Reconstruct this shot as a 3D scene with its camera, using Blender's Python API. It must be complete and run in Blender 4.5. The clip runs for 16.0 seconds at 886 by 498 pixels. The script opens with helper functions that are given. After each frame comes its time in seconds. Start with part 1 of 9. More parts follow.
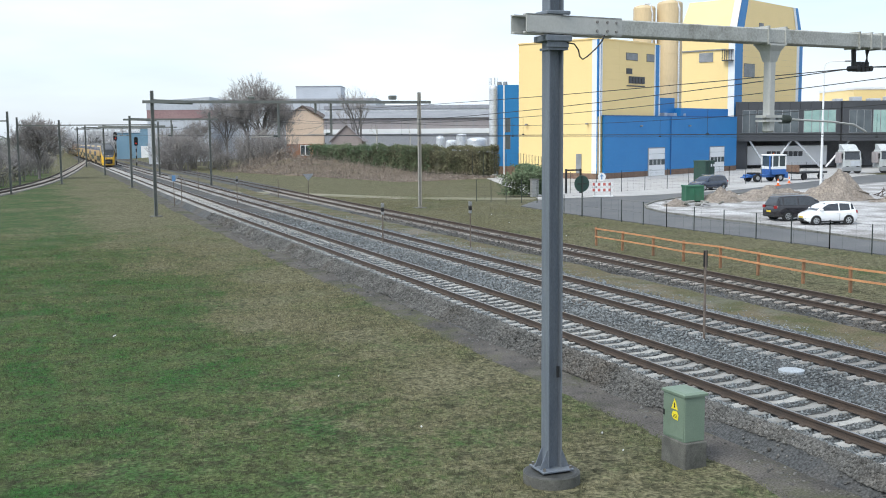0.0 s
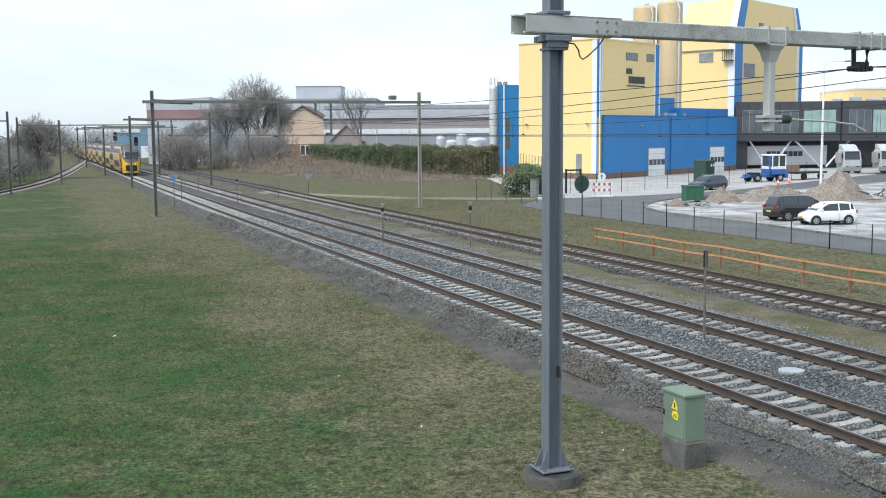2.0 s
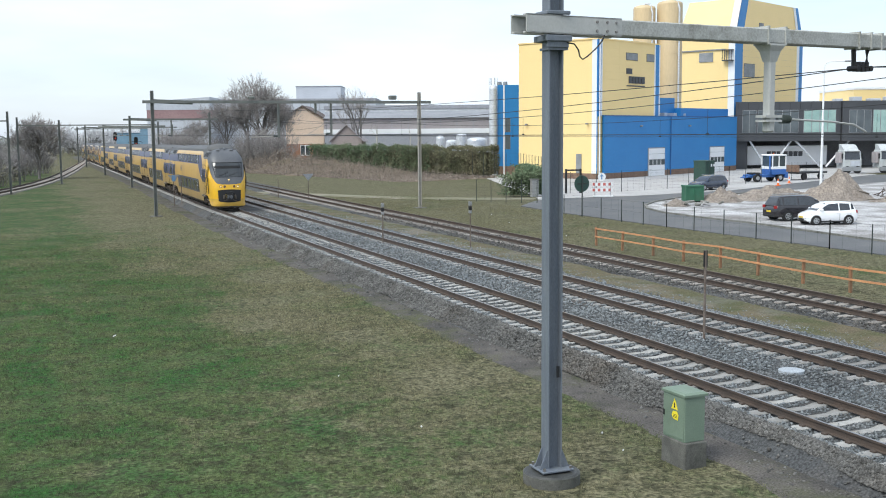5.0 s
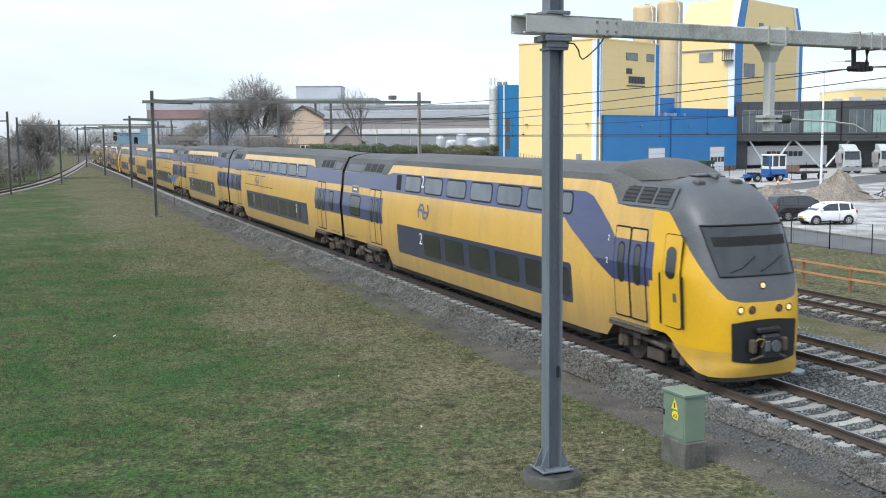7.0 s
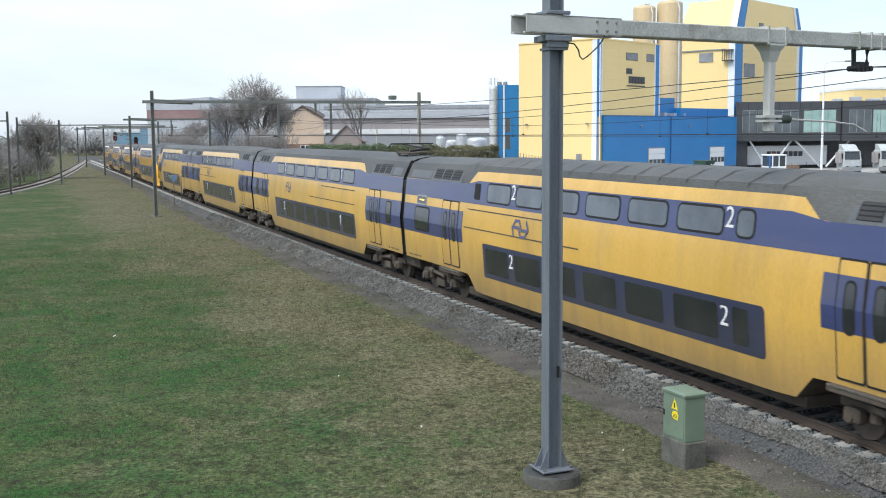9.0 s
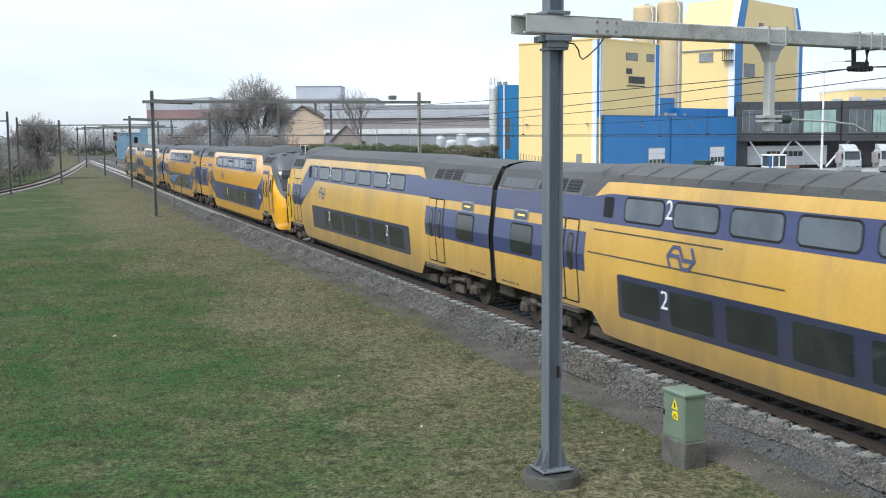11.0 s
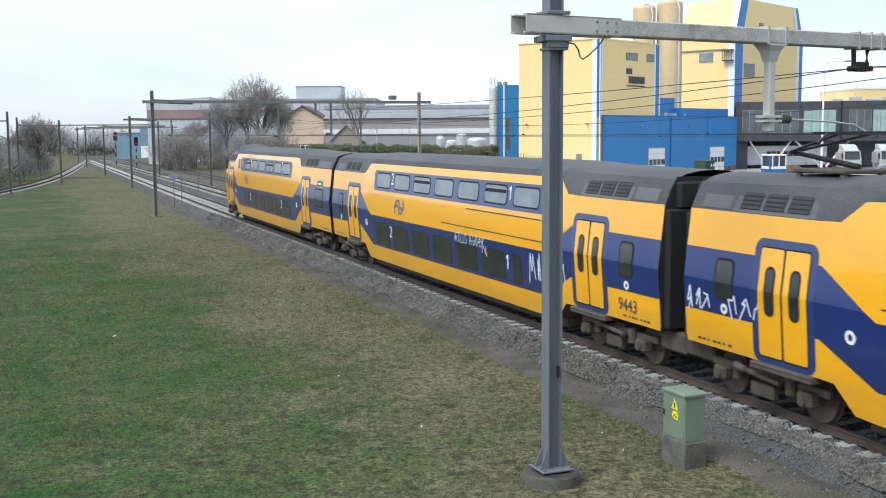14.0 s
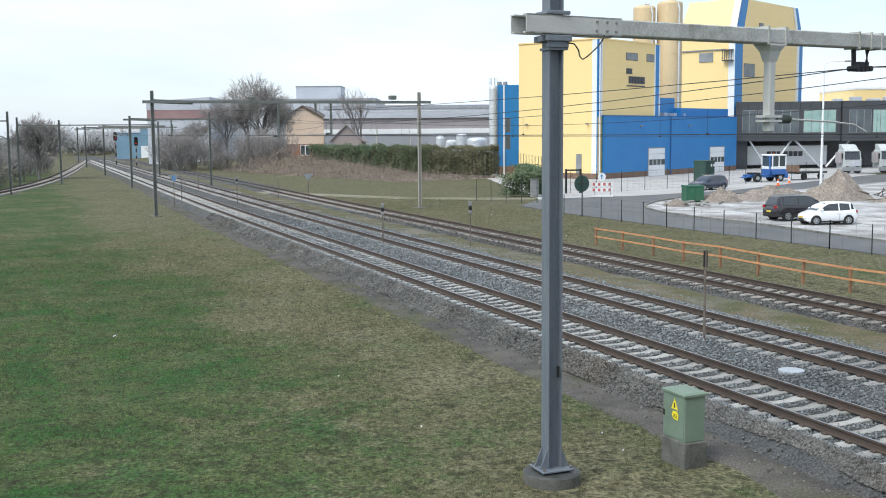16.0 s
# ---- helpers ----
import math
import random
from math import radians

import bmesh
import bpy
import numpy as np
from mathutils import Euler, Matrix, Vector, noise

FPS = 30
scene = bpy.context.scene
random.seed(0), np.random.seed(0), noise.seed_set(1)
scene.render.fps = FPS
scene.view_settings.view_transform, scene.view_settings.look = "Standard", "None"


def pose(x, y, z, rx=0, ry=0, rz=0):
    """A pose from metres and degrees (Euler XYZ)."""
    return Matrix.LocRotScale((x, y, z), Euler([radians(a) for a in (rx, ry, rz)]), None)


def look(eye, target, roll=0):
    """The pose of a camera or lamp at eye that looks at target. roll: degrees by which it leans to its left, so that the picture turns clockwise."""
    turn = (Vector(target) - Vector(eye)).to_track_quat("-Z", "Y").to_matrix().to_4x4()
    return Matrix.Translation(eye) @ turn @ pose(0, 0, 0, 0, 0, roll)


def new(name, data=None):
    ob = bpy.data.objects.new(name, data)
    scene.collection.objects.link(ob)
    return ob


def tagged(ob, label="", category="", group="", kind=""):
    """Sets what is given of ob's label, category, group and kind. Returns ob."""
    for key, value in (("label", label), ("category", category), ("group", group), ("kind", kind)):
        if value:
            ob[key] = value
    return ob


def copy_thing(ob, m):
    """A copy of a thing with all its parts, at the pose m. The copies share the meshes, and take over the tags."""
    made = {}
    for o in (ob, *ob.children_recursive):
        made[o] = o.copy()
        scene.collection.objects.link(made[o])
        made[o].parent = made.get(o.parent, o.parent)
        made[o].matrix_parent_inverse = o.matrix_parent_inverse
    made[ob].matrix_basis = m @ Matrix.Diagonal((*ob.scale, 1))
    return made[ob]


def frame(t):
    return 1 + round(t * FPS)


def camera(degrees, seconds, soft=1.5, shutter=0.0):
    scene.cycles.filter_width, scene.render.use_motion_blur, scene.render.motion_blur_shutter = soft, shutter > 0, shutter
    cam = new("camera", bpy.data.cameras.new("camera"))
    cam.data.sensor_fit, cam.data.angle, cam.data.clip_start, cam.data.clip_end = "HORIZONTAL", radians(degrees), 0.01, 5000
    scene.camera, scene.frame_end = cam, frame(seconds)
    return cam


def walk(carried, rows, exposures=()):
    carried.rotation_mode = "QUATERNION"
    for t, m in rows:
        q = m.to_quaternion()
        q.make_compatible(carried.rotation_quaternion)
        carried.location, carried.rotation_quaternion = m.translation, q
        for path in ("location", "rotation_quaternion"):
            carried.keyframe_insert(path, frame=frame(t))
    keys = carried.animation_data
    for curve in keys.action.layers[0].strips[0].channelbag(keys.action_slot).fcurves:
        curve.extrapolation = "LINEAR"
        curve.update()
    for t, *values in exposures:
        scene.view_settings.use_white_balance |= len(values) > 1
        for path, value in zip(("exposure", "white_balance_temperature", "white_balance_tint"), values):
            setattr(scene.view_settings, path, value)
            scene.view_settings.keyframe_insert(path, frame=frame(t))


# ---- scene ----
# ---- camera ----
EYE = Vector((-14.754, 0.0, 5.499))
YAW, TILT, ROLL = radians(22.042), radians(6.247), -0.472
AHEAD = Vector((math.sin(YAW) * math.cos(TILT), math.cos(YAW) * math.cos(TILT), -math.sin(TILT)))
cam = camera(45.015, 16.0, soft=1.0, shutter=0.07)
walk(cam, [(0.0, look(EYE, EYE + AHEAD, ROLL)), (16.0, look(EYE, EYE + AHEAD, ROLL))], exposures=((0.0, 0.52), (16.0, 0.52)))

# ---- sky and sun: bright thin overcast, light from the west side of the line ----
SUN_FROM = Vector((-0.72, -0.30, 0.98)).normalized()
world = bpy.data.worlds.new("overcast_sky")
scene.world = world
world.use_nodes = True
wn, wl = world.node_tree.nodes, world.node_tree.links
wn.clear()
w_out, w_bg = wn.new("ShaderNodeOutputWorld"), wn.new("ShaderNodeBackground")
w_sky = wn.new("ShaderNodeTexSky")
w_sky.sky_type, w_sky.sun_disc = "NISHITA", False
w_sky.sun_elevation = math.asin(SUN_FROM.z)
w_sky.sun_rotation = math.atan2(SUN_FROM.x, SUN_FROM.y)
w_co, w_map = wn.new("ShaderNodeTexCoord"), wn.new("ShaderNodeMapping")
w_map.inputs["Scale"].default_value = (1.0, 1.0, 4.5)
w_noise = wn.new("ShaderNodeTexNoise")
w_noise.inputs["Scale"].default_value, w_noise.inputs["Detail"].default_value = 2.2, 7.0
w_ramp = wn.new("ShaderNodeValToRGB")
w_ramp.color_ramp.elements[0].position, w_ramp.color_ramp.elements[0].color = 0.36, (0.50, 0.50, 0.50, 1)
w_ramp.color_ramp.elements[1].position, w_ramp.color_ramp.elements[1].color = 0.62, (0.97, 0.97, 0.97, 1)
w_gain = wn.new("ShaderNodeVectorMath")
w_gain.operation = "SCALE"
w_gain.inputs["Scale"].default_value = 0.11
w_mix = wn.new("ShaderNodeMix")
w_mix.data_type = "RGBA"
w_mix.inputs["B"].default_value = (0.842, 0.965, 1.12, 1)
wl.new(w_co.outputs["Generated"], w_map.inputs["Vector"])
wl.new(w_map.outputs["Vector"], w_noise.inputs["Vector"])
wl.new(w_noise.outputs["Fac"], w_ramp.inputs["Fac"])
wl.new(w_sky.outputs["Color"], w_gain.inputs[0])
wl.new(w_gain.outputs["Vector"], w_mix.inputs["A"])
wl.new(w_ramp.outputs["Color"], w_mix.inputs["Factor"])
wl.new(w_mix.outputs["Result"], w_bg.inputs["Color"])
w_bg.inputs["Strength"].default_value = 0.88
wl.new(w_bg.outputs["Background"], w_out.inputs["Surface"])

sun = new("sun", bpy.data.lights.new("sun", "SUN"))
sun.data.energy, sun.data.angle, sun.data.color = 2.25, radians(30), (0.98, 0.985, 0.93)
sun.matrix_basis = look(SUN_FROM * 60, (0, 0, 0))


# ---- materials ----
def mat(name, a, b=None, rough=0.7, metal=0.0, scale=3.0, fine=40.0, bump=0.15, vary=0.0, spec=0.5, stretch=None, dirt=None, dirt_amount=0.5, coat=0.0, island=False, contrast=0.18, gloss=0.05, skirt=None):
    """A surface with a coarse mix of two colours, fine grain in value and relief, and optional grime."""
    m = bpy.data.materials.new(name)
    m.use_nodes = True
    n, l = m.node_tree.nodes, m.node_tree.links
    p = n["Principled BSDF"]
    p.inputs["Roughness"].default_value, p.inputs["Metallic"].default_value = rough, metal
    p.inputs["Specular IOR Level"].default_value = spec
    p.inputs["Coat Weight"].default_value, p.inputs["Coat Roughness"].default_value = coat, gloss
    b = b or tuple(c * 0.8 for c in a)
    co = n.new("ShaderNodeTexCoord")
    vec = co.outputs["Object"]
    if stretch:
        mp = n.new("ShaderNodeMapping")
        mp.inputs["Scale"].default_value = stretch
        l.new(vec, mp.inputs["Vector"])
        vec = mp.outputs["Vector"]
    big, small = n.new("ShaderNodeTexNoise"), n.new("ShaderNodeTexNoise")
    big.inputs["Scale"].default_value, big.inputs["Detail"].default_value = scale, 5.0
    small.inputs["Scale"].default_value, small.inputs["Detail"].default_value = fine, 3.0
    for t in (big, small):
        l.new(vec, t.inputs["Vector"])
    ramp = n.new("ShaderNodeMapRange")
    ramp.inputs["From Min"].default_value, ramp.inputs["From Max"].default_value = 0.36, 0.64
    l.new(big.outputs["Fac"], ramp.inputs["Value"])
    mix = n.new("ShaderNodeMix")
    mix.data_type = "RGBA"
    mix.inputs["A"].default_value, mix.inputs["B"].default_value = (*a, 1), (*b, 1)
    l.new(ramp.outputs["Result"], mix.inputs["Factor"])
    last = mix.outputs["Result"]
    if dirt:
        dn = n.new("ShaderNodeTexNoise")
        dn.inputs["Scale"].default_value, dn.inputs["Detail"].default_value, dn.inputs["Roughness"].default_value = scale * 0.37, 8.0, 0.7
        l.new(vec, dn.inputs["Vector"])
        dr = n.new("ShaderNodeMapRange")
        dr.inputs["From Min"].default_value, dr.inputs["From Max"].default_value = 0.48, 0.72
        dr.inputs["To Max"].default_value = dirt_amount
        l.new(dn.outputs["Fac"], dr.inputs["Value"])
        dm = n.new("ShaderNodeMix")
        dm.data_type = "RGBA"
        dm.inputs["B"].default_value = (*dirt, 1)
        l.new(last, dm.inputs["A"])
        l.new(dr.outputs["Result"], dm.inputs["Factor"])
        last = dm.outputs["Result"]
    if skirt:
        # road dust thrown up on the lowest part of a vehicle, with a ragged, streaky upper edge; it also paints in
        # shade on the inturned flank
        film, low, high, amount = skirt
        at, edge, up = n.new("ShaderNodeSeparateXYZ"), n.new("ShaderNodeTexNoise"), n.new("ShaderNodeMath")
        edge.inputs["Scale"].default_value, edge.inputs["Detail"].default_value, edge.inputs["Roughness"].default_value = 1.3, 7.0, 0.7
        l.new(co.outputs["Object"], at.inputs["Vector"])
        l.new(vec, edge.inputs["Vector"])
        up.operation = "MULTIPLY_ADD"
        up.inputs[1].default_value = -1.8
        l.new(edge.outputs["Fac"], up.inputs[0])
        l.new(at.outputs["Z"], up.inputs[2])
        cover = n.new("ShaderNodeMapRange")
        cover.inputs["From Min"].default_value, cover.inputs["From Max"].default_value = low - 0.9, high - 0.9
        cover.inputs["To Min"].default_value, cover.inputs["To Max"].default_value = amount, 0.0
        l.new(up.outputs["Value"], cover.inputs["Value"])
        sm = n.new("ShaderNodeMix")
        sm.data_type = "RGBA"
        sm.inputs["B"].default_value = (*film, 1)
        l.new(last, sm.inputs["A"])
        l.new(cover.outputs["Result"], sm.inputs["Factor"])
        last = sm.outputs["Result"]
    val = n.new("ShaderNodeMapRange")
    val.inputs["To Min"].default_value, val.inputs["To Max"].default_value = 1 - contrast, 1 + contrast
    val.inputs["From Min"].default_value, val.inputs["From Max"].default_value = 0.3, 0.7
    l.new(small.outputs["Fac"], val.inputs["Value"])
    value = val.outputs["Result"]
    if vary:
        rnd = n.new("ShaderNodeNewGeometry") if island else n.new("ShaderNodeObjectInfo")
        vr = n.new("ShaderNodeMapRange")
        vr.inputs["To Min"].default_value, vr.inputs["To Max"].default_value = 1 - vary, 1 + vary
        l.new(rnd.outputs["Random Per Island" if island else "Random"], vr.inputs["Value"])
        mul = n.new("ShaderNodeMath")
        mul.operation = "MULTIPLY"
        l.new(value, mul.inputs[0])
        l.new(vr.outputs["Result"], mul.inputs[1])
        value = mul.outputs["Value"]
    hsv = n.new("ShaderNodeHueSaturation")
    l.new(last, hsv.inputs["Color"])
    l.new(value, hsv.inputs["Value"])
    l.new(hsv.outputs["Color"], p.inputs["Base Color"])
    if bump:
        bp = n.new("ShaderNodeBump")
        bp.inputs["Strength"].default_value, bp.inputs["Distance"].default_value = bump, 0.02
        l.new(small.outputs["Fac"], bp.inputs["Height"])
        l.new(bp.outputs["Normal"], p.inputs["Normal"])
    return m


def glow(name, colour, power):
    m = mat(name, colour, colour, rough=0.2, bump=0)
    p = m.node_tree.nodes["Principled BSDF"]
    p.inputs["Emission Color"].default_value, p.inputs["Emission Strength"].default_value = (*colour, 1), power
    return m


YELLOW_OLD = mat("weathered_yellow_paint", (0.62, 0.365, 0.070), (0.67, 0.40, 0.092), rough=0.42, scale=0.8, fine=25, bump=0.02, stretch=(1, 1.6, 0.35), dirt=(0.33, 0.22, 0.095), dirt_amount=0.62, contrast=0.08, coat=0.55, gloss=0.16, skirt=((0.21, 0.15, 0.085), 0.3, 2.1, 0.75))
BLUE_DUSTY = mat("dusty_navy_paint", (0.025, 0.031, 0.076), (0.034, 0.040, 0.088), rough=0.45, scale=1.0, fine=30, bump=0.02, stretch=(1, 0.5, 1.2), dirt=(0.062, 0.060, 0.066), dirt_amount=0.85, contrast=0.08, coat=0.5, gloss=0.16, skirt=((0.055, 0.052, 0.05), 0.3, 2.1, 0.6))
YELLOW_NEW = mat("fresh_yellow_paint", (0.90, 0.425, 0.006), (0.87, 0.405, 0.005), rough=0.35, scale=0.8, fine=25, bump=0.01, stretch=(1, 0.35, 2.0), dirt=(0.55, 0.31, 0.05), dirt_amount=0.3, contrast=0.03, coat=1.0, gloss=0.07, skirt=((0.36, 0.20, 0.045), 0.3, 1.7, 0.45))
YELLOW_CAB = mat("cab_yellow_paint", (0.76, 0.43, 0.014), (0.71, 0.395, 0.020), rough=0.34, scale=1.0, fine=25, bump=0.01, dirt=(0.42, 0.28, 0.05), dirt_amount=0.35, contrast=0.04, coat=0.2)
LIP_YELLOW = mat("dust_filmed_cab_yellow", (0.60, 0.355, 0.045), (0.53, 0.32, 0.055), rough=0.45, scale=1.2, fine=25, bump=0.02, dirt=(0.33, 0.23, 0.10), dirt_amount=0.6, contrast=0.05)
BLUE_OLD = mat("faded_blue_paint", (0.030, 0.043, 0.140), (0.040, 0.052, 0.155), rough=0.4, scale=1.0, fine=30, bump=0.02, stretch=(1, 0.4, 2.0), dirt=(0.075, 0.075, 0.10), dirt_amount=0.75, contrast=0.08, coat=0.6, gloss=0.14)
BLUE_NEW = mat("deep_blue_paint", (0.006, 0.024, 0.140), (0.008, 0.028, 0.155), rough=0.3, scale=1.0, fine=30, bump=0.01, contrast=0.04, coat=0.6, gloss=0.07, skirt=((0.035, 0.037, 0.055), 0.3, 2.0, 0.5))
BLUE_BAND = mat("upper_window_band_blue", (0.015, 0.036, 0.155), (0.019, 0.042, 0.165), rough=0.3, scale=1.0, bump=0.01, contrast=0.04, coat=0.6, gloss=0.07)
ROOF_GREY = mat("sooty_grey_roof", (0.064, 0.066, 0.068), (0.088, 0.090, 0.090), rough=0.62, scale=1.2, fine=30, bump=0.06, stretch=(1, 0.3, 1), dirt=(0.115, 0.110, 0.098), dirt_amount=0.5)
ROOF_NEW = mat("dark_grey_roof_paint", (0.050, 0.052, 0.058), (0.066, 0.068, 0.074), rough=0.55, scale=1.2, fine=30, bump=0.05, stretch=(1, 0.3, 1), dirt=(0.11, 0.11, 0.105), dirt_amount=0.4)
GRILLE_DARK = mat("dark_grille_mesh", (0.030, 0.031, 0.034), (0.040, 0.041, 0.044), rough=0.7, bump=0)
MASK_GREY = mat("cab_mask_grey", (0.085, 0.09, 0.10), (0.10, 0.105, 0.115), rough=0.45, scale=1.5, bump=0.02, dirt=(0.13, 0.13, 0.125), dirt_amount=0.4)
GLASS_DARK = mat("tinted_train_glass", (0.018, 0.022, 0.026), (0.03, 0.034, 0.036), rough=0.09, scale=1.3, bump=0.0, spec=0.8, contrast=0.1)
# both upper-deck glasses carry the reflected sky as a paler base colour
GLASS_LIGHT = mat("sky_paled_upper_glass", (0.115, 0.145, 0.18), (0.165, 0.20, 0.235), rough=0.08, scale=1.1, bump=0.0, spec=0.9, contrast=0.1)
GLASS_OLD = mat("dull_sky_paled_glass", (0.065, 0.08, 0.105), (0.10, 0.12, 0.145), rough=0.16, scale=1.1, bump=0.0, spec=0.8, contrast=0.1)
RUBBER = mat("black_rubber", (0.012, 0.012, 0.013), rough=0.8, bump=0.1)
UNDER = mat("brake_dust_underframe", (0.055, 0.045, 0.036), (0.085, 0.066, 0.050), rough=0.85, scale=4, bump=0.25, dirt=(0.14, 0.12, 0.10), dirt_amount=0.5)
STEEL = mat("worn_steel", (0.33, 0.32, 0.31), (0.25, 0.22, 0.20), rough=0.4, metal=0.8, scale=5, bump=0.06)
WHITE_PAINT = mat("white_marking", (0.80, 0.80, 0.80), (0.74, 0.74, 0.74), rough=0.5, bump=0)
LAMP_ON = glow("lit_headlamp", (1.0, 0.72, 0.34), 0.30)
LAMP_OFF = mat("lamp_lens", (0.20, 0.10, 0.06), (0.14, 0.08, 0.05), rough=0.15, bump=0)
DISPLAY_ON = glow("lit_amber_display", (1.0, 0.55, 0.12), 0.8)
LOUVRE_GREY = mat("pale_grey_trim", (0.24, 0.25, 0.26), (0.30, 0.31, 0.32), rough=0.5, bump=0)
TAIL_RED = glow("lit_tail_lamp", (0.7, 0.03, 0.02), 0.35)
AMBER = mat("amber_blind", (0.42, 0.24, 0.05), (0.30, 0.17, 0.05), rough=0.25, bump=0)
SCRAWL = mat("white_spray_paint", (0.62, 0.66, 0.74), (0.70, 0.74, 0.80), rough=0.6, bump=0)

RAIL_RUST = mat("rusty_rail_steel", (0.058, 0.044, 0.036), (0.082, 0.058, 0.044), rough=0.75, scale=3, fine=50, bump=0.15, dirt=(0.05, 0.04, 0.034), dirt_amount=0.6)
RAIL_TOP = mat("polished_rail_head", (0.32, 0.31, 0.31), (0.22, 0.19, 0.17), rough=0.32, metal=0.9, scale=2, bump=0.02)
RAIL_DULL = mat("dull_rail_head", (0.15, 0.115, 0.09), (0.11, 0.08, 0.06), rough=0.55, metal=0.4, scale=2, bump=0.05)
SLEEPER = mat("pale_concrete_sleeper", (0.34, 0.335, 0.32), (0.26, 0.255, 0.24), rough=0.85, scale=5, fine=60, bump=0.2, vary=0.2, dirt=(0.25, 0.22, 0.185), dirt_amount=0.6)
SLEEPER_MID = mat("grey_concrete_sleeper", (0.29, 0.28, 0.27), (0.21, 0.205, 0.19), rough=0.85, scale=5, fine=60, bump=0.2, vary=0.25, dirt=(0.17, 0.14, 0.115), dirt_amount=0.75)
SLEEPER_DULL = mat("dull_brown_grey_sleeper", (0.21, 0.19, 0.17), (0.28, 0.26, 0.235), rough=0.9, scale=5, fine=60, bump=0.2, vary=0.22, dirt=(0.12, 0.09, 0.07), dirt_amount=0.7)
# bed kept darker than its stones, painting shade into the gaps between them
BALLAST = mat("ballast_gravel_bed", spec=0.15, a=(0.062, 0.064, 0.066), b=(0.098, 0.100, 0.100), rough=0.95, scale=0.5, fine=22, bump=1.0, dirt=(0.11, 0.088, 0.066), dirt_amount=0.7, contrast=0.5)
STONE = mat("crushed_stone", spec=0.2, a=(0.135, 0.148, 0.155), b=(0.185, 0.198, 0.203), rough=0.95, scale=0.8, fine=30, bump=0.3, vary=0.45, island=True, dirt=(0.12, 0.11, 0.10), dirt_amount=0.5)
STONE_OLD = mat("brown_dusted_stone", spec=0.15, a=(0.092, 0.091, 0.087), b=(0.135, 0.132, 0.126), rough=0.95, scale=0.8, fine=30, bump=0.3, vary=0.5, island=True, dirt=(0.085, 0.070, 0.055), dirt_amount=0.7)
CONCRETE = mat("weathered_concrete", (0.21, 0.205, 0.185), (0.15, 0.148, 0.13), rough=0.9, scale=3, fine=40, bump=0.3, dirt=(0.055, 0.06, 0.045), dirt_amount=0.85)
ASPHALT = mat("worn_asphalt", (0.085, 0.088, 0.092), (0.11, 0.112, 0.115), rough=0.9, scale=0.35, fine=30, bump=0.2, dirt=(0.17, 0.165, 0.155), dirt_amount=0.45)
PAVING = mat("pale_concrete_paving", (0.34, 0.33, 0.325), (0.42, 0.41, 0.40), rough=0.9, scale=0.3, fine=20, bump=0.15, dirt=(0.24, 0.22, 0.20), dirt_amount=0.5)
LOT = mat("sandy_paving_lot", (0.46, 0.455, 0.455), (0.22, 0.21, 0.205), rough=0.95, scale=0.55, fine=9, bump=0.3, dirt=(0.15, 0.135, 0.12), dirt_amount=0.95, contrast=0.4)
SAND = mat("damp_building_sand", (0.20, 0.17, 0.145), (0.27, 0.23, 0.195), rough=0.98, scale=1.1, fine=7, bump=1.0, dirt=(0.105, 0.088, 0.075), dirt_amount=0.9, contrast=0.4)
PATH = mat("trodden_grey_cinder", spec=0.1, a=(0.070, 0.066, 0.062), b=(0.115, 0.105, 0.096), rough=0.98, scale=1.1, fine=24, bump=0.9, dirt=(0.075, 0.085, 0.035), dirt_amount=0.95, contrast=0.4)
MAST_GREY = mat("grey_mast_paint", (0.125, 0.145, 0.175), (0.155, 0.175, 0.20), rough=0.5, scale=3, fine=50, bump=0.06, stretch=(3, 3, 0.4), dirt=(0.10, 0.105, 0.11), dirt_amount=0.5)
BEAM_GREY = mat("lichen_spotted_galvanised_beam", (0.36, 0.36, 0.335), (0.44, 0.44, 0.415), rough=0.8, scale=4, fine=24, bump=0.2, dirt=(0.15, 0.14, 0.10), dirt_amount=0.9)
BEAM_CLEAN = mat("galvanised_beam_end", (0.43, 0.43, 0.41), (0.47, 0.465, 0.44), rough=0.6, scale=2, fine=25, bump=0.03, dirt=(0.30, 0.29, 0.26), dirt_amount=0.4, contrast=0.06)
DAMP = mat("damp_black_concrete", (0.028, 0.029, 0.028), (0.050, 0.051, 0.047), rough=0.6, scale=5, bump=0.2)
FOUNDATION = mat("blackened_concrete", (0.088, 0.087, 0.078), (0.145, 0.142, 0.127), rough=0.95, scale=3, fine=40, bump=0.3, dirt=(0.036, 0.038, 0.030), dirt_amount=0.9)
CABINET = mat("sage_green_cabinet", (0.145, 0.200, 0.148), (0.165, 0.220, 0.165), rough=0.55, scale=3, bump=0.04, dirt=(0.085, 0.11, 0.08), dirt_amount=0.5, contrast=0.08)
SIGN_YELLOW = mat("warning_yellow", (0.80, 0.66, 0.03), (0.74, 0.60, 0.05), rough=0.5, bump=0)
HOSE_YELLOW = mat("grimy_yellow_rubber", (0.36, 0.27, 0.03), (0.24, 0.18, 0.03), rough=0.7, scale=6, bump=0.1)
BLACK = mat("black_paint", (0.012, 0.012, 0.013), rough=0.55, bump=0.05)
ORANGE = mat("faded_orange_barrier", (0.54, 0.26, 0.115), (0.45, 0.21, 0.095), rough=0.8, scale=2, bump=0.1, dirt=(0.32, 0.19, 0.11), dirt_amount=0.5)
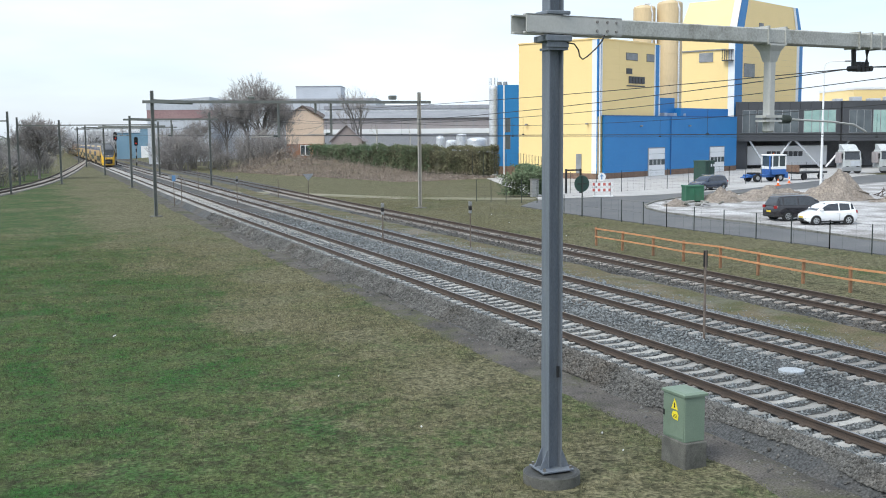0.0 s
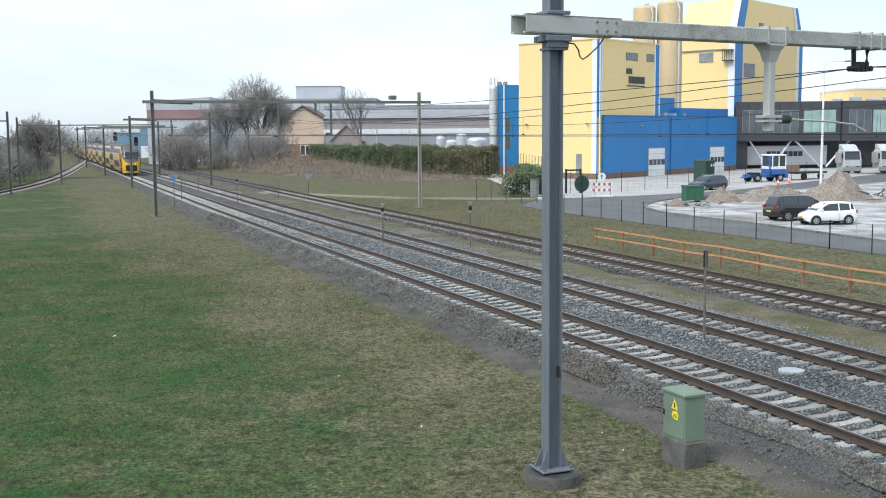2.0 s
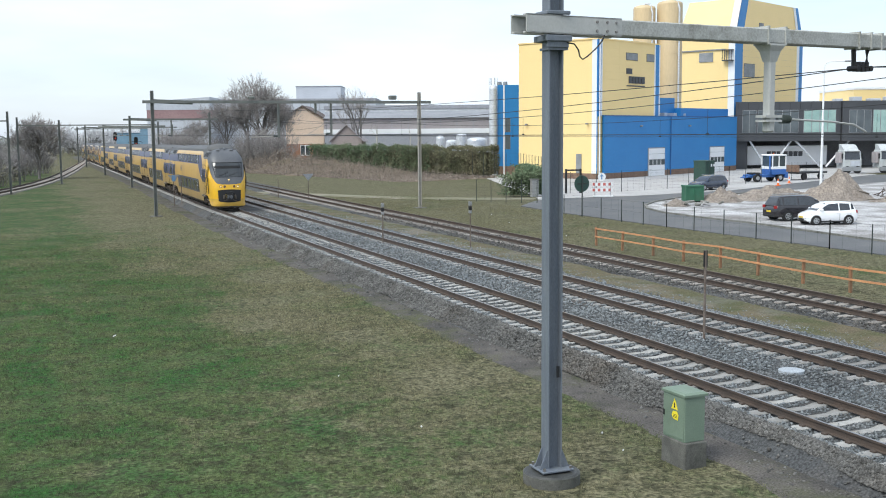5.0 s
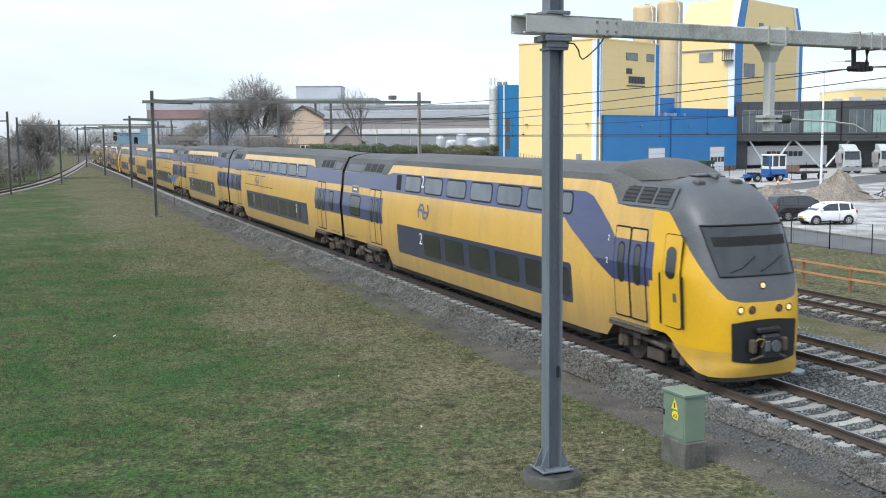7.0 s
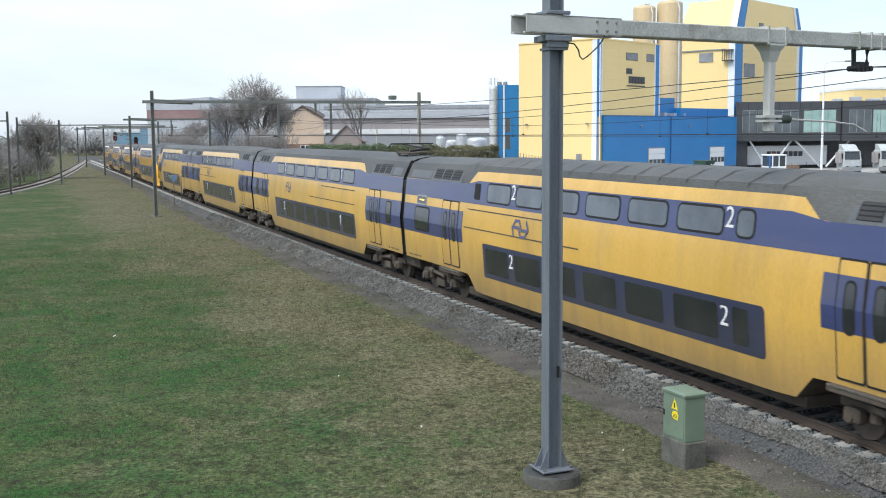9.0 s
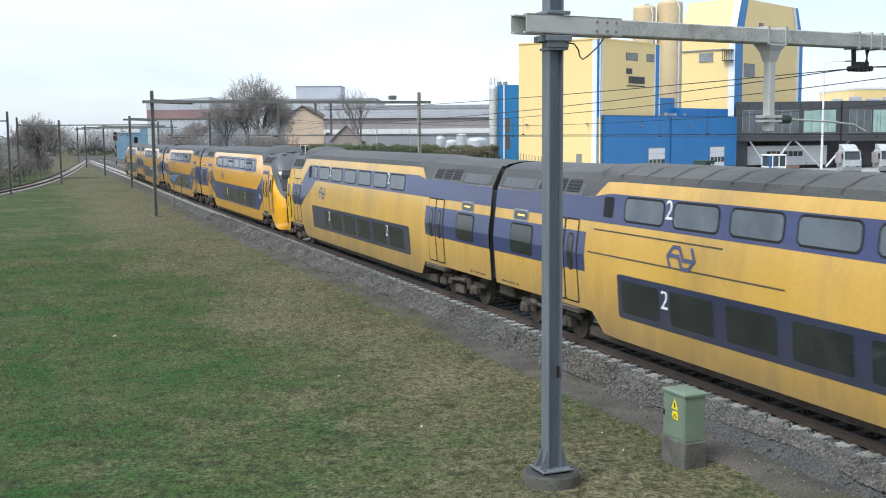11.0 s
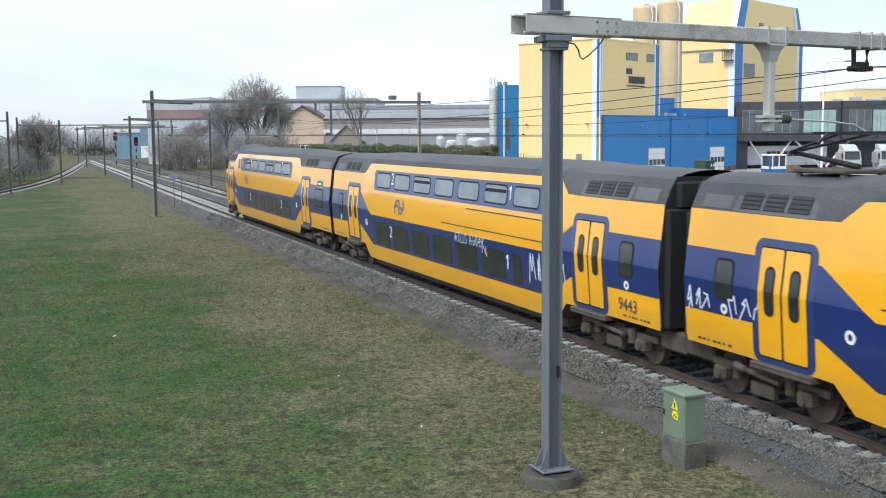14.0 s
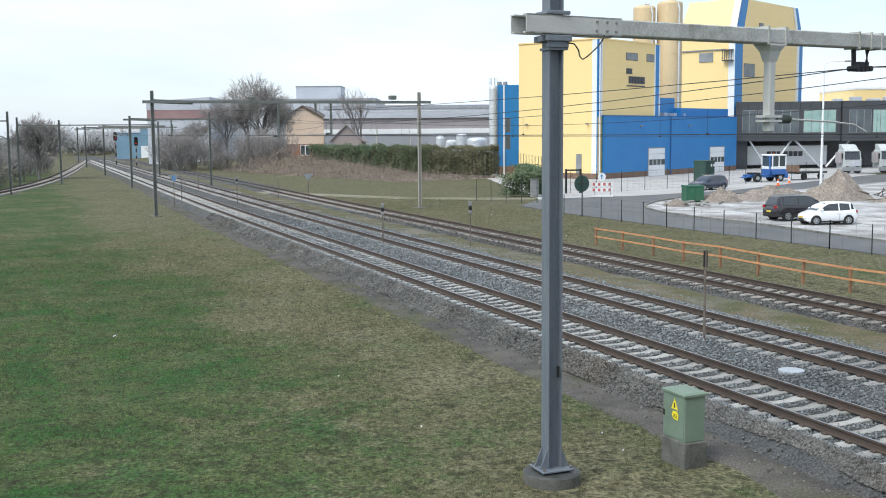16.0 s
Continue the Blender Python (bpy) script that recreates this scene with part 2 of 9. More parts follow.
POST_WOOD = mat("orange_stained_post", (0.30, 0.15, 0.075), (0.22, 0.12, 0.065), rough=0.85, scale=4, bump=0.2, dirt=(0.11, 0.075, 0.05), dirt_amount=0.7)
FENCE_DARK = mat("dark_green_fence_steel", (0.022, 0.030, 0.028), (0.03, 0.04, 0.035), rough=0.6, bump=0.05)
INSULATOR = mat("grey_green_insulator", (0.10, 0.12, 0.115), (0.075, 0.09, 0.085), rough=0.25, bump=0.0)
WIRE = mat("tarnished_copper_wire", (0.030, 0.032, 0.034), (0.045, 0.045, 0.045), rough=0.6, metal=0.3, bump=0)
MAST_FAR = mat("grey_green_mast", (0.12, 0.13, 0.12), (0.16, 0.165, 0.15), rough=0.7, scale=2, bump=0.05)
MAST_PALE = mat("pale_galvanised_mast", (0.36, 0.34, 0.30), (0.30, 0.28, 0.25), rough=0.7, scale=2, bump=0.05)


# ---- shapes ----
class Shape:
    """Collects vertices and faces of one mesh."""

    def __init__(self):
        self.v, self.f = [], []

    def add(self, verts, faces, m=None):
        o = len(self.v)
        self.v += [tuple(m @ Vector(p)) for p in verts] if m else [tuple(p) for p in verts]
        self.f += [tuple(i + o for i in f) for f in faces]
        return self

    def box(self, x0, x1, y0, y1, z0, z1, m=None, c=0.0):
        """A box between two corners; c chamfers its edges."""
        if c <= 0:
            vs = [(x, y, z) for z in (z0, z1) for y in (y0, y1) for x in (x0, x1)]
            return self.add(vs, [(0, 2, 3, 1), (4, 5, 7, 6), (0, 1, 5, 4), (2, 6, 7, 3), (0, 4, 6, 2), (1, 3, 7, 5)], m)
        vs, fs = [], []
        lo, hi = (x0, y0, z0), (x1, y1, z1)
        idx = {}
        for cx in (0, 1):
            for cy in (0, 1):
                for cz in (0, 1):
                    s = (cx, cy, cz)
                    for a in range(3):
                        p = [(hi if s[k] else lo)[k] + (0 if k == a else (-c if s[k] else c)) for k in range(3)]
                        idx[s, a] = len(vs)
                        vs.append(p)
        mid = Vector([(lo[k] + hi[k]) / 2 for k in range(3)])

        def face(ids):
            p = [Vector(vs[i]) for i in ids]
            nrm = (p[1] - p[0]).cross(p[2] - p[0])
            cen = sum(p, Vector()) / len(p)
            fs.append(tuple(ids) if nrm.dot(cen - mid) > 0 else tuple(reversed(ids)))

        for a in range(3):
            b, d = (a + 1) % 3, (a + 2) % 3
            for s in (0, 1):
                ring = []
                for q in ((0, 0), (1, 0), (1, 1), (0, 1)):
                    k = [0, 0, 0]
                    k[a], k[b], k[d] = s, q[0], q[1]
                    ring.append(idx[tuple(k), a])
                face(ring)
            for q in ((0, 0), (1, 0), (1, 1), (0, 1)):
                k0, k1 = [0, 0, 0], [0, 0, 0]
                k0[b], k0[d], k1[b], k1[d], k1[a] = q[0], q[1], q[0], q[1], 1
                face([idx[tuple(k0), b], idx[tuple(k1), b], idx[tuple(k1), d], idx[tuple(k0), d]])
        for cx in (0, 1):
            for cy in (0, 1):
                for cz in (0, 1):
                    face([idx[(cx, cy, cz), a] for a in range(3)])
        return self.add(vs, fs, m)

    def tube(self, p0, p1, r0, r1=None, n=8, caps=True):
        """A straight tapered round bar from p0 to p1."""
        r1 = r0 if r1 is None else r1
        p0, p1 = Vector(p0), Vector(p1)
        d = (p1 - p0).normalized()
        a = d.orthogonal().normalized()
        b = d.cross(a)
        vs = [p + (a * math.cos(2 * math.pi * i / n) + b * math.sin(2 * math.pi * i / n)) * r for p, r in ((p0, r0), (p1, r1)) for i in range(n)]
        fs = [(i, (i + 1) % n, n + (i + 1) % n, n + i) for i in range(n)]
        if caps:
            fs += [tuple(range(n - 1, -1, -1)), tuple(range(n, 2 * n))]
        return self.add(vs, fs)

    def path(self, pts, r, n=6):
        """A round bar through several points."""
        pts = [Vector(p) for p in pts]
        rings = []
        for i, p in enumerate(pts):
            d = (pts[min(i + 1, len(pts) - 1)] - pts[max(i - 1, 0)]).normalized()
            a = d.cross(Vector((0.31, 0.11, 0.95)) if abs(d.z) < 0.9 else Vector((1, 0.1, 0))).normalized()
            b = d.cross(a)
            rings.append([tuple(p + (a * math.cos(2 * math.pi * k / n) + b * math.sin(2 * math.pi * k / n)) * r) for k in range(n)])
        return self.loft(rings, caps=True)

    def beam(self, p0, p1, w, h, up=(0, 0, 1)):
        """A straight bar of rectangular section."""
        p0, p1, up = Vector(p0), Vector(p1), Vector(up)
        d = (p1 - p0).normalized()
        s = d.cross(up).normalized()
        u = s.cross(d)
        vs = [p + s * a * w / 2 + u * b * h / 2 for p in (p0, p1) for a, b in ((-1, -1), (1, -1), (1, 1), (-1, 1))]
        return self.add(vs, [(3, 2, 1, 0), (4, 5, 6, 7), (0, 1, 5, 4), (1, 2, 6, 5), (2, 3, 7, 6), (3, 0, 4, 7)])

    def prism(self, poly, z0, z1, m=None):
        """An upright prism over a counter-clockwise outline."""
        n = len(poly)
        vs = [(x, y, z0) for x, y in poly] + [(x, y, z1) for x, y in poly]
        return self.add(vs, [tuple(range(n - 1, -1, -1)), tuple(range(n, 2 * n))] + [(i, (i + 1) % n, n + (i + 1) % n, n + i) for i in range(n)], m)

    def loft(self, rings, closed=True, caps=False):
        """A skin over rings of equal length."""
        n = len(rings[0])
        vs = [p for r in rings for p in r]
        fs = []
        for k in range(len(rings) - 1):
            for i in range(n if closed else n - 1):
                j = (i + 1) % n
                fs.append((k * n + i, k * n + j, (k + 1) * n + j, (k + 1) * n + i))
        if caps:
            fs += [tuple(range(n - 1, -1, -1)), tuple((len(rings) - 1) * n + i for i in range(n))]
        return self.add(vs, fs)

    def mesh(self, name, material, smooth=0):
        me = bpy.data.meshes.new(name)
        me.from_pydata(self.v, [], self.f)
        me.materials.append(material)
        me.validate()
        if smooth:
            me.polygons.foreach_set("use_smooth", [True] * len(me.polygons))
            me.set_sharp_from_angle(angle=radians(smooth))
        me.update()
        return me


def part(name, shape, material, parent=None, label="", smooth=0, kind=""):
    """One mesh object under a thing or a part."""
    ob = new(name, shape.mesh(name, material, smooth))
    ob.parent = parent
    return tagged(ob, label=label, kind=kind)


def thing(name, label, category, m=None, group="", kind=""):
    """An Empty that parents the parts of one thing."""
    ob = new(name)
    ob.empty_display_size = 0.3
    if m:
        ob.matrix_basis = m
    return tagged(ob, label, category, group, kind)


def share(name, data, parent, m):
    """A further object on the same mesh."""
    ob = new(name, data)
    ob.parent = parent
    ob.matrix_basis = m
    return ob


def lettering(text, size, name, material, parent, m, label=""):
    """Flat raised characters in the built-in font, in the xy plane of m."""
    cu = bpy.data.curves.new(name, "FONT")
    cu.body, cu.size, cu.align_x, cu.align_y, cu.extrude, cu.resolution_u = text, size, "CENTER", "CENTER", 0.002, 3
    tmp = bpy.data.objects.new(name, cu)
    me = bpy.data.meshes.new_from_object(tmp)
    bpy.data.objects.remove(tmp)
    me.materials.clear()
    me.materials.append(material)
    ob = share(name, me, parent, m)
    return tagged(ob, label=label)


def smoothstep(a, b, x):
    t = min(1.0, max(0.0, (x - a) / (b - a)))
    return t * t * (3 - 2 * t)


# ---- the line of the railway: straight past the camera, then bearing gently away ----
TRACK_X = (0.0, 4.07, 10.385)
TRACK_Z = (0.0, -0.01, -0.14)
PITCH, PHASE = 0.6094, 24.523


def ease(y, start):
    """Zero before start, then rising one for one."""
    u = (y - start) / 8
    return 8 * (math.log1p(math.exp(u)) if u < 30 else u)


def bend(y):
    return 0.0278 * ease(y, 73)


def drop(y):
    """The line falls gently away into the distance."""
    return 0.0063 * ease(y, 70)


def lie(x, y):
    """Height of the open ground."""
    near = 1 - smoothstep(18, 34, x)
    return -0.62 + near * (0.36 * smoothstep(80, 128, y) - drop(min(y, 420)))


# ---- ground ----
def grass_material(name, lush, olive, dry, soil_shade, fine_bump):
    """Turf: lush, olive and withered patches of several sizes, drier towards the line and along it."""
    m = mat(name, lush, olive, rough=1.0, scale=0.9, fine=14, bump=fine_bump, contrast=0.45, spec=0.08, vary=0.0 if fine_bump else 0.32, island=True)
    n, l = m.node_tree.nodes, m.node_tree.links
    hsv = [k for k in n if k.bl_idname == "ShaderNodeHueSaturation"][0]
    last = hsv.inputs["Color"].links[0].from_socket
    co = [k for k in n if k.bl_idname == "ShaderNodeTexCoord"][0]
    sep = n.new("ShaderNodeSeparateXYZ")
    l.new(co.outputs["Object"], sep.inputs["Vector"])

    def ramp(socket, a, b, c, d):
        r = n.new("ShaderNodeMapRange")
        r.inputs["From Min"].default_value, r.inputs["From Max"].default_value, r.inputs["To Min"].default_value, r.inputs["To Max"].default_value = a, b, c, d
        l.new(socket, r.inputs["Value"])
        return r.outputs["Result"]

    def plus(a, b):
        k = n.new("ShaderNodeMath")
        l.new(a, k.inputs[0])
        l.new(b, k.inputs[1])
        return k.outputs["Value"]

    lean = plus(ramp(sep.outputs["X"], -11.0, -6.0, -0.10, 0.085), ramp(sep.outputs["Y"], 24.0, 80.0, 0.0, 0.06))
    wide = n.new("ShaderNodeTexNoise")
    wide.inputs["Scale"].default_value, wide.inputs["Detail"].default_value = 0.16, 2.0
    l.new(co.outputs["Object"], wide.inputs["Vector"])
    lean = plus(lean, ramp(sep.outputs["X"], 11.0, 14.0, 0.0, 0.01))
    lean = plus(lean, ramp(wide.outputs["Fac"], 0.3, 0.7, -0.10, 0.08))
    # the two finest dark layers paint the shade among tufts, the coarser one bare soil
    for size, rough, lo, hi, colour, most in ((0.42, 0.72, 0.44, 0.60, olive, 0.9), (0.75, 0.76, 0.47, 0.63, dry, 0.75), (3.2, 0.76, 0.46, 0.60, dry, 0.6), (1.3, 0.8, 0.53, 0.62, soil_shade, 0.6), (4.5, 0.5, 0.50, 0.64, soil_shade, 0.7), (11.0, 0.5, 0.48, 0.62, soil_shade, 0.65)):
        patch = n.new("ShaderNodeTexNoise")
        patch.inputs["Scale"].default_value, patch.inputs["Detail"].default_value, patch.inputs["Roughness"].default_value = size, 8.0 if rough > 0.6 else 3.0, rough
        l.new(co.outputs["Object"], patch.inputs["Vector"])
        mix = n.new("ShaderNodeMix")
        mix.data_type = "RGBA"
        mix.inputs["B"].default_value = (*colour, 1)
        l.new(last, mix.inputs["A"])
        l.new(ramp(patch.outputs["Fac"] if colour is soil_shade else plus(patch.outputs["Fac"], lean), lo, hi, 0.0, most), mix.inputs["Factor"])
        last = mix.outputs["Result"]
    l.new(last, hsv.inputs["Color"])
    return m


GRASS = grass_material("winter_grass", (0.033, 0.086, 0.026), (0.086, 0.108, 0.047), (0.158, 0.142, 0.090), (0.036, 0.038, 0.023), 0.8)
BLADES = grass_material("grass_blades", (0.034, 0.094, 0.025), (0.080, 0.102, 0.041), (0.150, 0.134, 0.080), (0.044, 0.046, 0.028), 0.0)


def build_ground():
    xs = [-2500, -900, -400, -200, -120, -80, -60] + [-50 + 2 * i for i in range(56)] + [70, 85, 100, 130, 180, 300, 700, 2500]
    ys = [-600, -200, -80, -30] + [-15 + 3 * i for i in range(60)] + [172, 184, 196, 208, 222, 240, 260, 280, 300, 320, 340, 380, 420, 450, 700, 1300, 3500]
    vs = [(x, y, lie(x, y) + (0.05 * noise.noise((x * 0.21, y * 0.21, 0)) if -40 < x < -3.5 and y < 110 else 0)) for y in ys for x in xs]
    w = len(xs)
    fs = [(j * w + i, j * w + i + 1, (j + 1) * w + i + 1, (j + 1) * w + i) for j in range(len(ys) - 1) for i in range(w - 1)]
    ob = part("ground", Shape().add(vs, fs), GRASS, smooth=60)
    tagged(ob, "patchy winter grass with bare brown turf beside the tracks", "grass", kind="structure")


build_ground()


def build_tufts():
    """Short leaning blades, thick in the lush patches, thinning out with distance."""
    rng = np.random.default_rng(3)
    n = 105000
    x = rng.uniform(-16.0, -2.7, n)
    y = 11.0 + 62 * rng.random(n) ** 1.6
    right = rng.random(n) < 0.20
    x = np.where(right, rng.uniform(12.5, 23.6, n), x)
    y = np.where(right, 24 + 75 * rng.random(n), y)
    bare = np.array([noise.noise((a * 0.35, b * 0.35, 4.0)) for a, b in zip(x, y)])
    fade = np.clip((74 - y) / 30, 0, 1)
    keep = ((bare > -0.28 + 0.22 * (x > -6)) | (rng.random(n) < 0.25)) & ((rng.random(n) < fade) | (x > 0))
    x, y = x[keep], y[keep]
    n = len(x)
    g = np.array([lie(a, b) + (0.05 * noise.noise((a * 0.21, b * 0.21, 0)) if a < 0 else 0) for a, b in zip(x, y)]) - 0.008
    far = 1 + 0.02 * np.clip(y - 15, 0, 60)
    vs, fs = [], []
    for b in range(3):
        a = -math.pi / 2 + rng.uniform(-1.2, 1.2, n)
        px, py = x + rng.normal(0, 0.03, n), y + rng.normal(0, 0.03, n)
        h = rng.uniform(0.015, 0.070, n) * far ** 0.6
        r = rng.uniform(0.03, 0.075, n) * far ** 0.6
        w = 0.010 * far
        dx, dy = np.cos(a), np.sin(a)
        base = len(vs)
        tri = np.stack([np.stack([px - dy * w, py + dx * w, g], 1), np.stack([px + dy * w, py - dx * w, g], 1), np.stack([px - dx * r, py - dy * r, g + h], 1)], 1)
        tri = tri[:, ::-1]
        vs += [tuple(p) for p in tri.reshape(-1, 3)]
        fs += [(base + 3 * k, base + 3 * k + 1, base + 3 * k + 2) for k in range(n)]
    ob = part("grass_tufts", Shape().add(vs, fs), BLADES)
    me = ob.data
    up = sum(1 for q in me.polygons if q.normal.z > 0)
    if up < len(me.polygons) / 2:
        me.flip_normals()
    me.polygons.foreach_set("use_smooth", [True] * len(me.polygons))
    me.normals_split_custom_set_from_vertices([(0.0, 0.0, 1.0)] * len(me.vertices))
    tagged(ob, "short winter grass blades lying in the turf", "grass", kind="stuff")


build_tufts()


# ---- ballast and tracks ----
BED = ((-2.02, -0.66), (-1.62, -0.38), (-1.38, -0.215), (-0.9, -0.21), (0, -0.235), (0.9, -0.21), (1.5, -0.20), (2.0, -0.23), (2.6, -0.21), (4.07, -0.235), (5.5, -0.215), (5.95, -0.30), (6.5, -0.42), (8.4, -0.46), (8.9, -0.38), (9.3, -0.355), (10.4, -0.375), (11.6, -0.36), (12.0, -0.42), (12.6, -0.66))


def bed_z(x):
    return float(np.interp(x, [p[0] for p in BED], [p[1] for p in BED]))


def build_ballast():
    xs = []
    for a, b in zip(BED, BED[1:]):
        k = max(1, round((b[0] - a[0]) / 0.3))
        xs += [a[0] + (b[0] - a[0]) * i / k for i in range(k)]
    xs.append(BED[-1][0])
    ys = [-25 + 0.5 * i for i in range(170)] + [60 + 3 * i for i in range(94)] + [360, 420]
    vs = []
    for y in ys:
        for i, x in enumerate(xs):
            edge = i in (0, len(xs) - 1)
            wob = 0.12 * noise.noise((x * 0.7, y * 0.5, 2)) if (i < 4 or i > len(xs) - 5) else 0
            z = bed_z(x) - drop(y) + (0 if edge else 0.03 * noise.noise((x * 2.5, y * 2.5, 7)))
            g = lie(x + bend(y), y)
            vs.append((x + wob + bend(y), y, g - 0.05 if edge else max(z, g + 0.015)))
    w = len(xs)
    fs = [(j * w + i, j * w + i + 1, (j + 1) * w + i + 1, (j + 1) * w + i) for j in range(len(ys) - 1) for i in range(w - 1)]
    ob = part("ballast_bed", Shape().add(vs, fs), BALLAST, smooth=70)
    tagged(ob, "grey crushed-stone ballast bed under the rails", "ballast", kind="structure")
    # trodden cinder strip beside the near shoulder, weedy strip between the second and third track
    for name, x0, x1, zz, m, lab in (("cinder_strip", -2.95, -1.70, None, PATH, "trodden grey cinder strip beside the ballast"), ("weedy_strip", 6.35, 8.55, -0.40, WEEDS, "brown weedy strip between two tracks")):
        vs, fs = [], []
        for y in ys:
            for i in range(7):
                x = x0 + (x1 - x0) * i / 6
                wob = (0.30 * noise.noise((y * 0.35, x0, 3 + i * 0.02)) + 0.16 * noise.noise((y * 1.1, x1, 1 + i * 0.3))) if i in (0, 6) else 0
                g = lie(x + bend(y), y)
                z = g + 0.03 if zz is None else max(zz - drop(y), g + 0.02)
                z += -0.03 if i in (0, 6) else 0.008
                vs.append((x + wob + bend(y), y, z))
        for j in range(len(ys) - 1):
            for i in range(6):
                fs.append((j * 7 + i, j * 7 + i + 1, (j + 1) * 7 + i + 1, (j + 1) * 7 + i))
        tagged(part(name, Shape().add(vs, fs), m, smooth=70), lab, "path", kind="structure")


WEEDS = mat("withered_weeds_on_ballast", (0.13, 0.107, 0.070), (0.080, 0.084, 0.042), rough=0.98, spec=0.1, scale=0.9, fine=16, bump=0.8, dirt=(0.20, 0.19, 0.18), dirt_amount=0.75, contrast=0.35)
build_ballast()


def build_stones():
    """Angular stones, scattered thickest where the line passes closest."""
    rng = np.random.default_rng(11)
    n = 185000
    y = 9.5 + 70 * rng.random(n) ** 1.7
    x = np.where(rng.random(n) < 0.32, -1.15 - np.where(rng.random(n) < 0.97, 0.46 + 0.36 * np.clip((y - 17) / 4, 0, 1), 1.4) * rng.random(n) - 0.10 * np.sin(y * 1.3) * np.sin(y * 0.37), rng.uniform(-1.3, 12.5, n))
    keep = ~((x > 6.25) & (x < 8.65) & (rng.random(n) < 0.30 + 0.45 * np.sin(y * 0.9 + x * 2.1) ** 2))
    keep &= rng.random(n) < np.clip((80 - y) / 28, 0, 1)
    for tx in TRACK_X:
        k = TRACK_X.index(tx)
        off = np.abs(((y - (PHASE - 0.2 * k)) / PITCH + 0.5) % 1.0 - 0.5) * PITCH
        on_sleeper = (np.abs(x - tx) < 1.30) & (off < 0.16)
        keep &= ~(on_sleeper & (rng.random(n) > 0.02 + 0.07 * (np.abs(x - tx) > 0.9) + 0.30 * (np.abs(x - tx) > 1.05)))
        keep &= ~(np.abs(np.abs(x - tx) - 0.7535) < 0.10)
    keep &= (x - 2.2) ** 2 + (y - 19.95) ** 2 > 0.34 ** 2
    side = (x < -1.22) | (x > 8.0)
    for name, here, material, label in (("ballast_stones", keep & ~side, STONE, "loose angular blue-grey ballast stones"), ("shoulder_stones", keep & side, STONE_OLD, "loose angular brown-grey ballast stones")):
        scatter_stones(rng, x[here], y[here], name, material, label)


def scatter_stones(rng, x, y, name, material, label):
    octa = np.array([(1, 0, 0), (0, 1, 0), (-1, 0, 0), (0, -1, 0), (0, 0, 1), (0, 0, -1)], float)
    of = np.array([(0, 1, 4), (1, 2, 4), (2, 3, 4), (3, 0, 4), (1, 0, 5), (2, 1, 5), (3, 2, 5), (0, 3, 5)])
    n = len(x)
    r = rng.uniform(0.022, 0.048, n) * (1 + 0.012 * np.clip(y - 15, 0, 40))
    z = np.maximum(np.interp(x, [p[0] for p in BED], [p[1] for p in BED]), -0.60) + r * 0.35 - np.array([drop(q) for q in y])
    v = octa[None] + rng.normal(0, 0.25, (n, 6, 3))
    v *= rng.uniform(0.65, 1.25, (n, 1, 3)) * r[:, None, None]
    v[:, :, 2] *= 0.8
    v += np.stack([x + np.array([bend(q) for q in y]), y, z], 1)[:, None, :]
    f = (of[None] + 6 * np.arange(n)[:, None, None]).reshape(-1, 3)
    me = bpy.data.meshes.new(name)
    me.vertices.add(n * 6)
    me.vertices.foreach_set("co", v.reshape(-1))
    me.loops.add(len(f) * 3)
    me.loops.foreach_set("vertex_index", f.reshape(-1))
    me.polygons.add(len(f))
    me.polygons.foreach_set("loop_start", np.arange(len(f)) * 3)
    me.polygons.foreach_set("loop_total", np.full(len(f), 3))
    me.materials.append(material)
    me.update()
    me.validate()
    tagged(new(name, me), label, "ballast", kind="stuff")


build_stones()


def sleeper_shape():
    s = Shape()
    rings = []
    for x, zt, hw in ((-1.26, -0.215, 0.125), (-1.22, -0.19, 0.14), (-0.95, -0.175, 0.145), (-0.55, -0.175, 0.145), (-0.3, -0.215, 0.11), (0.3, -0.215, 0.11), (0.55, -0.175, 0.145), (0.95, -0.175, 0.145), (1.22, -0.19, 0.14), (1.26, -0.215, 0.125)):
        rings.append([(x, -hw, -0.36), (x, -hw, zt - 0.02), (x, -hw + 0.025, zt), (x, hw - 0.025, zt), (x, hw, zt - 0.02), (x, hw, -0.36)])
    return s.loft([list(reversed(r)) for r in rings], closed=True, caps=True)


def rail_shape(line, side, y_list, zofs):
    prof = ((-0.036, 0.0), (-0.036, -0.035), (-0.010, -0.050), (-0.010, -0.135), (-0.070, -0.150), (-0.070, -0.165), (0.070, -0.165), (0.070, -0.150), (0.010, -0.135), (0.010, -0.050), (0.036, -0.035), (0.036, 0.0))
    return Shape().loft([[(line(y) + side * 0.7535 + px, y, zofs - drop(y) + pz) for px, pz in prof] for y in y_list], closed=True, caps=True)


def clip_shape():
    s = Shape()
    for rx in (-0.7535, 0.7535):
        for d in (-0.115, 0.115):
            s.box(rx + d - 0.04, rx + d + 0.04, -0.06, 0.06, -0.182, -0.135, c=0.012)
    return s


SLEEPER_MESH = {m.name: sleeper_shape().mesh("sleeper", m) for m in (SLEEPER, SLEEPER_MID, SLEEPER_DULL)}
CLIP_MESH = clip_shape().mesh("rail_clips", RAIL_RUST)


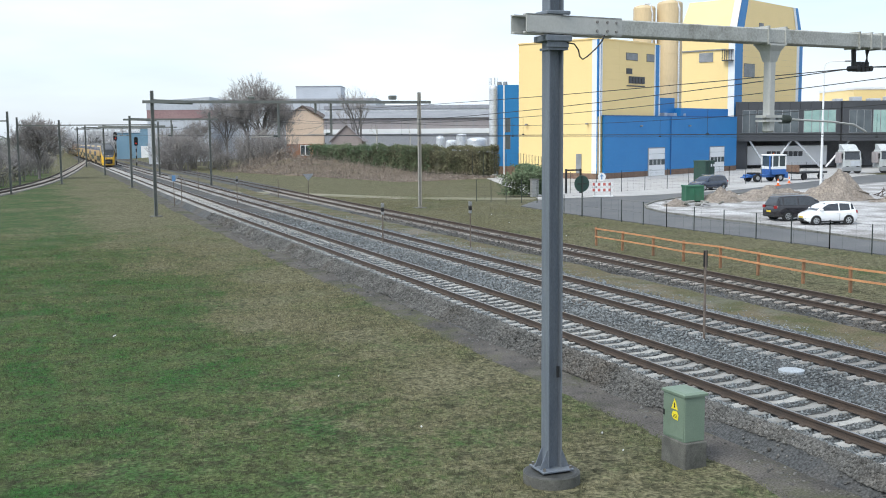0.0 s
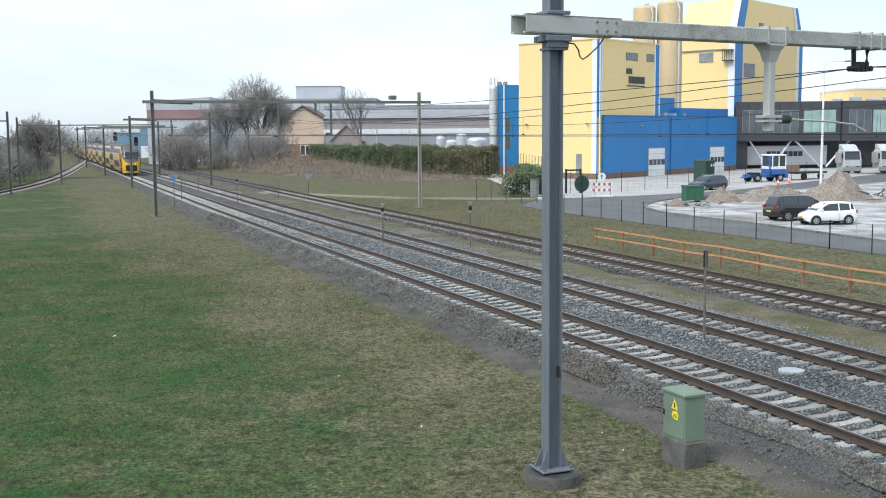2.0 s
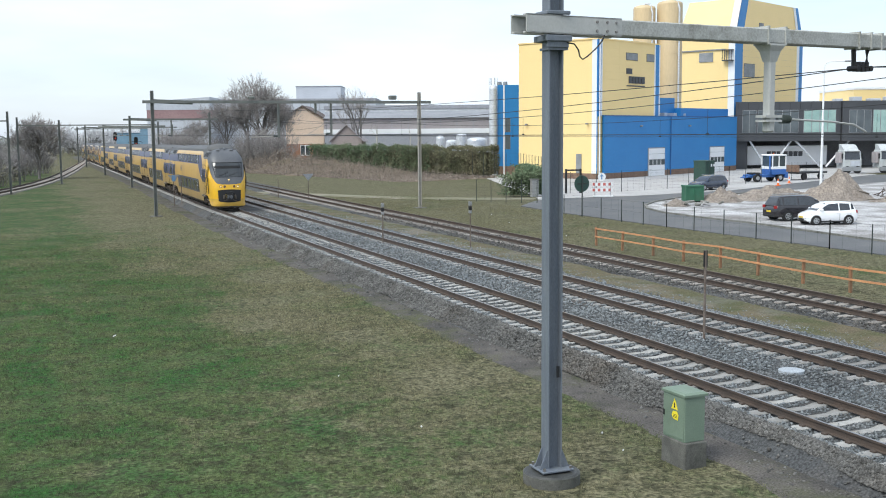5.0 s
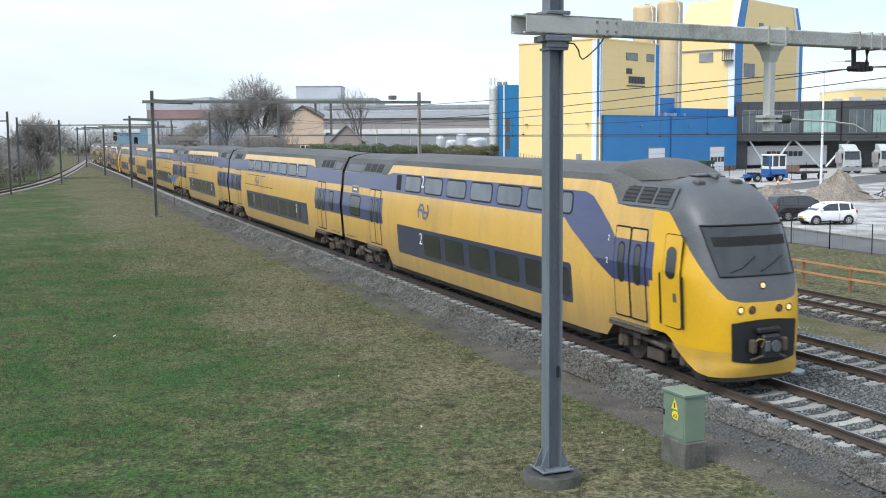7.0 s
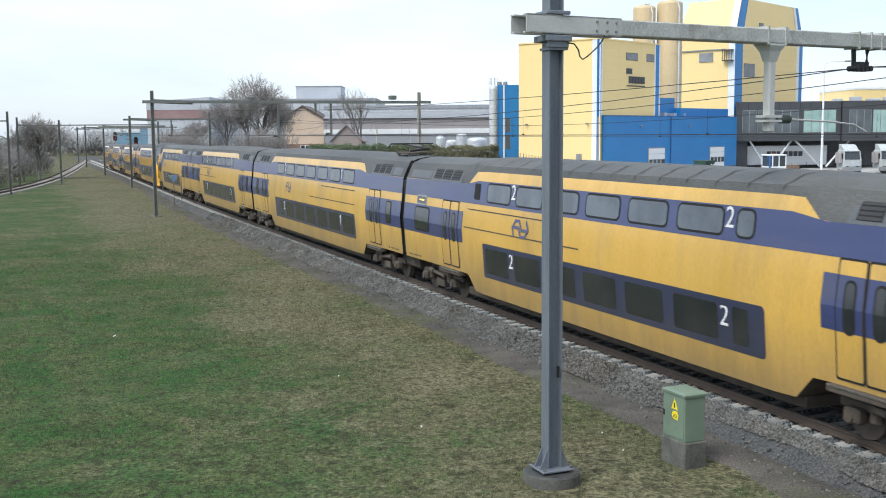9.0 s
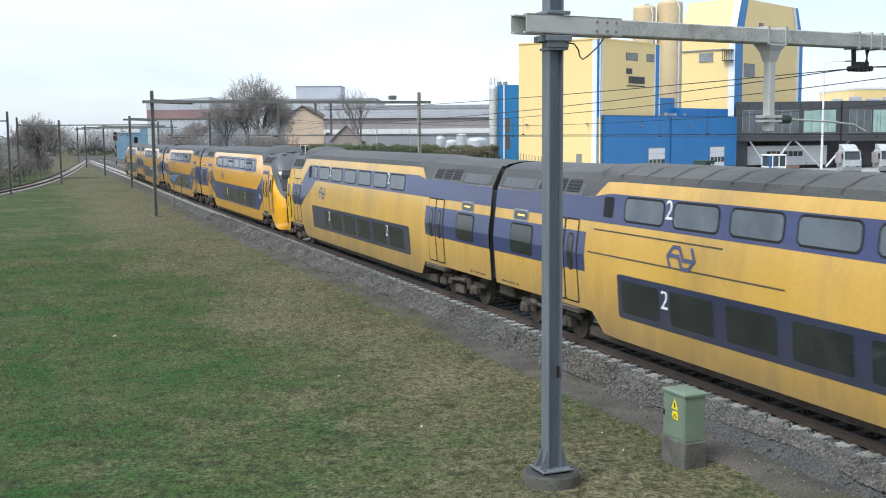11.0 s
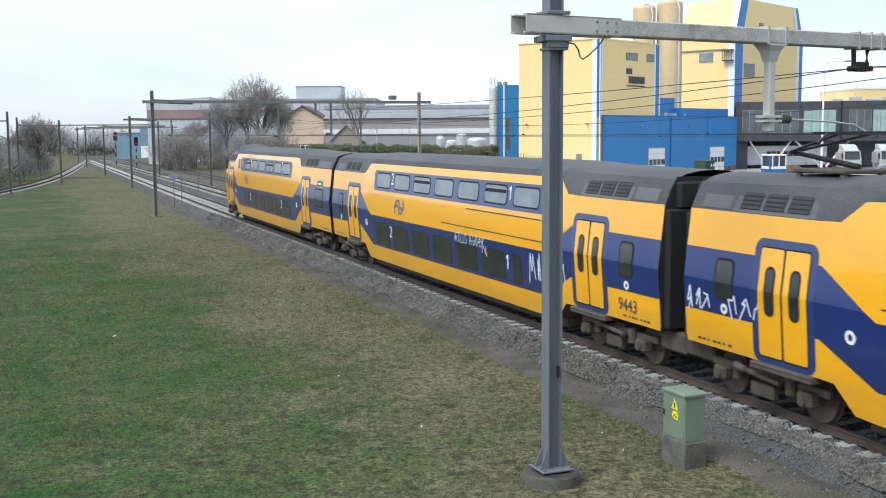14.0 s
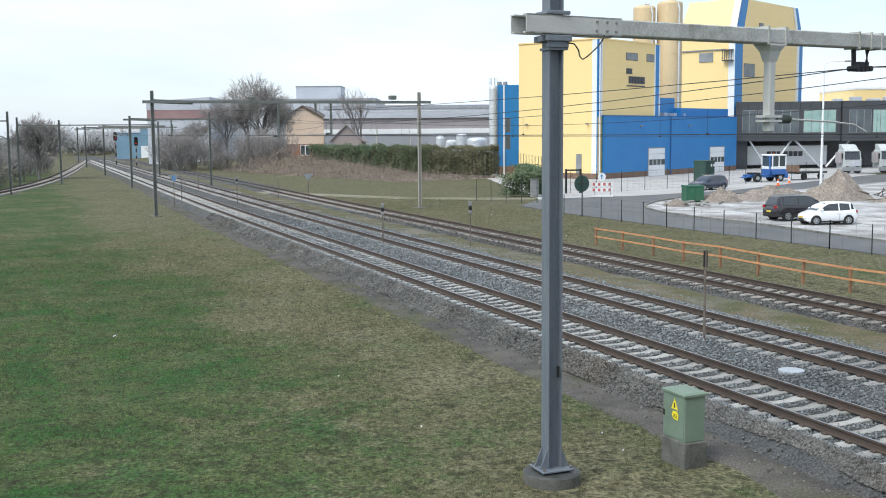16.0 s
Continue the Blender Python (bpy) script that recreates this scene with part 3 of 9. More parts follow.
def build_track(name, line, zofs, y0, y1, head, sleeper_mat, label, phase, near_y):
    tr = thing(name, label, "railway track", kind="structure")
    ys = list(np.arange(y0, 70, 4.0)) + list(np.arange(70, y1, 4.0)) if y0 < 70 else list(np.arange(y0, y1, 3.0))
    for side in (-1, 1):
        r = part("rail", rail_shape(line, side, ys, zofs), RAIL_RUST, tr)
        part("running_surface", Shape().loft([[(line(y) + side * 0.7535 + q, y, zofs - drop(y) + 0.003) for q in (-0.024, 0.026)] for y in ys], closed=False), head, r, "worn bright running surface" if head is RAIL_TOP else "dull brown running surface")
    far, n = Shape(), 0
    k0, k1 = math.ceil((y0 - phase) / PITCH), math.floor((y1 - phase) / PITCH)
    base = sleeper_shape()
    for k in range(k0, k1 + 1):
        y = phase + k * PITCH
        slope = math.degrees(math.atan((line(y + 0.5) - line(y - 0.5))))
        m = pose(line(y), y, zofs - drop(y), 0, 0, -slope)
        if y >= near_y and n < 290:
            share("sleeper", SLEEPER_MESH[sleeper_mat.name], tr, m)
            if y < 45:
                share("rail_clips", CLIP_MESH, tr, m)
            n += 1
        elif y > near_y:
            far.add(base.v, base.f, m)
    if far.v:
        part("far_sleepers", far, sleeper_mat, tr, kind="stuff")


BRANCH_Y = (60, 80, 100, 122, 129, 137, 150, 169, 209, 255, 298, 335)
BRANCH_OFF = (34.0, 27.3, 21.9, 17.0, 15.8, 14.4, 12.8, 10.9, 7.9, 5.0, 2.2, 0.0)


def branch(y):
    return bend(y) - sum(float(np.interp(y + d, BRANCH_Y, BRANCH_OFF)) for d in (-9, -4.5, 0, 4.5, 9)) / 5


def branch_ballast():
    ys = [60 + 4 * i for i in range(67)]
    vs = [(branch(y) + d, y, lie(branch(y) + d, y) + h) for y in ys for d, h in ((-1.6, -0.05), (-1.25, 0.05), (0, 0.06), (1.25, 0.05), (1.6, -0.05))]
    fs = [(j * 5 + i, j * 5 + i + 1, (j + 1) * 5 + i + 1, (j + 1) * 5 + i) for j in range(len(ys) - 1) for i in range(4)]
    tagged(part("branch_ballast", Shape().add(vs, fs), BALLAST, smooth=70), "grey ballast strip under the branch track", "ballast", kind="structure")


branch_ballast()


# ---- the double-deck train ----
FOLD = 2.40


def flank(z):
    """Half width of the car body at a height."""
    return float(np.interp(z, (0.35, 0.6, 1.0, FOLD, 4.05, 4.27, 4.45), (1.24, 1.27, 1.315, 1.42, 1.235, 1.16, 1.04)))


def end_flank(z):
    return float(np.interp(z, (FOLD, 3.85, 4.15, 4.36), (1.42, 1.258, 1.12, 0.99)))


def cab_flank(z):
    return float(np.interp(z, (FOLD, 3.72, 4.02, 4.26), (1.42, 1.285, 1.13, 0.99)))


def clip_z(poly, z, above):
    out = []
    for (y0, z0), (y1, z1) in zip(poly, poly[1:] + poly[:1]):
        i0, i1 = (z0 >= z) == above or z0 == z, (z1 >= z) == above or z1 == z
        if i0:
            out.append((y0, z0))
        if i0 != i1 and z1 != z0:
            t = (z - z0) / (z1 - z0)
            out.append((y0 + t * (y1 - y0), z))
    return out


def skin(s, poly, off, side, width=flank):
    """A polygon in (y, z) laid on the car's flank, off metres proud, folded where the flank folds."""
    area = sum(a[0] * b[1] - b[0] * a[1] for a, b in zip(poly, poly[1:] + poly[:1]))
    if area < 0:
        poly = list(reversed(poly))
    cuts = [0.6, 1.0, FOLD, 4.05, 4.27] if width is flank else [1.0, FOLD, 3.72, 3.85, 4.02, 4.15]
    pieces, rest = [], poly
    for c in cuts:
        lo = clip_z(rest, c, False)
        rest = clip_z(rest, c, True)
        pieces.append(lo)
        if len(rest) < 3:
            break
    pieces.append(rest)
    for pc in pieces:
        q = []
        for p in pc:
            if not q or (abs(p[0] - q[-1][0]) + abs(p[1] - q[-1][1])) > 1e-5:
                q.append(p)
        if len(q) > 2 and abs(q[0][0] - q[-1][0]) + abs(q[0][1] - q[-1][1]) < 1e-5:
            q.pop()
        if len(q) < 3 or max(p[1] for p in q) - min(p[1] for p in q) < 1e-4:
            continue
        vs = [(side * (width(z) + off), y, z) for y, z in q]
        s.add(vs, [tuple(range(len(q))) if side > 0 else tuple(reversed(range(len(q))))])
    return s


def rounded(y0, y1, z0, z1, r, n=4):
    y0, y1 = min(y0, y1), max(y0, y1)
    out = []
    for cy, cz, a in ((y1 - r, z0 + r, -90), (y1 - r, z1 - r, 0), (y0 + r, z1 - r, 90), (y0 + r, z0 + r, 180)):
        out += [(cy + r * math.cos(radians(a + 90 * i / n)), cz + r * math.sin(radians(a + 90 * i / n))) for i in range(n + 1)]
    return out


def strip(s, stations, off, side):
    """A band along the flank through stations (y, low, high)."""
    for (ya, la, ha), (yb, lb, hb) in zip(stations, stations[1:]):
        skin(s, [(ya, la), (yb, lb), (yb, hb), (ya, ha)], off, side)
    return s


def wheel_shape():
    s = Shape()
    for r0, x0, x1 in ((0.46, -0.065, 0.065), (0.49, 0.05, 0.08)):
        s.tube((x0, 0, 0), (x1, 0, 0), r0, r0, 20)
    s.tube((-0.10, 0, 0), (-0.05, 0, 0), 0.16, 0.16, 12)
    return s


WHEEL_MESH = wheel_shape().mesh("wheel", UNDER, 40)


def bogie(car, y):
    bg = part("bogie", Shape().box(-1.05, -0.90, -1.75, 1.75, 0.55, 0.72, c=0.03).box(0.90, 1.05, -1.75, 1.75, 0.55, 0.72, c=0.03).box(-1.0, 1.0, -0.25, 0.25, 0.5, 0.8, c=0.04), UNDER, car, "rust-brown bogie frame")
    bg.matrix_basis = pose(0, y, 0)
    for sx in (-1, 1):
        for wy in (-1.28, 1.28):
            share("wheel", WHEEL_MESH, bg, pose(sx * 0.755, wy, 0.46, 0, 0, 0 if sx < 0 else 180))
            part("axle_box", Shape().box(sx * 1.12 - 0.13, sx * 1.12 + 0.13, wy - 0.2, wy + 0.2, 0.33, 0.62, c=0.05).tube((sx * 1.2, wy, 0.46), (sx * 1.29, wy, 0.46), 0.12, 0.1, 10), UNDER, bg)
            part("coil_spring", Shape().tube((sx * 1.10, wy * 0.62, 0.45), (sx * 1.10, wy * 0.62, 0.80), 0.11, 0.11, 10), UNDER, bg)
        part("damper", Shape().tube((sx * 1.22, -0.6, 0.62), (sx * 1.22, 0.65, 0.72), 0.055, 0.055, 8).tube((sx * 1.22, 0.4, 0.7), (sx * 1.22, 0.75, 0.73), 0.08, 0.08, 8), UNDER, bg, "dusty hydraulic damper")
        part("brake_gear", Shape().box(min(sx * 1.0, sx * 1.16), max(sx * 1.0, sx * 1.16), -0.35, 0.35, 0.22, 0.5, c=0.03), UNDER, bg)


def body_shell(car, stations, paint, roofing, end_caps=True):
    """Stations along the car: (y, bottom, roof edge, crown)."""
    s, r, u = Shape(), Shape(), Shape()
    for sx in (-1, 1):
        rings = []
        for y, zb, re, cr in stations:
            w = flank if re > 4.1 else end_flank
            zs = [zb, max(zb + 0.02, 0.62), max(zb + 0.04, 1.0), FOLD, (FOLD + re) / 2, min(4.05, re - 0.02), re]
            rings.append([(sx * flank(z), y, z) for z in zs])
        s.loft(rings if sx < 0 else [list(reversed(q)) for q in rings], closed=False)
    rings = []
    for y, zb, re, cr in stations:
        xe = flank(re)
        half = [(xe, re), (xe * 0.93 + 0.02, re + (cr - re) * 0.42), (0.93, cr - 0.20), (0.66, cr - 0.075), (0.34, cr - 0.02), (0, cr)] if re > 4.1 else [(xe, re), (1.13, re + 0.30), (0.99, cr - 0.20), (0.70, cr - 0.08), (0.36, cr - 0.02), (0, cr)]
        rings.append([(-x, y, z) for x, z in half] + [(x, y, z) for x, z in reversed(half[:-1])])
    r.loft([list(reversed(q)) for q in rings], closed=False)
    u.loft([[(-flank(zb) + 0.01, y, zb + 0.01), (flank(zb) - 0.01, y, zb + 0.01)] for y, zb, re, cr in stations], closed=False)
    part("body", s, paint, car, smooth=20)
    part("roof", r, roofing, car, "sooty dark grey roof", smooth=35)
    part("underframe", u, UNDER, car)
    for y, zb, re, cr in ((stations[0], stations[-1]) if end_caps else (stations[-1],)):
        part("end_wall", Shape().prism([(-1.32, zb), (1.32, zb), (1.36, FOLD), (1.25, re), (0.95, cr - 0.14), (-0.95, cr - 0.14), (-1.25, re), (-1.36, FOLD)], -0.02, 0.02, pose(0, y, 0, 90, 0, 0)), RUBBER, car)


def window(car, y0, y1, z0, z1, side, off, glass, r=0.12, open_top=False, name="window", frame_paint=RUBBER):
    g = part(name, skin(Shape(), rounded(y0 - 0.05, y1 + 0.05, z0 - 0.05, z1 + 0.05, r + 0.04), off, side), frame_paint, car)
    part("pane", skin(Shape(), rounded(y0, y1, z0, z1, r), off + 0.004, side), glass, g)
    if open_top:
        part("vent_bar", skin(Shape(), [(y0 + 0.03, z1 - 0.20), (y1 - 0.03, z1 - 0.20), (y1 - 0.03, z1 - 0.10), (y0 + 0.03, z1 - 0.10)], off + 0.008, side), RUBBER, g)


def door(car, y0, y1, side, livery):
    """A double-leaf passenger door between y0 and y1."""
    y0, y1 = min(y0, y1), max(y0, y1)
    mid = (y0 + y1) / 2
    rim = 0.03 if livery == "new" else 0.042
    if livery == "new":
        part("door_frame", skin(Shape(), rounded(y0 - 0.17, y1 + 0.17, 1.0, 3.42, 0.22), 0.010, side), BLUE_BAND, car, "blue door surround")
    for a, b in ((y0, mid), (mid, y1)):
        d = part("door", skin(Shape(), rounded(a + 0.005, b - 0.005, 1.10, 3.27, 0.05), 0.014, side), RUBBER, car, "double-leaf passenger door" if a == y0 else "")
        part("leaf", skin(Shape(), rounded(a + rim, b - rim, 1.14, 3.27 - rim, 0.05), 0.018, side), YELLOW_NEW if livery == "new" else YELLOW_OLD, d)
        if livery == "old":
            part("leaf_band", skin(Shape(), [(a + rim, 1.97), (b - rim, 1.97), (b - rim, 2.97), (a + rim, 2.97)], 0.021, side), BLUE_OLD, d)
        c = (a + b) / 2
        part("door_window", skin(Shape(), rounded(c - 0.15, c + 0.15, 1.93, 2.90, 0.14), 0.024, side), RUBBER, d)
        part("pane", skin(Shape(), rounded(c - 0.11, c + 0.11, 1.98, 2.85, 0.10), 0.027, side), GLASS_DARK, d)
    part("door_step", Shape().box(side * 1.18, side * 1.44, y0 - 0.15, y1 + 0.15, 0.86, 1.0, c=0.015) if side > 0 else Shape().box(-1.44, -1.18, y0 - 0.15, y1 + 0.15, 0.86, 1.0, c=0.015), UNDER, car)
    edge = part("step_edge", Shape().box(min(side * 1.44, side * 1.455), max(side * 1.44, side * 1.455), y0 - 0.1, y1 + 0.1, 0.965, 0.995), STEEL, car, "bright step edge")


def grille(car, y0, y1, side, count, z0=3.93, z1=4.27, width=end_flank):
    w = (y1 - y0) / count
    part("grille_panel", skin(Shape(), [(y0 - 0.15, z0 - 0.07), (y1 + 0.15, z0 - 0.07), (y1 + 0.1, z1 + 0.06), (y0 - 0.1, z1 + 0.06)], 0.012, side, width), MASK_GREY, car, "grey ventilation panel")
    for i in range(count):
        a = y0 + i * w
        g = part("grille", skin(Shape(), [(a + 0.05, z0), (a + w - 0.05, z0), (a + w - 0.05, z1), (a + 0.05, z1)], 0.020, side, width), RUBBER, car)
        for k in range(4):
            zz = z0 + (z1 - z0) * (k + 0.5) / 4
            part("slat", skin(Shape(), [(a + 0.08, zz - 0.028), (a + w - 0.08, zz - 0.028), (a + w - 0.08, zz + 0.028), (a + 0.08, zz + 0.028)], 0.026, side, width), GRILLE_DARK, g)


def side_text(car, text, size, y, z, side, material, name="number", off=0.02):
    tilt = math.degrees(math.atan2(1.42 - 1.235, 4.27 - FOLD)) if z > FOLD else 0
    m = pose(side * (flank(z) + off), y, z, 0, 0, 90 if side > 0 else -90) @ pose(0, 0, 0, 90 - tilt, 0, 0)
    if text == "1":
        # the built-in figure has no flag, the painted one does
        outline = [(x * size, z * size) for x, z in ((0.0, -0.34), (0.10, -0.34), (0.10, 0.34), (0.02, 0.34), (-0.14, 0.22), (-0.14, 0.12), (0.0, 0.20))]
        share(name, Shape().prism(outline, -0.002, 0.002).mesh(name, material), car, m)
        return
    lettering(text, size, name, material, car, m)


def arrow_mark(car, y, z, side, material):
    """The operator's mark as a plain pair of interlocked bent arrows."""
    one = ((-0.36, -0.25), (-0.50, 0.01), (-0.31, 0.22), (-0.07, 0.22), (0.09, -0.03), (0.44, -0.03))
    s, t = Shape(), 0.042
    for line in (one, tuple((-a, -b) for a, b in one)):
        vs = []
        for i, (a, b) in enumerate(line):
            p, q = Vector(line[max(i - 1, 0)]), Vector(line[min(i + 1, len(line) - 1)])
            here = Vector((a, b))
            u = (here - p).normalized() if i else (q - here).normalized()
            w = (q - here).normalized() if i < len(line) - 1 else u
            mid = (u + w).normalized()
            nrm = Vector((-mid.y, mid.x)) * t / max(0.45, mid.dot(u))
            for sg in (1, -1):
                zz = z + here.y + sg * nrm.y
                vs.append((side * (flank(zz) + (0.016 if line is one else 0.018)), y + side * (here.x + sg * nrm.x), zz))
        s.add(vs, [(2 * i, 2 * i + 1, 2 * i + 3, 2 * i + 2) for i in range(len(line) - 1)])
    part("operator_mark", s, material, car, "dark mark of two bent arrows")


def round_label(car, y, side):
    lab = part("round_label", skin(Shape(), rounded(y - 0.13, y + 0.13, 1.77, 2.03, 0.129), 0.012, side), WHITE_PAINT, car)
    part("label_centre", skin(Shape(), rounded(y - 0.055, y + 0.055, 1.84, 1.96, 0.054), 0.016, side), BLUE_NEW, lab)


def scrawls(car, spots, side):
    """Sprayed marks that nobody could read, as thin slanting bars."""
    for k, (ya, yb, za, zb) in enumerate(spots):
        s = Shape()
        rng = random.Random(k + 5)
        n = max(3, round(abs(yb - ya) / 0.36))
        cell = (yb - ya) / n
        for g in range(n):
            y0 = ya + g * cell
            pts = [(y0 + rng.uniform(-0.05, 0.35) * cell, za + rng.uniform(0, 0.12)), (y0 + rng.uniform(0.1, 0.5) * cell, zb - rng.uniform(0, 0.18)), (y0 + rng.uniform(0.5, 1.0) * cell, za + rng.uniform(0.1, 0.4)), (y0 + rng.uniform(0.3, 1.1) * cell, zb - rng.uniform(0.05, 0.3)), (y0 + rng.uniform(0.6, 1.2) * cell, za + rng.uniform(-0.1, 0.1))]
            for (a, b), (c, d) in zip(pts, pts[1:]):
                ln = max(0.02, math.hypot(c - a, d - b))
                nx, nz = -(d - b) / ln * 0.020, (c - a) / ln * 0.020
                skin(s, [(a + nx, b + nz), (a - nx, b - nz), (c - nx, d - nz), (c + nx, d + nz)], 0.016 + 0.0005 * g, side)
        part("scrawl", s, SCRAWL, car, "pale spray-painted scrawl", kind="stuff")


# pen strokes in a cell one unit high: (x, z) pairs joined one to the next
PEN = {
    "A": (0.62, (((0, 0), (0.28, 1), (0.58, 0)), ((0.08, 0.42), (0.52, 0.42)))),
    "T": (0.60, (((0, 0.96), (0.60, 1.0)), ((0.30, 0.98), (0.27, 0)))),
    "L": (0.50, (((0.03, 1), (0, 0), (0.45, 0.05)),)),
    "i": (0.26, (((0.1, 0.62), (0.1, 0)), ((0.1, 0.86), (0.11, 0.92)))),
    "S": (0.56, (((0.50, 0.90), (0.25, 1.0), (0.05, 0.78), (0.28, 0.52), (0.48, 0.25), (0.25, 0), (0, 0.10)),)),
    ".": (0.30, (((0.1, 0.48), (0.16, 0.52)),)),
    "G": (0.60, (((0.50, 0.95), (0.22, 0.95), (0.03, 0.5), (0.22, 0.02), (0.52, 0.15), (0.52, 0.48), (0.28, 0.48)),)),
    "O": (0.58, (((0.26, 1), (0.02, 0.55), (0.22, 0), (0.50, 0.40), (0.26, 1)),)),
    "e": (0.56, (((0.04, 0.42), (0.48, 0.52), (0.30, 0.86), (0.04, 0.45), (0.22, 0), (0.50, 0.14)),)),
    "R": (0.70, (((0.05, -0.55), (0.08, 1), (0.52, 0.80), (0.10, 0.42), (1.05, -0.75)), ((0.85, 0.15), (1.05, -0.78)))),
}


def sprayed_word(car, word, y, z, height, side):
    """A word in loose pen strokes, reading along the flank seen from its own side."""
    s, x, k = Shape(), 0.0, 0
    for ch in word:
        wide, strokes = PEN[ch]
        for pts in strokes:
            for (a, b), (c, d) in zip(pts, pts[1:]):
                a1, b1, c1, d1 = y + side * (x + a) * height, z + b * height, y + side * (x + c) * height, z + d * height
                ln = max(0.01, math.hypot(c1 - a1, d1 - b1))
                ux, uz = (c1 - a1) / ln * 0.014, (d1 - b1) / ln * 0.014
                a1, b1, c1, d1 = a1 - ux * 0.7, b1 - uz * 0.7, c1 + ux * 0.7, d1 + uz * 0.7
                skin(s, [(a1 - uz, b1 + ux), (a1 + uz, b1 - ux), (c1 + uz, d1 - ux), (c1 - uz, d1 + ux)], 0.022 + 0.0004 * (k % 9), side)
                k += 1
        x += wide + 0.16
    part("sprayed_word", s, SCRAWL, car, "loose white spray-painted word", kind="stuff")


def gap_end(car, e, half, livery, side, wide_window, s=0.0):
    """Doors, window, grilles of the end next to the neighbouring car; e is the end's direction along y."""
    at = lambda d: e * (half - d)
    door(car, at(2.42 + s), at(3.84 + s), side, livery)
    w0, w1 = (1.20, 2.50) if wide_window else (1.10, 1.62)
    window(car, min(at(w0), at(w1)), max(at(w0), at(w1)), 2.10, 2.86, side, 0.014, GLASS_DARK, 0.1)
    if wide_window and s > 0.6:
        a, b = sorted((at(1.45), at(2.0)))
        show = part("destination_display", skin(Shape(), rounded(a - 0.2, b + 0.2, 2.97, 3.31, 0.10), 0.012, side), LOUVRE_GREY, car, "small display in a grey frame over the window")
        part("screen", skin(Shape(), rounded(a - 0.15, b + 0.15, 3.02, 3.26, 0.06), 0.016, side), GLASS_DARK, show)
        part("text_bar", skin(Shape(), rounded(a + 0.02, b - 0.08, 3.12, 3.17, 0.01), 0.020, side), DISPLAY_ON, show, "lit amber line of text")
    elif livery == "new" and not wide_window:
        lab = part("round_label", skin(Shape(), rounded(at(1.36) - 0.11, at(1.36) + 0.11, 1.76, 1.98, 0.109), 0.012, side), WHITE_PAINT, car)
        part("label_centre", skin(Shape(), rounded(at(1.36) - 0.045, at(1.36) + 0.045, 1.825, 1.915, 0.044), 0.016, side), BLUE_NEW, lab)
    for k in range(7):
        a, b = sorted((at(0.42 + 0.17 * k), at(0.55 + 0.17 * k - 0.03 * (k % 3))))
        part("stencil_bar", skin(Shape(), [(a, 1.10), (b, 1.10), (b, 1.15), (a, 1.15)], 0.008, side), UNDER, car)
    a, b = sorted((at(0.35), at(1.30 + 0.8 * s)))
    part("roof_hatch", skin(Shape(), [(a, 3.90), (b, 3.90), (b, 4.28), (a, 4.28)], 0.012, side, end_flank), MASK_GREY, car, "plain grey roof hatch")
    a, b = sorted((at(1.55 + 0.8 * s), at(3.65 + s)))
    grille(car, a, b, side, 3)


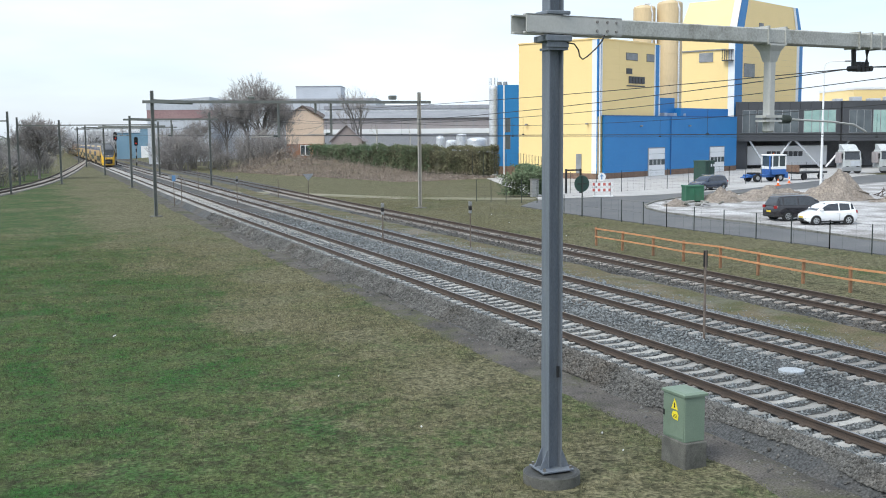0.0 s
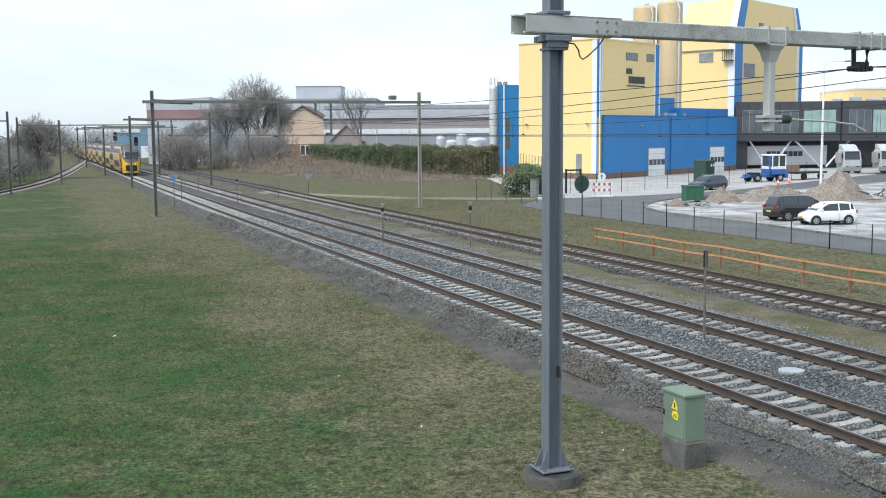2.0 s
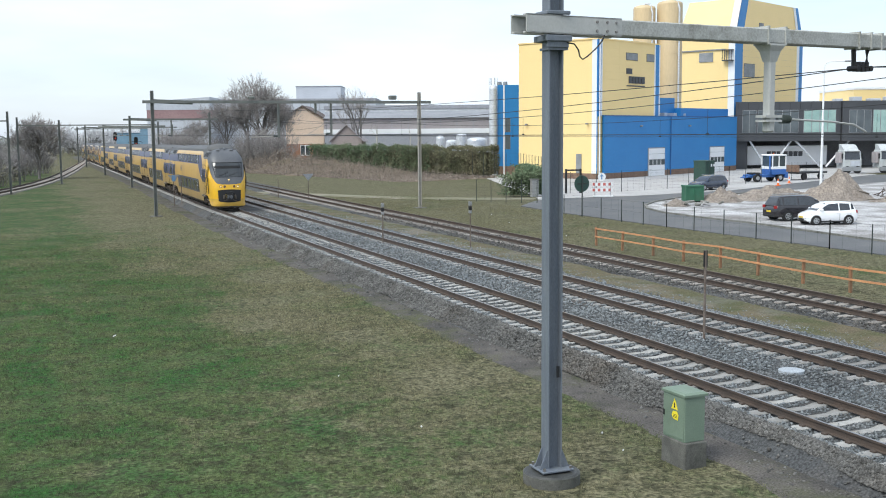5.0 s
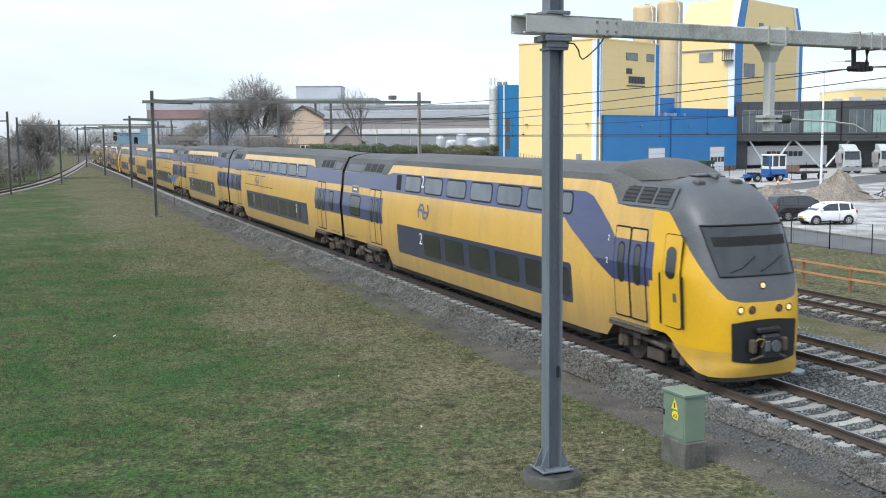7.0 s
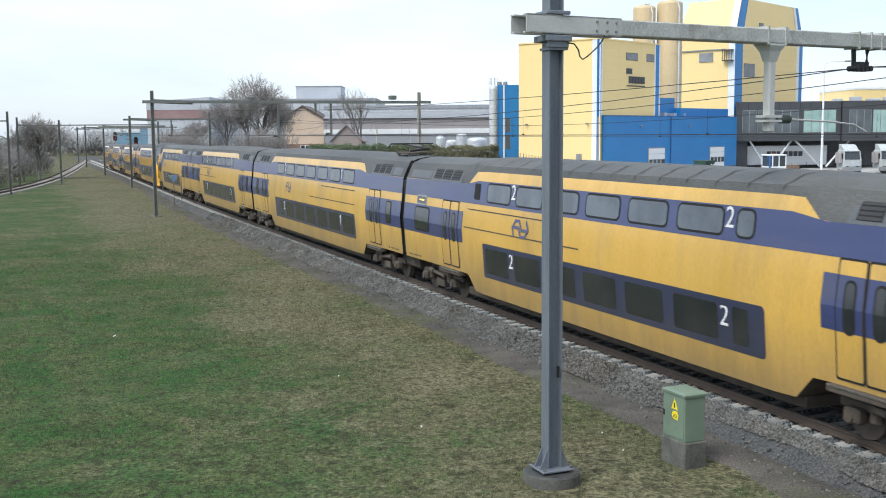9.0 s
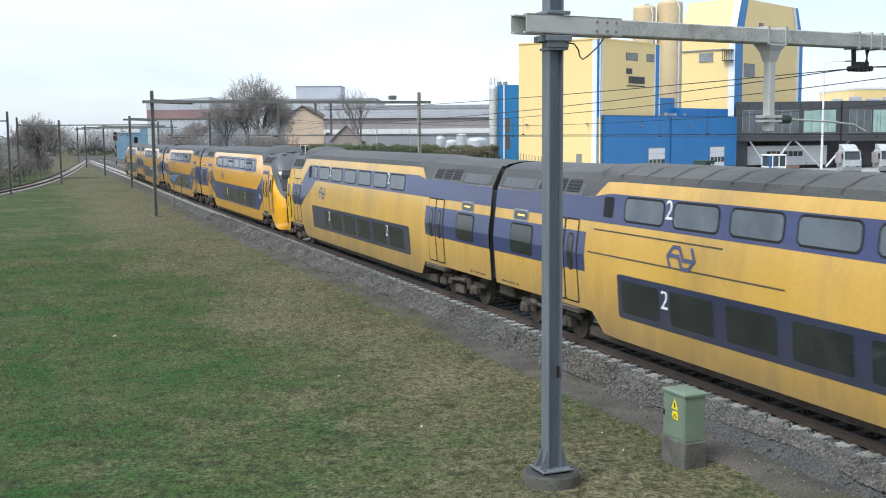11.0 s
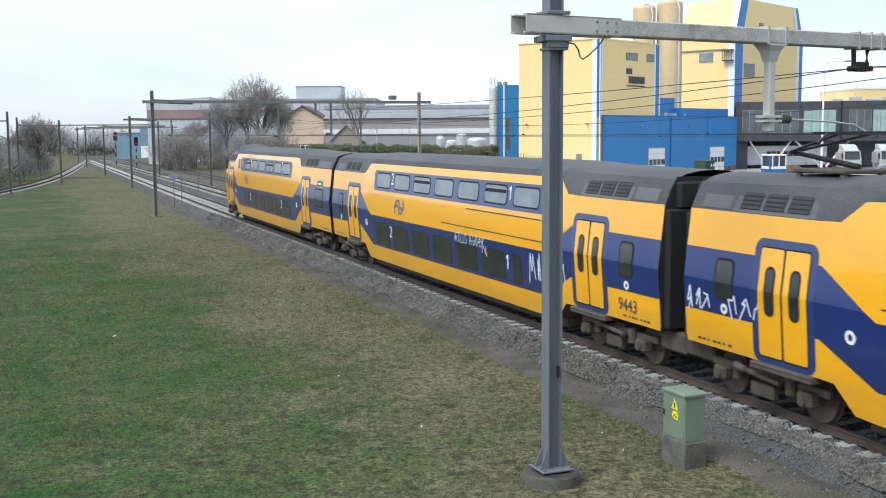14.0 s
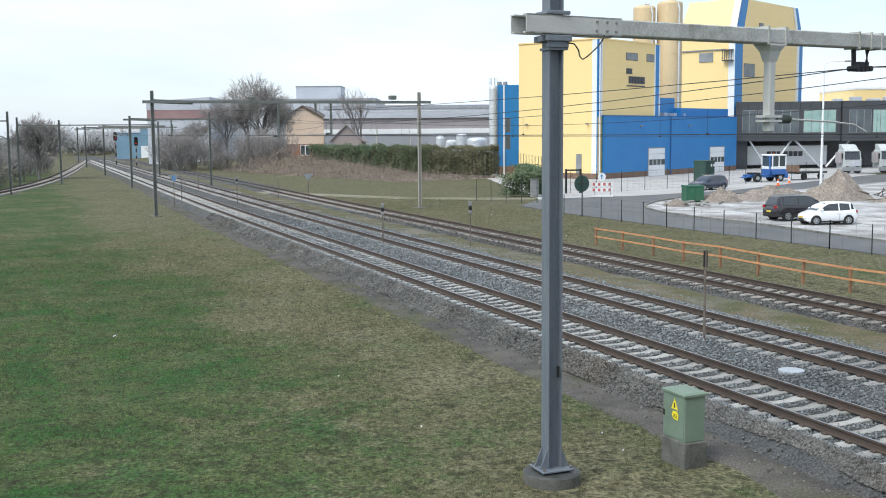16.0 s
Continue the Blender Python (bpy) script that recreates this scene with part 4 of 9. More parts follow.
def middle_car(livery, digit, label, front=0.0, back=0.0, scrawl=(), number="", mirror=False):
    car = thing("train_carriage", label, "train", group="carriages of the passing train")
    half = 13.0
    st = []
    for e, seq in ((-1, ((0, 1.0, 3.85, 4.60), (3.9, 1.0, 3.85, 4.64), (4.45, 0.98, 3.87, 4.67), (4.95, 0.50, 4.25, 4.69), (5.6, 0.47, 4.27, 4.70))), (1, ((5.6, 0.47, 4.27, 4.70), (4.95, 0.50, 4.25, 4.69), (4.45, 0.98, 3.87, 4.67), (3.9, 1.0, 3.85, 4.64), (0, 1.0, 3.85, 4.60)))):
        sh = front if e < 0 else back
        st += [(e * (half - d - (sh if d > 0 else 0)), zb, re, cr) for d, zb, re, cr in seq]
    lo, hi = -half + front, half - back
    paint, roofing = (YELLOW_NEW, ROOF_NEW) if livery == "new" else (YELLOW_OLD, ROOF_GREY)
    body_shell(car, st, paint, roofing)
    for side in (-1, 1):
        if livery == "new":
            band = [(-half, 1.73, 3.06), (lo + 4.1, 1.73, 3.06), (lo + 5.5, 1.05, 2.25), (hi - 5.5, 1.05, 2.25), (hi - 4.1, 1.73, 3.06), (half, 1.73, 3.06)]
            part("lower_band", strip(Shape(), band, 0.006, side), BLUE_NEW, car, "dark blue band round the lower windows")
            part("upper_band", skin(Shape(), rounded(-7.3, 7.3, 3.24, 4.03, 0.18), 0.008, side), BLUE_BAND, car, "blue band round the upper windows")
        else:
            part("upper_band", strip(Shape(), [(-half, 3.26, 3.84), (lo + 4.3, 3.26, 3.86), (lo + 5.2, 3.26, 3.98), (hi - 5.2, 3.26, 3.98), (hi - 4.3, 3.26, 3.86), (half, 3.26, 3.84)], 0.006, side), BLUE_OLD, car, "faded blue band along the upper deck")
            part("lower_band", skin(Shape(), rounded(lo + 5.75, hi - 5.75, 1.05, 2.10, 0.10), 0.006, side), BLUE_DUSTY, car, "dull blue panel round the lower windows")
            for e in (-1, 1):
                a, b = sorted((e * half, lo + 4.2 if e < 0 else hi - 4.2))
                part("door_band", skin(Shape(), [(a, 1.97), (b, 1.97), (b, 2.97), (a, 2.97)], 0.006, side), BLUE_OLD, car)
        for e in (-1, 1):
            gap_end(car, e, half, livery, side, (front if e < 0 else back) > 0.5, front if e < 0 else back)
        upper, step = (-6.0, 2.0) if mirror else (-7.2, 2.057)
        for i in range(6 if mirror else 7):
            y0 = upper + step * i + 0.24
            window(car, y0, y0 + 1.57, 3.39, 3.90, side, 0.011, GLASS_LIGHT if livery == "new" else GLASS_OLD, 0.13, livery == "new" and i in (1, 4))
            if mirror or i:
                window(car, y0, y0 + 1.57, 1.20, 1.96, side, 0.009, GLASS_DARK, 0.08, name="lower_window", frame_paint=GLASS_DARK if livery == "new" else BLUE_DUSTY)
        small = (-6.75, -6.25) if mirror else (-6.0, -5.5)
        if mirror:
            window(car, *small, 3.39, 3.90, side, 0.011, GLASS_OLD, 0.13)
            part("vent_window", skin(Shape(), rounded(6.35, 6.80, 3.40, 3.90, 0.06), 0.010, side), RUBBER, car, "small dark vent window")
        window(car, *small, 1.20, 1.96, side, 0.009, GLASS_DARK, 0.08, name="lower_window", frame_paint=GLASS_DARK if livery == "new" else BLUE_DUSTY)
        for yy, character in zip((-6.0, 4.0) if mirror else (-5.14, 5.14), digit):
            side_text(car, character, 0.62, yy, 3.72, side, WHITE_PAINT)
            side_text(car, character, 0.62, yy, 1.72, side, WHITE_PAINT)
        arrow_mark(car, (3.4 if mirror else 4.2) * -side, 2.74, side, BLUE_NEW if livery == "new" else BLUE_OLD)
        flip = -1 if number else 1
        for ya, yb, zz in ((2.0, 7.2, 3.06), (0.0, 7.4, 2.48)):
            a, b = sorted((flip * ya, flip * yb))
            part("gutter_line", skin(Shape(), [(a, zz), (b, zz), (b, zz + 0.035), (a, zz + 0.035)], 0.008, side), UNDER, car, "thin dark trim line")
        if livery == "new":
            for yy in (lo + 4.9, hi - 4.9):
                round_label(car, yy, side)
        if number:
            side_text(car, number, 0.42, side * (half - 1.35), 1.38, side, BLUE_NEW, off=0.012)
        if scrawl:
            scrawls(car, scrawl, side)
    part("bellows", Shape().box(-1.27, 1.27, half, half + 0.20, 1.05, 3.75, c=0.04).box(-1.0, 1.0, half, half + 0.2, 3.75, 4.36, c=0.05), RUBBER, car, "black corridor bellows")
    part("bellows", Shape().box(-1.27, 1.27, -half - 0.20, -half, 1.05, 3.75, c=0.04).box(-1.0, 1.0, -half - 0.2, -half, 3.75, 4.36, c=0.05), RUBBER, car)
    for e in (-1, 1):
        bogie(car, e * (half - 2.3 - 0.5 * (front if e < 0 else back)))
        part("underfloor_box", Shape().box(-1.0, 1.0, e * half - 0.5, e * half + 0.5, 0.55, 0.98, c=0.05) if e > 0 else Shape().box(-1.0, 1.0, e * half - 0.5, e * half + 0.5, 0.5, 0.98, c=0.05), UNDER, car)
    part("belly", Shape().box(-1.0, 1.0, -8.0, 8.0, 0.22, 0.50, c=0.05), UNDER, car, "dusty underfloor casing")
    for yc in ((-6.5, 2.0, 7.0) if livery == "new" else np.arange(-7.4, 7.5, 1.05)):
        part("roof_seam", Shape().loft([[(x, yc + d, z + 0.012) for x, z in ((-1.2, 4.40), (-0.93, 4.51), (-0.66, 4.63), (0, 4.705), (0.66, 4.63), (0.93, 4.51), (1.2, 4.40))] for d in (0.022, -0.022)], closed=False), RUBBER if livery == "new" else UNDER, car)
    return car


NOSE = ((0.30, 26.24), (0.50, 26.38), (1.00, 26.39), (1.50, 26.38), (1.90, 26.33), (2.20, 26.24), (2.45, 26.14), (3.40, 25.73), (3.80, 25.44), (4.02, 25.20), (4.26, 24.83), (4.38, 24.51), (4.44, 24.26))
NOSE_BASE = 24.05


def nose_width(z):
    return float(np.interp(z, (0.3, 0.6, 1.0, FOLD, 3.72, 4.02, 4.26, 4.38, 4.44), (1.26, 1.315, 1.345, 1.42, 1.285, 1.13, 0.99, 0.70, 0.36)))


def nose_point(a, z, off=0.0):
    """A point of the cab's blunt skin: a is the bearing round the nose (0 ahead, +-90 at the flanks); y counts from the inner end."""
    reach = float(np.interp(z, [p[0] for p in NOSE], [p[1] for p in NOSE])) - NOSE_BASE
    sa, ca = math.sin(radians(a)), math.cos(radians(a))
    k = (sa ** 4 + ca ** 4) ** -0.25
    return sa * k * (nose_width(z) + off), NOSE_BASE + ca * k * (reach + off), z


def mask_edge(a):
    """Height at which the yellow front meets the grey mask."""
    return float(np.interp(abs(a), (0, 21, 33, 39, 46.5, 54, 64.5, 68, 90), (1.86, 1.87, 1.94, 2.16, 2.58, 3.03, 3.58, 3.70, 3.72)))


def driving_car(livery, label):
    """The inner end is at y = +13.65, the nose points to -y."""
    car = thing("driving_carriage", label, "train", group="carriages of the passing train")
    inner = 13.65
    at = lambda d: inner - d
    dd = 22.52 if livery == "old" else 22.88
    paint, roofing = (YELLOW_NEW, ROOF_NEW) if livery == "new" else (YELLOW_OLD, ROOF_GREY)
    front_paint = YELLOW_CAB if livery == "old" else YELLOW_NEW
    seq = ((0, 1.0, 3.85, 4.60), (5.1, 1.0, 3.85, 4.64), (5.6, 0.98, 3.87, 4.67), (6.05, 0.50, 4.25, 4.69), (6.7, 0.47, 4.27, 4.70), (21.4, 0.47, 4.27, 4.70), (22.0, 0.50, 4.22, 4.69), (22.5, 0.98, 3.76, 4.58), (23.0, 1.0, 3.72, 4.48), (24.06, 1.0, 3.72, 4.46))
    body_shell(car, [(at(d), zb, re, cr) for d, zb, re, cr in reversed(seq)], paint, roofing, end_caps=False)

    def cab_skin(angles, low, high, steps=12, off=0.0):
        return Shape().loft([[(p[0], at(p[1]), p[2]) for p in (nose_point(a, low(a) + (high(a) - low(a)) * k / steps, off) for a in angles)] for k in range(steps + 1)], closed=False)

    # the lower edge sweeps up over the leading wheel, the lip flares out below
    lower = lambda a: float(np.interp(abs(a), (45, 52, 60, 67, 73, 76), (0.27, 0.33, 0.48, 0.70, 0.97, 1.0)))
    flare = lambda z: 0.11 * (1 - smoothstep(0.27, 0.62, z))
    full = list(np.arange(-90, 91, 3.0))
    part("cab_front", cab_skin(full, lambda a: max(0.82, lower(a)), mask_edge), front_paint, car, "blunt rounded yellow cab front", smooth=50)
    lip_rows = []
    for k in range(7):
        ring = [(a, lower(a) + (0.82 - lower(a)) * k / 6) for a in np.arange(-69, 70, 3.0)]
        lip_rows.append([(p[0], at(p[1]), p[2]) for p in (nose_point(a, z, flare(z) * (1 - smoothstep(52, 69, abs(a)))) for a, z in ring)])
    part("front_lip", Shape().loft(lip_rows, closed=False), LIP_YELLOW if livery == "old" else paint, car, "dusty yellow flared lower lip", smooth=50)
    part("cab_mask", cab_skin(full, mask_edge, lambda a: 4.44), MASK_GREY, car, "dark grey mask round the windscreen", smooth=50)
    span = lambda z, k: float(np.interp(z, (2.40, 3.44), (35.0, 43.0))) * k
    scr = [[(p[0], at(p[1]), p[2]) for p in (nose_point(span(z, k), z, 0.012) for k in np.linspace(-1, 1, 23))] for z in np.linspace(2.42, 3.44, 9)]
    ws = part("windscreen", Shape().loft(scr, closed=False), GLASS_DARK, car, "dark raked windscreen", smooth=50)
    for z in (2.405, 3.45):
        part("windscreen_seal", Shape().path([(p[0], at(p[1]), p[2]) for p in (nose_point(span(z, k), z, 0.015) for k in np.linspace(-1.02, 1.02, 23))], 0.026 if z > 3 else 0.014, 5), RUBBER, ws)
    for sg in (-1, 1):
        part("windscreen_seal", Shape().path([(p[0], at(p[1]), p[2]) for p in (nose_point(span(z, sg * 1.01), z, 0.015) for z in np.linspace(2.41, 3.45, 8))], 0.014, 5), RUBBER, ws)
    part("sun_blind", Shape().loft([[(p[0], at(p[1]), p[2]) for p in (nose_point(span(z, k), z, 0.016) for k in np.linspace(-0.90, 0.90, 21))] for z in (3.02, 3.13, 3.22)], closed=False), RUBBER, ws, "black sun blind behind the glass", smooth=50)
    for pts in (((2, 2.50), (12, 2.60), (26, 2.78)), ((-27, 2.50), (-16, 2.58), (-1, 2.80))):
        part("wiper", Shape().path([(p[0], at(p[1]), p[2]) for p in (nose_point(a, z, 0.035) for a, z in pts)], 0.014, 5), BLACK, ws)
    for a, z, m in ((0, 2.20, LAMP_ON), (25.5, 1.71, LAMP_ON), (14.8, 1.71, LAMP_OFF), (-25.5, 1.71, LAMP_ON), (-14.8, 1.71, LAMP_OFF)):
        p, q, q2 = nose_point(a, z, -0.06), nose_point(a, z, 0.02), nose_point(a, z, 0.026)
        h = part("headlight", Shape().tube((p[0], at(p[1]), z), (p[0], at(q[1]), z), 0.105, 0.10, 14), (YELLOW_OLD if livery == "old" else STEEL) if a else STEEL, car)
        part("bezel", Shape().tube((p[0], at(q[1]), z), (p[0], at(q[1]) - 0.004, z), 0.085, 0.085, 14), RUBBER, h)
        part("lens", Shape().tube((p[0], at(q2[1]), z), (p[0], at(q2[1]) - 0.01, z), 0.062, 0.055, 14), m, h)
    mo = part("coupler_opening", cab_skin(list(np.arange(-32, 33, 4.0)), lambda a: 0.54 + 0.00010 * a * a, lambda a: 1.50 - 0.00006 * a * a, 6, 0.022), BLACK, car, "black coupler opening", smooth=50)
    cp = part("coupler", Shape().box(-0.24, 0.24, at(26.62), at(26.36), 0.66, 1.20, c=0.05).box(-0.30, 0.30, at(26.54), at(26.38), 1.20, 1.34, c=0.04), BLACK, mo, "greasy automatic coupler")
    part("coupler_face", Shape().tube((0.08, at(26.66), 0.95), (0.08, at(26.61), 0.95), 0.12, 0.13, 12).box(-0.20, -0.06, at(26.65), at(26.61), 0.84, 1.08, c=0.02), MASK_GREY, mo)
    for sg in (-1, 1):
        part("coupler_arm", Shape().tube((sg * 0.20, at(26.58), 0.75), (sg * 0.46, at(26.48), 0.66), 0.035, 0.03, 6).box(sg * 0.40 - 0.07, sg * 0.40 + 0.07, at(26.56), at(26.41), 0.80, 1.10, c=0.03), UNDER, mo)
    part("brake_hose", Shape().path([(-0.40, at(26.51), 1.02), (-0.33, at(26.58), 1.12), (-0.20, at(26.62), 1.11), (-0.28, at(26.61), 0.95)], 0.016, 6), HOSE_YELLOW, mo, "grimy yellow hose")
    part("obstacle_skirt", cab_skin(list(np.arange(-55, 56, 5.0)), lambda a: 0.17 + 0.0001 * a * a * (abs(a) > 45), lambda a: max(0.30, lower(a) + 0.01), 2, 0.04), UNDER, car)
    for sg in (-1, 1):
        part("roof_aerial", Shape().box(sg * 0.50 - 0.13, sg * 0.50 + 0.13, at(24.72), at(24.50), 4.24, 4.38, c=0.04), ROOF_NEW, car)
    part("roof_horn", Shape().tube((0.0, at(24.6), 4.42), (0.0, at(24.25), 4.52), 0.05, 0.04, 8).box(-0.3, 0.3, at(24.3), at(23.9), 4.44, 4.50, c=0.02), MASK_GREY, car)
    part("roof_fairing", Shape().loft([[(x * w, at(d), 4.40 + h * f) for x, f in ((-1, -0.2), (-0.97, 0.35), (-0.86, 0.70), (-0.6, 0.95), (0, 1.06), (0.6, 0.95), (0.86, 0.70), (0.97, 0.35), (1, -0.2))] for d, w, h in ((21.2, 0.80, 0.26), (21.8, 0.94, 0.38), (22.5, 0.97, 0.42), (23.0, 0.95, 0.38), (23.5, 0.86, 0.24), (24.0, 0.66, 0.04))], closed=False), roofing, car, "rounded roof fairing", smooth=50)
    for side in (-1, 1):
        gap_end(car, 1, inner, livery, side, True, 1.25)
        door(car, at(dd), at(dd + 1.40), side, livery)
        # cab door with its window and hand rails
        near = lambda z: nose_width(z) * 0.996
        cd = part("cab_door", skin(Shape(), rounded(at(25.28), at(24.60), 1.16, 3.24, 0.10), 0.004, side, near), RUBBER, car)
        part("leaf", skin(Shape(), rounded(at(25.26), at(24.62), 1.18, 3.22, 0.10), 0.010, side, near), front_paint, cd)
        part("lock_plate", skin(Shape(), rounded(at(25.12), at(24.98), 1.75, 1.95, 0.03), 0.014, side, near), STEEL, cd)
        wpts = rounded(at(25.10), at(24.72), 2.26, 2.96, 0.16)
        sh = Shape()
        skin(sh, wpts, 0.018, side)
        part("cab_side_window", sh, GLASS_DARK, cd)
        for d in (24.50, 25.36):
            part("hand_rail", Shape().tube((side * 1.375, at(d), 1.20), (side * 1.43, at(d), 2.35), 0.022, 0.022, 6), RUBBER if livery == "old" else STEEL, cd)
        grille(car, at(24.55), at(22.55), side, 3, 3.84, 4.20, cab_flank)
        if livery == "new":
            band = [(at(0), 1.73, 3.06), (at(5.35), 1.73, 3.06), (at(6.75), 1.05, 2.25), (at(21.3), 1.05, 2.25), (at(22.7), 1.75, 3.06), (at(24.45), 1.75, 3.06)]
            part("lower_band", strip(Shape(), list(reversed(band)), 0.006, side), BLUE_NEW, car, "dark blue band round the lower windows")
            part("upper_band", skin(Shape(), rounded(at(20.65), at(7.35), 3.24, 4.05, 0.2), 0.008, side), BLUE_BAND, car, "blue band round the upper windows")
            d0 = 6.7 if side < 0 else 20.95
            vent = part("vent_window", skin(Shape(), rounded(at(d0 + 0.5), at(d0), 3.36, 3.92, 0.08), 0.010, side), RUBBER, car)
            part("vent_blind", skin(Shape(), rounded(at(d0 + 0.44), at(d0 + 0.06), 3.42, 3.86, 0.06), 0.014, side), AMBER, vent)
            part("service_panel", skin(Shape(), rounded(at(19.6), at(18.85), 1.36, 1.92, 0.03), 0.010, side), BLUE_DUSTY, car, "slightly darker square service panel")
            for d in (6.15, 22.0):
                round_label(car, at(d), side)
        else:
            ub = [(at(19.9), 3.26, 3.98), (at(6.3), 3.26, 3.98), (at(5.5), 3.26, 3.86), (at(0), 3.26, 3.84)]
            part("upper_band", strip(Shape(), ub, 0.006, side), BLUE_OLD, car, "faded blue band along the upper deck")
            d0 = 6.75 if side < 0 else 20.70
            part("vent_window", skin(Shape(), rounded(at(d0 + 0.5), at(d0), 3.36, 3.92, 0.06), 0.010, side), RUBBER, car, "small dark vent window")
            for zz in (2.92, 2.38):
                side_text(car, "2", 0.20, at(22.25), zz, side, WHITE_PAINT)
            sw = Shape()
            strip(sw, [(at(22.45), 1.97, 3.02), (at(22.2), 2.08, 3.25), (at(21.75), 2.30, 3.58), (at(21.3), 2.52, 3.88), (at(20.9), 2.72, 3.98), (at(20.35), 2.98, 3.98), (at(19.9), 3.26, 3.98)], 0.006, side)
            part("sweeping_band", sw, BLUE_OLD, car, "blue stripe sweeping down to the door")
            part("door_band", skin(Shape(), rounded(at(24.20), at(22.45), 1.97, 2.99, 0.03), 0.006, side), BLUE_OLD, car)
            part("door_band", skin(Shape(), [(at(5.35), 1.97), (at(0), 1.97), (at(0), 2.97), (at(5.35), 2.97)], 0.006, side), BLUE_OLD, car)
            part("lower_band", skin(Shape(), rounded(at(20.4), at(7.0), 1.05, 2.10, 0.10), 0.006, side), BLUE_DUSTY, car, "dull blue panel round the lower windows")
        for i in range(6):
            d = 7.70 + 2.0 * i
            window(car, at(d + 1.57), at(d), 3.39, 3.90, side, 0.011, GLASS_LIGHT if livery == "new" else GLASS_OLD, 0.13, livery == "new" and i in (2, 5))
            if i != (0 if side < 0 else 5):
                window(car, at(d + 1.57), at(d), 1.20, 1.96, side, 0.009, GLASS_DARK, 0.08, name="lower_window", frame_paint=GLASS_DARK if livery == "new" else BLUE_DUSTY)
        window(car, at(20.25), at(19.68), 3.39, 3.90, side, 0.011, GLASS_LIGHT if livery == "new" else GLASS_OLD, 0.13)
        end = 20.25 if side < 0 else 18.30
        window(car, at(end), at(end - 0.57), 1.20, 1.96, side, 0.009, GLASS_DARK, 0.08, name="lower_window", frame_paint=GLASS_DARK if livery == "new" else BLUE_DUSTY)
        for d in (9.48, 17.48) if side > 0 else ((9.48, 19.48) if livery == "old" else (11.48, 17.48)):
            side_text(car, "2", 0.62, at(d), 3.74, side, WHITE_PAINT)
            side_text(car, "2", 0.62, at(d), 1.74, side, WHITE_PAINT)
        arrow_mark(car, at(9.75) if side < 0 else at(18.6), 2.74, side, BLUE_NEW if livery == "new" else BLUE_OLD)
    part("bellows", Shape().box(-1.27, 1.27, inner, inner + 0.20, 1.05, 3.75, c=0.04).box(-1.0, 1.0, inner, inner + 0.2, 3.75, 4.36, c=0.05), RUBBER, car, "black corridor bellows")
    bogie(car, at(2.9))
    bogie(car, at(23.95))
    part("belly", Shape().box(-1.0, 1.0, at(21.2), at(5.3), 0.22, 0.50, c=0.05), UNDER, car, "dusty underfloor casing")
    return car


def pantograph(car, y, up):
    """A single-arm collector on the roof; up is the height of its head above the roof."""
    pg = part("pantograph", Shape().box(-0.55, 0.55, y - 0.7, y + 0.7, 4.66, 4.74, c=0.02), UNDER, car, "folded dark roof collector" if up < 0.4 else "raised dark roof collector")
    for dy in (-0.6, 0.6):
        for dx in (-0.45, 0.45):
            part("insulator", Shape().tube((dx, y + dy, 4.58), (dx, y + dy, 4.76), 0.07, 0.05, 8), INSULATOR, pg)
    knee = (0, y + 1.35, 4.78 + up * 0.42)
    part("lower_arm", Shape().tube((0, y - 0.5, 4.78), knee, 0.06, 0.045, 8), BLACK, pg)
    part("upper_arm", Shape().tube((-0.05, knee[1], knee[2]), (-0.4, y - 0.35, 4.78 + up), 0.03, 0.03, 6).tube((0.05, knee[1], knee[2]), (0.4, y - 0.35, 4.78 + up), 0.03, 0.03, 6), BLACK, pg)
    part("collector_head", Shape().beam((-0.8, y - 0.55, 4.80 + up), (0.8, y - 0.55, 4.80 + up), 0.06, 0.05).beam((-0.8, y - 0.15, 4.80 + up), (0.8, y - 0.15, 4.80 + up), 0.06, 0.05).tube((-0.8, y - 0.55, 4.8 + up), (-1.0, y - 0.5, 4.62 + up), 0.025).tube((0.8, y - 0.55, 4.8 + up), (1.0, y - 0.5, 4.62 + up), 0.025), BLACK, pg)


MID_SCRAWL = ((12.05, 12.95, 1.74, 2.25), (10.4, 11.5, 1.74, 2.25))
MARKED_SCRAWL = ((-8.7, -6.6, 1.38, 2.2),)
PANTO_Y = 10.0
OLD_LEAD = driving_car("old", "weathered yellow and blue double-deck driving carriage with a grey mask")
NEW_LEAD = driving_car("new", "bright yellow and dark blue double-deck driving carriage, freshly painted")
OLD_MID = middle_car("old", "22", "weathered yellow and blue double-deck second-class carriage", 0.0, 1.25, mirror=True)
OLD_FIRST = middle_car("old", "21", "weathered yellow and blue double-deck first-class carriage")
NEW_MID = middle_car("new", "21", "bright yellow double-deck carriage with dark blue window bands", 0.0, 0.0, scrawl=MID_SCRAWL)
NEW_MARKED = middle_car("new", "12", "bright yellow double-deck carriage with blue bands and sprayed scrawls", scrawl=MARKED_SCRAWL, number="9443")
sprayed_word(NEW_MARKED, "ATLiS.AGOeR", -1.22, 1.97, 0.315, -1)
OLD_FIRST_BACK = copy_thing(OLD_FIRST, pose(0, 0, 0))
pantograph(OLD_FIRST_BACK, 10.9, 0.25)
pantograph(NEW_MID, PANTO_Y, 0.62)
PARK = pose(0, 0, 0)
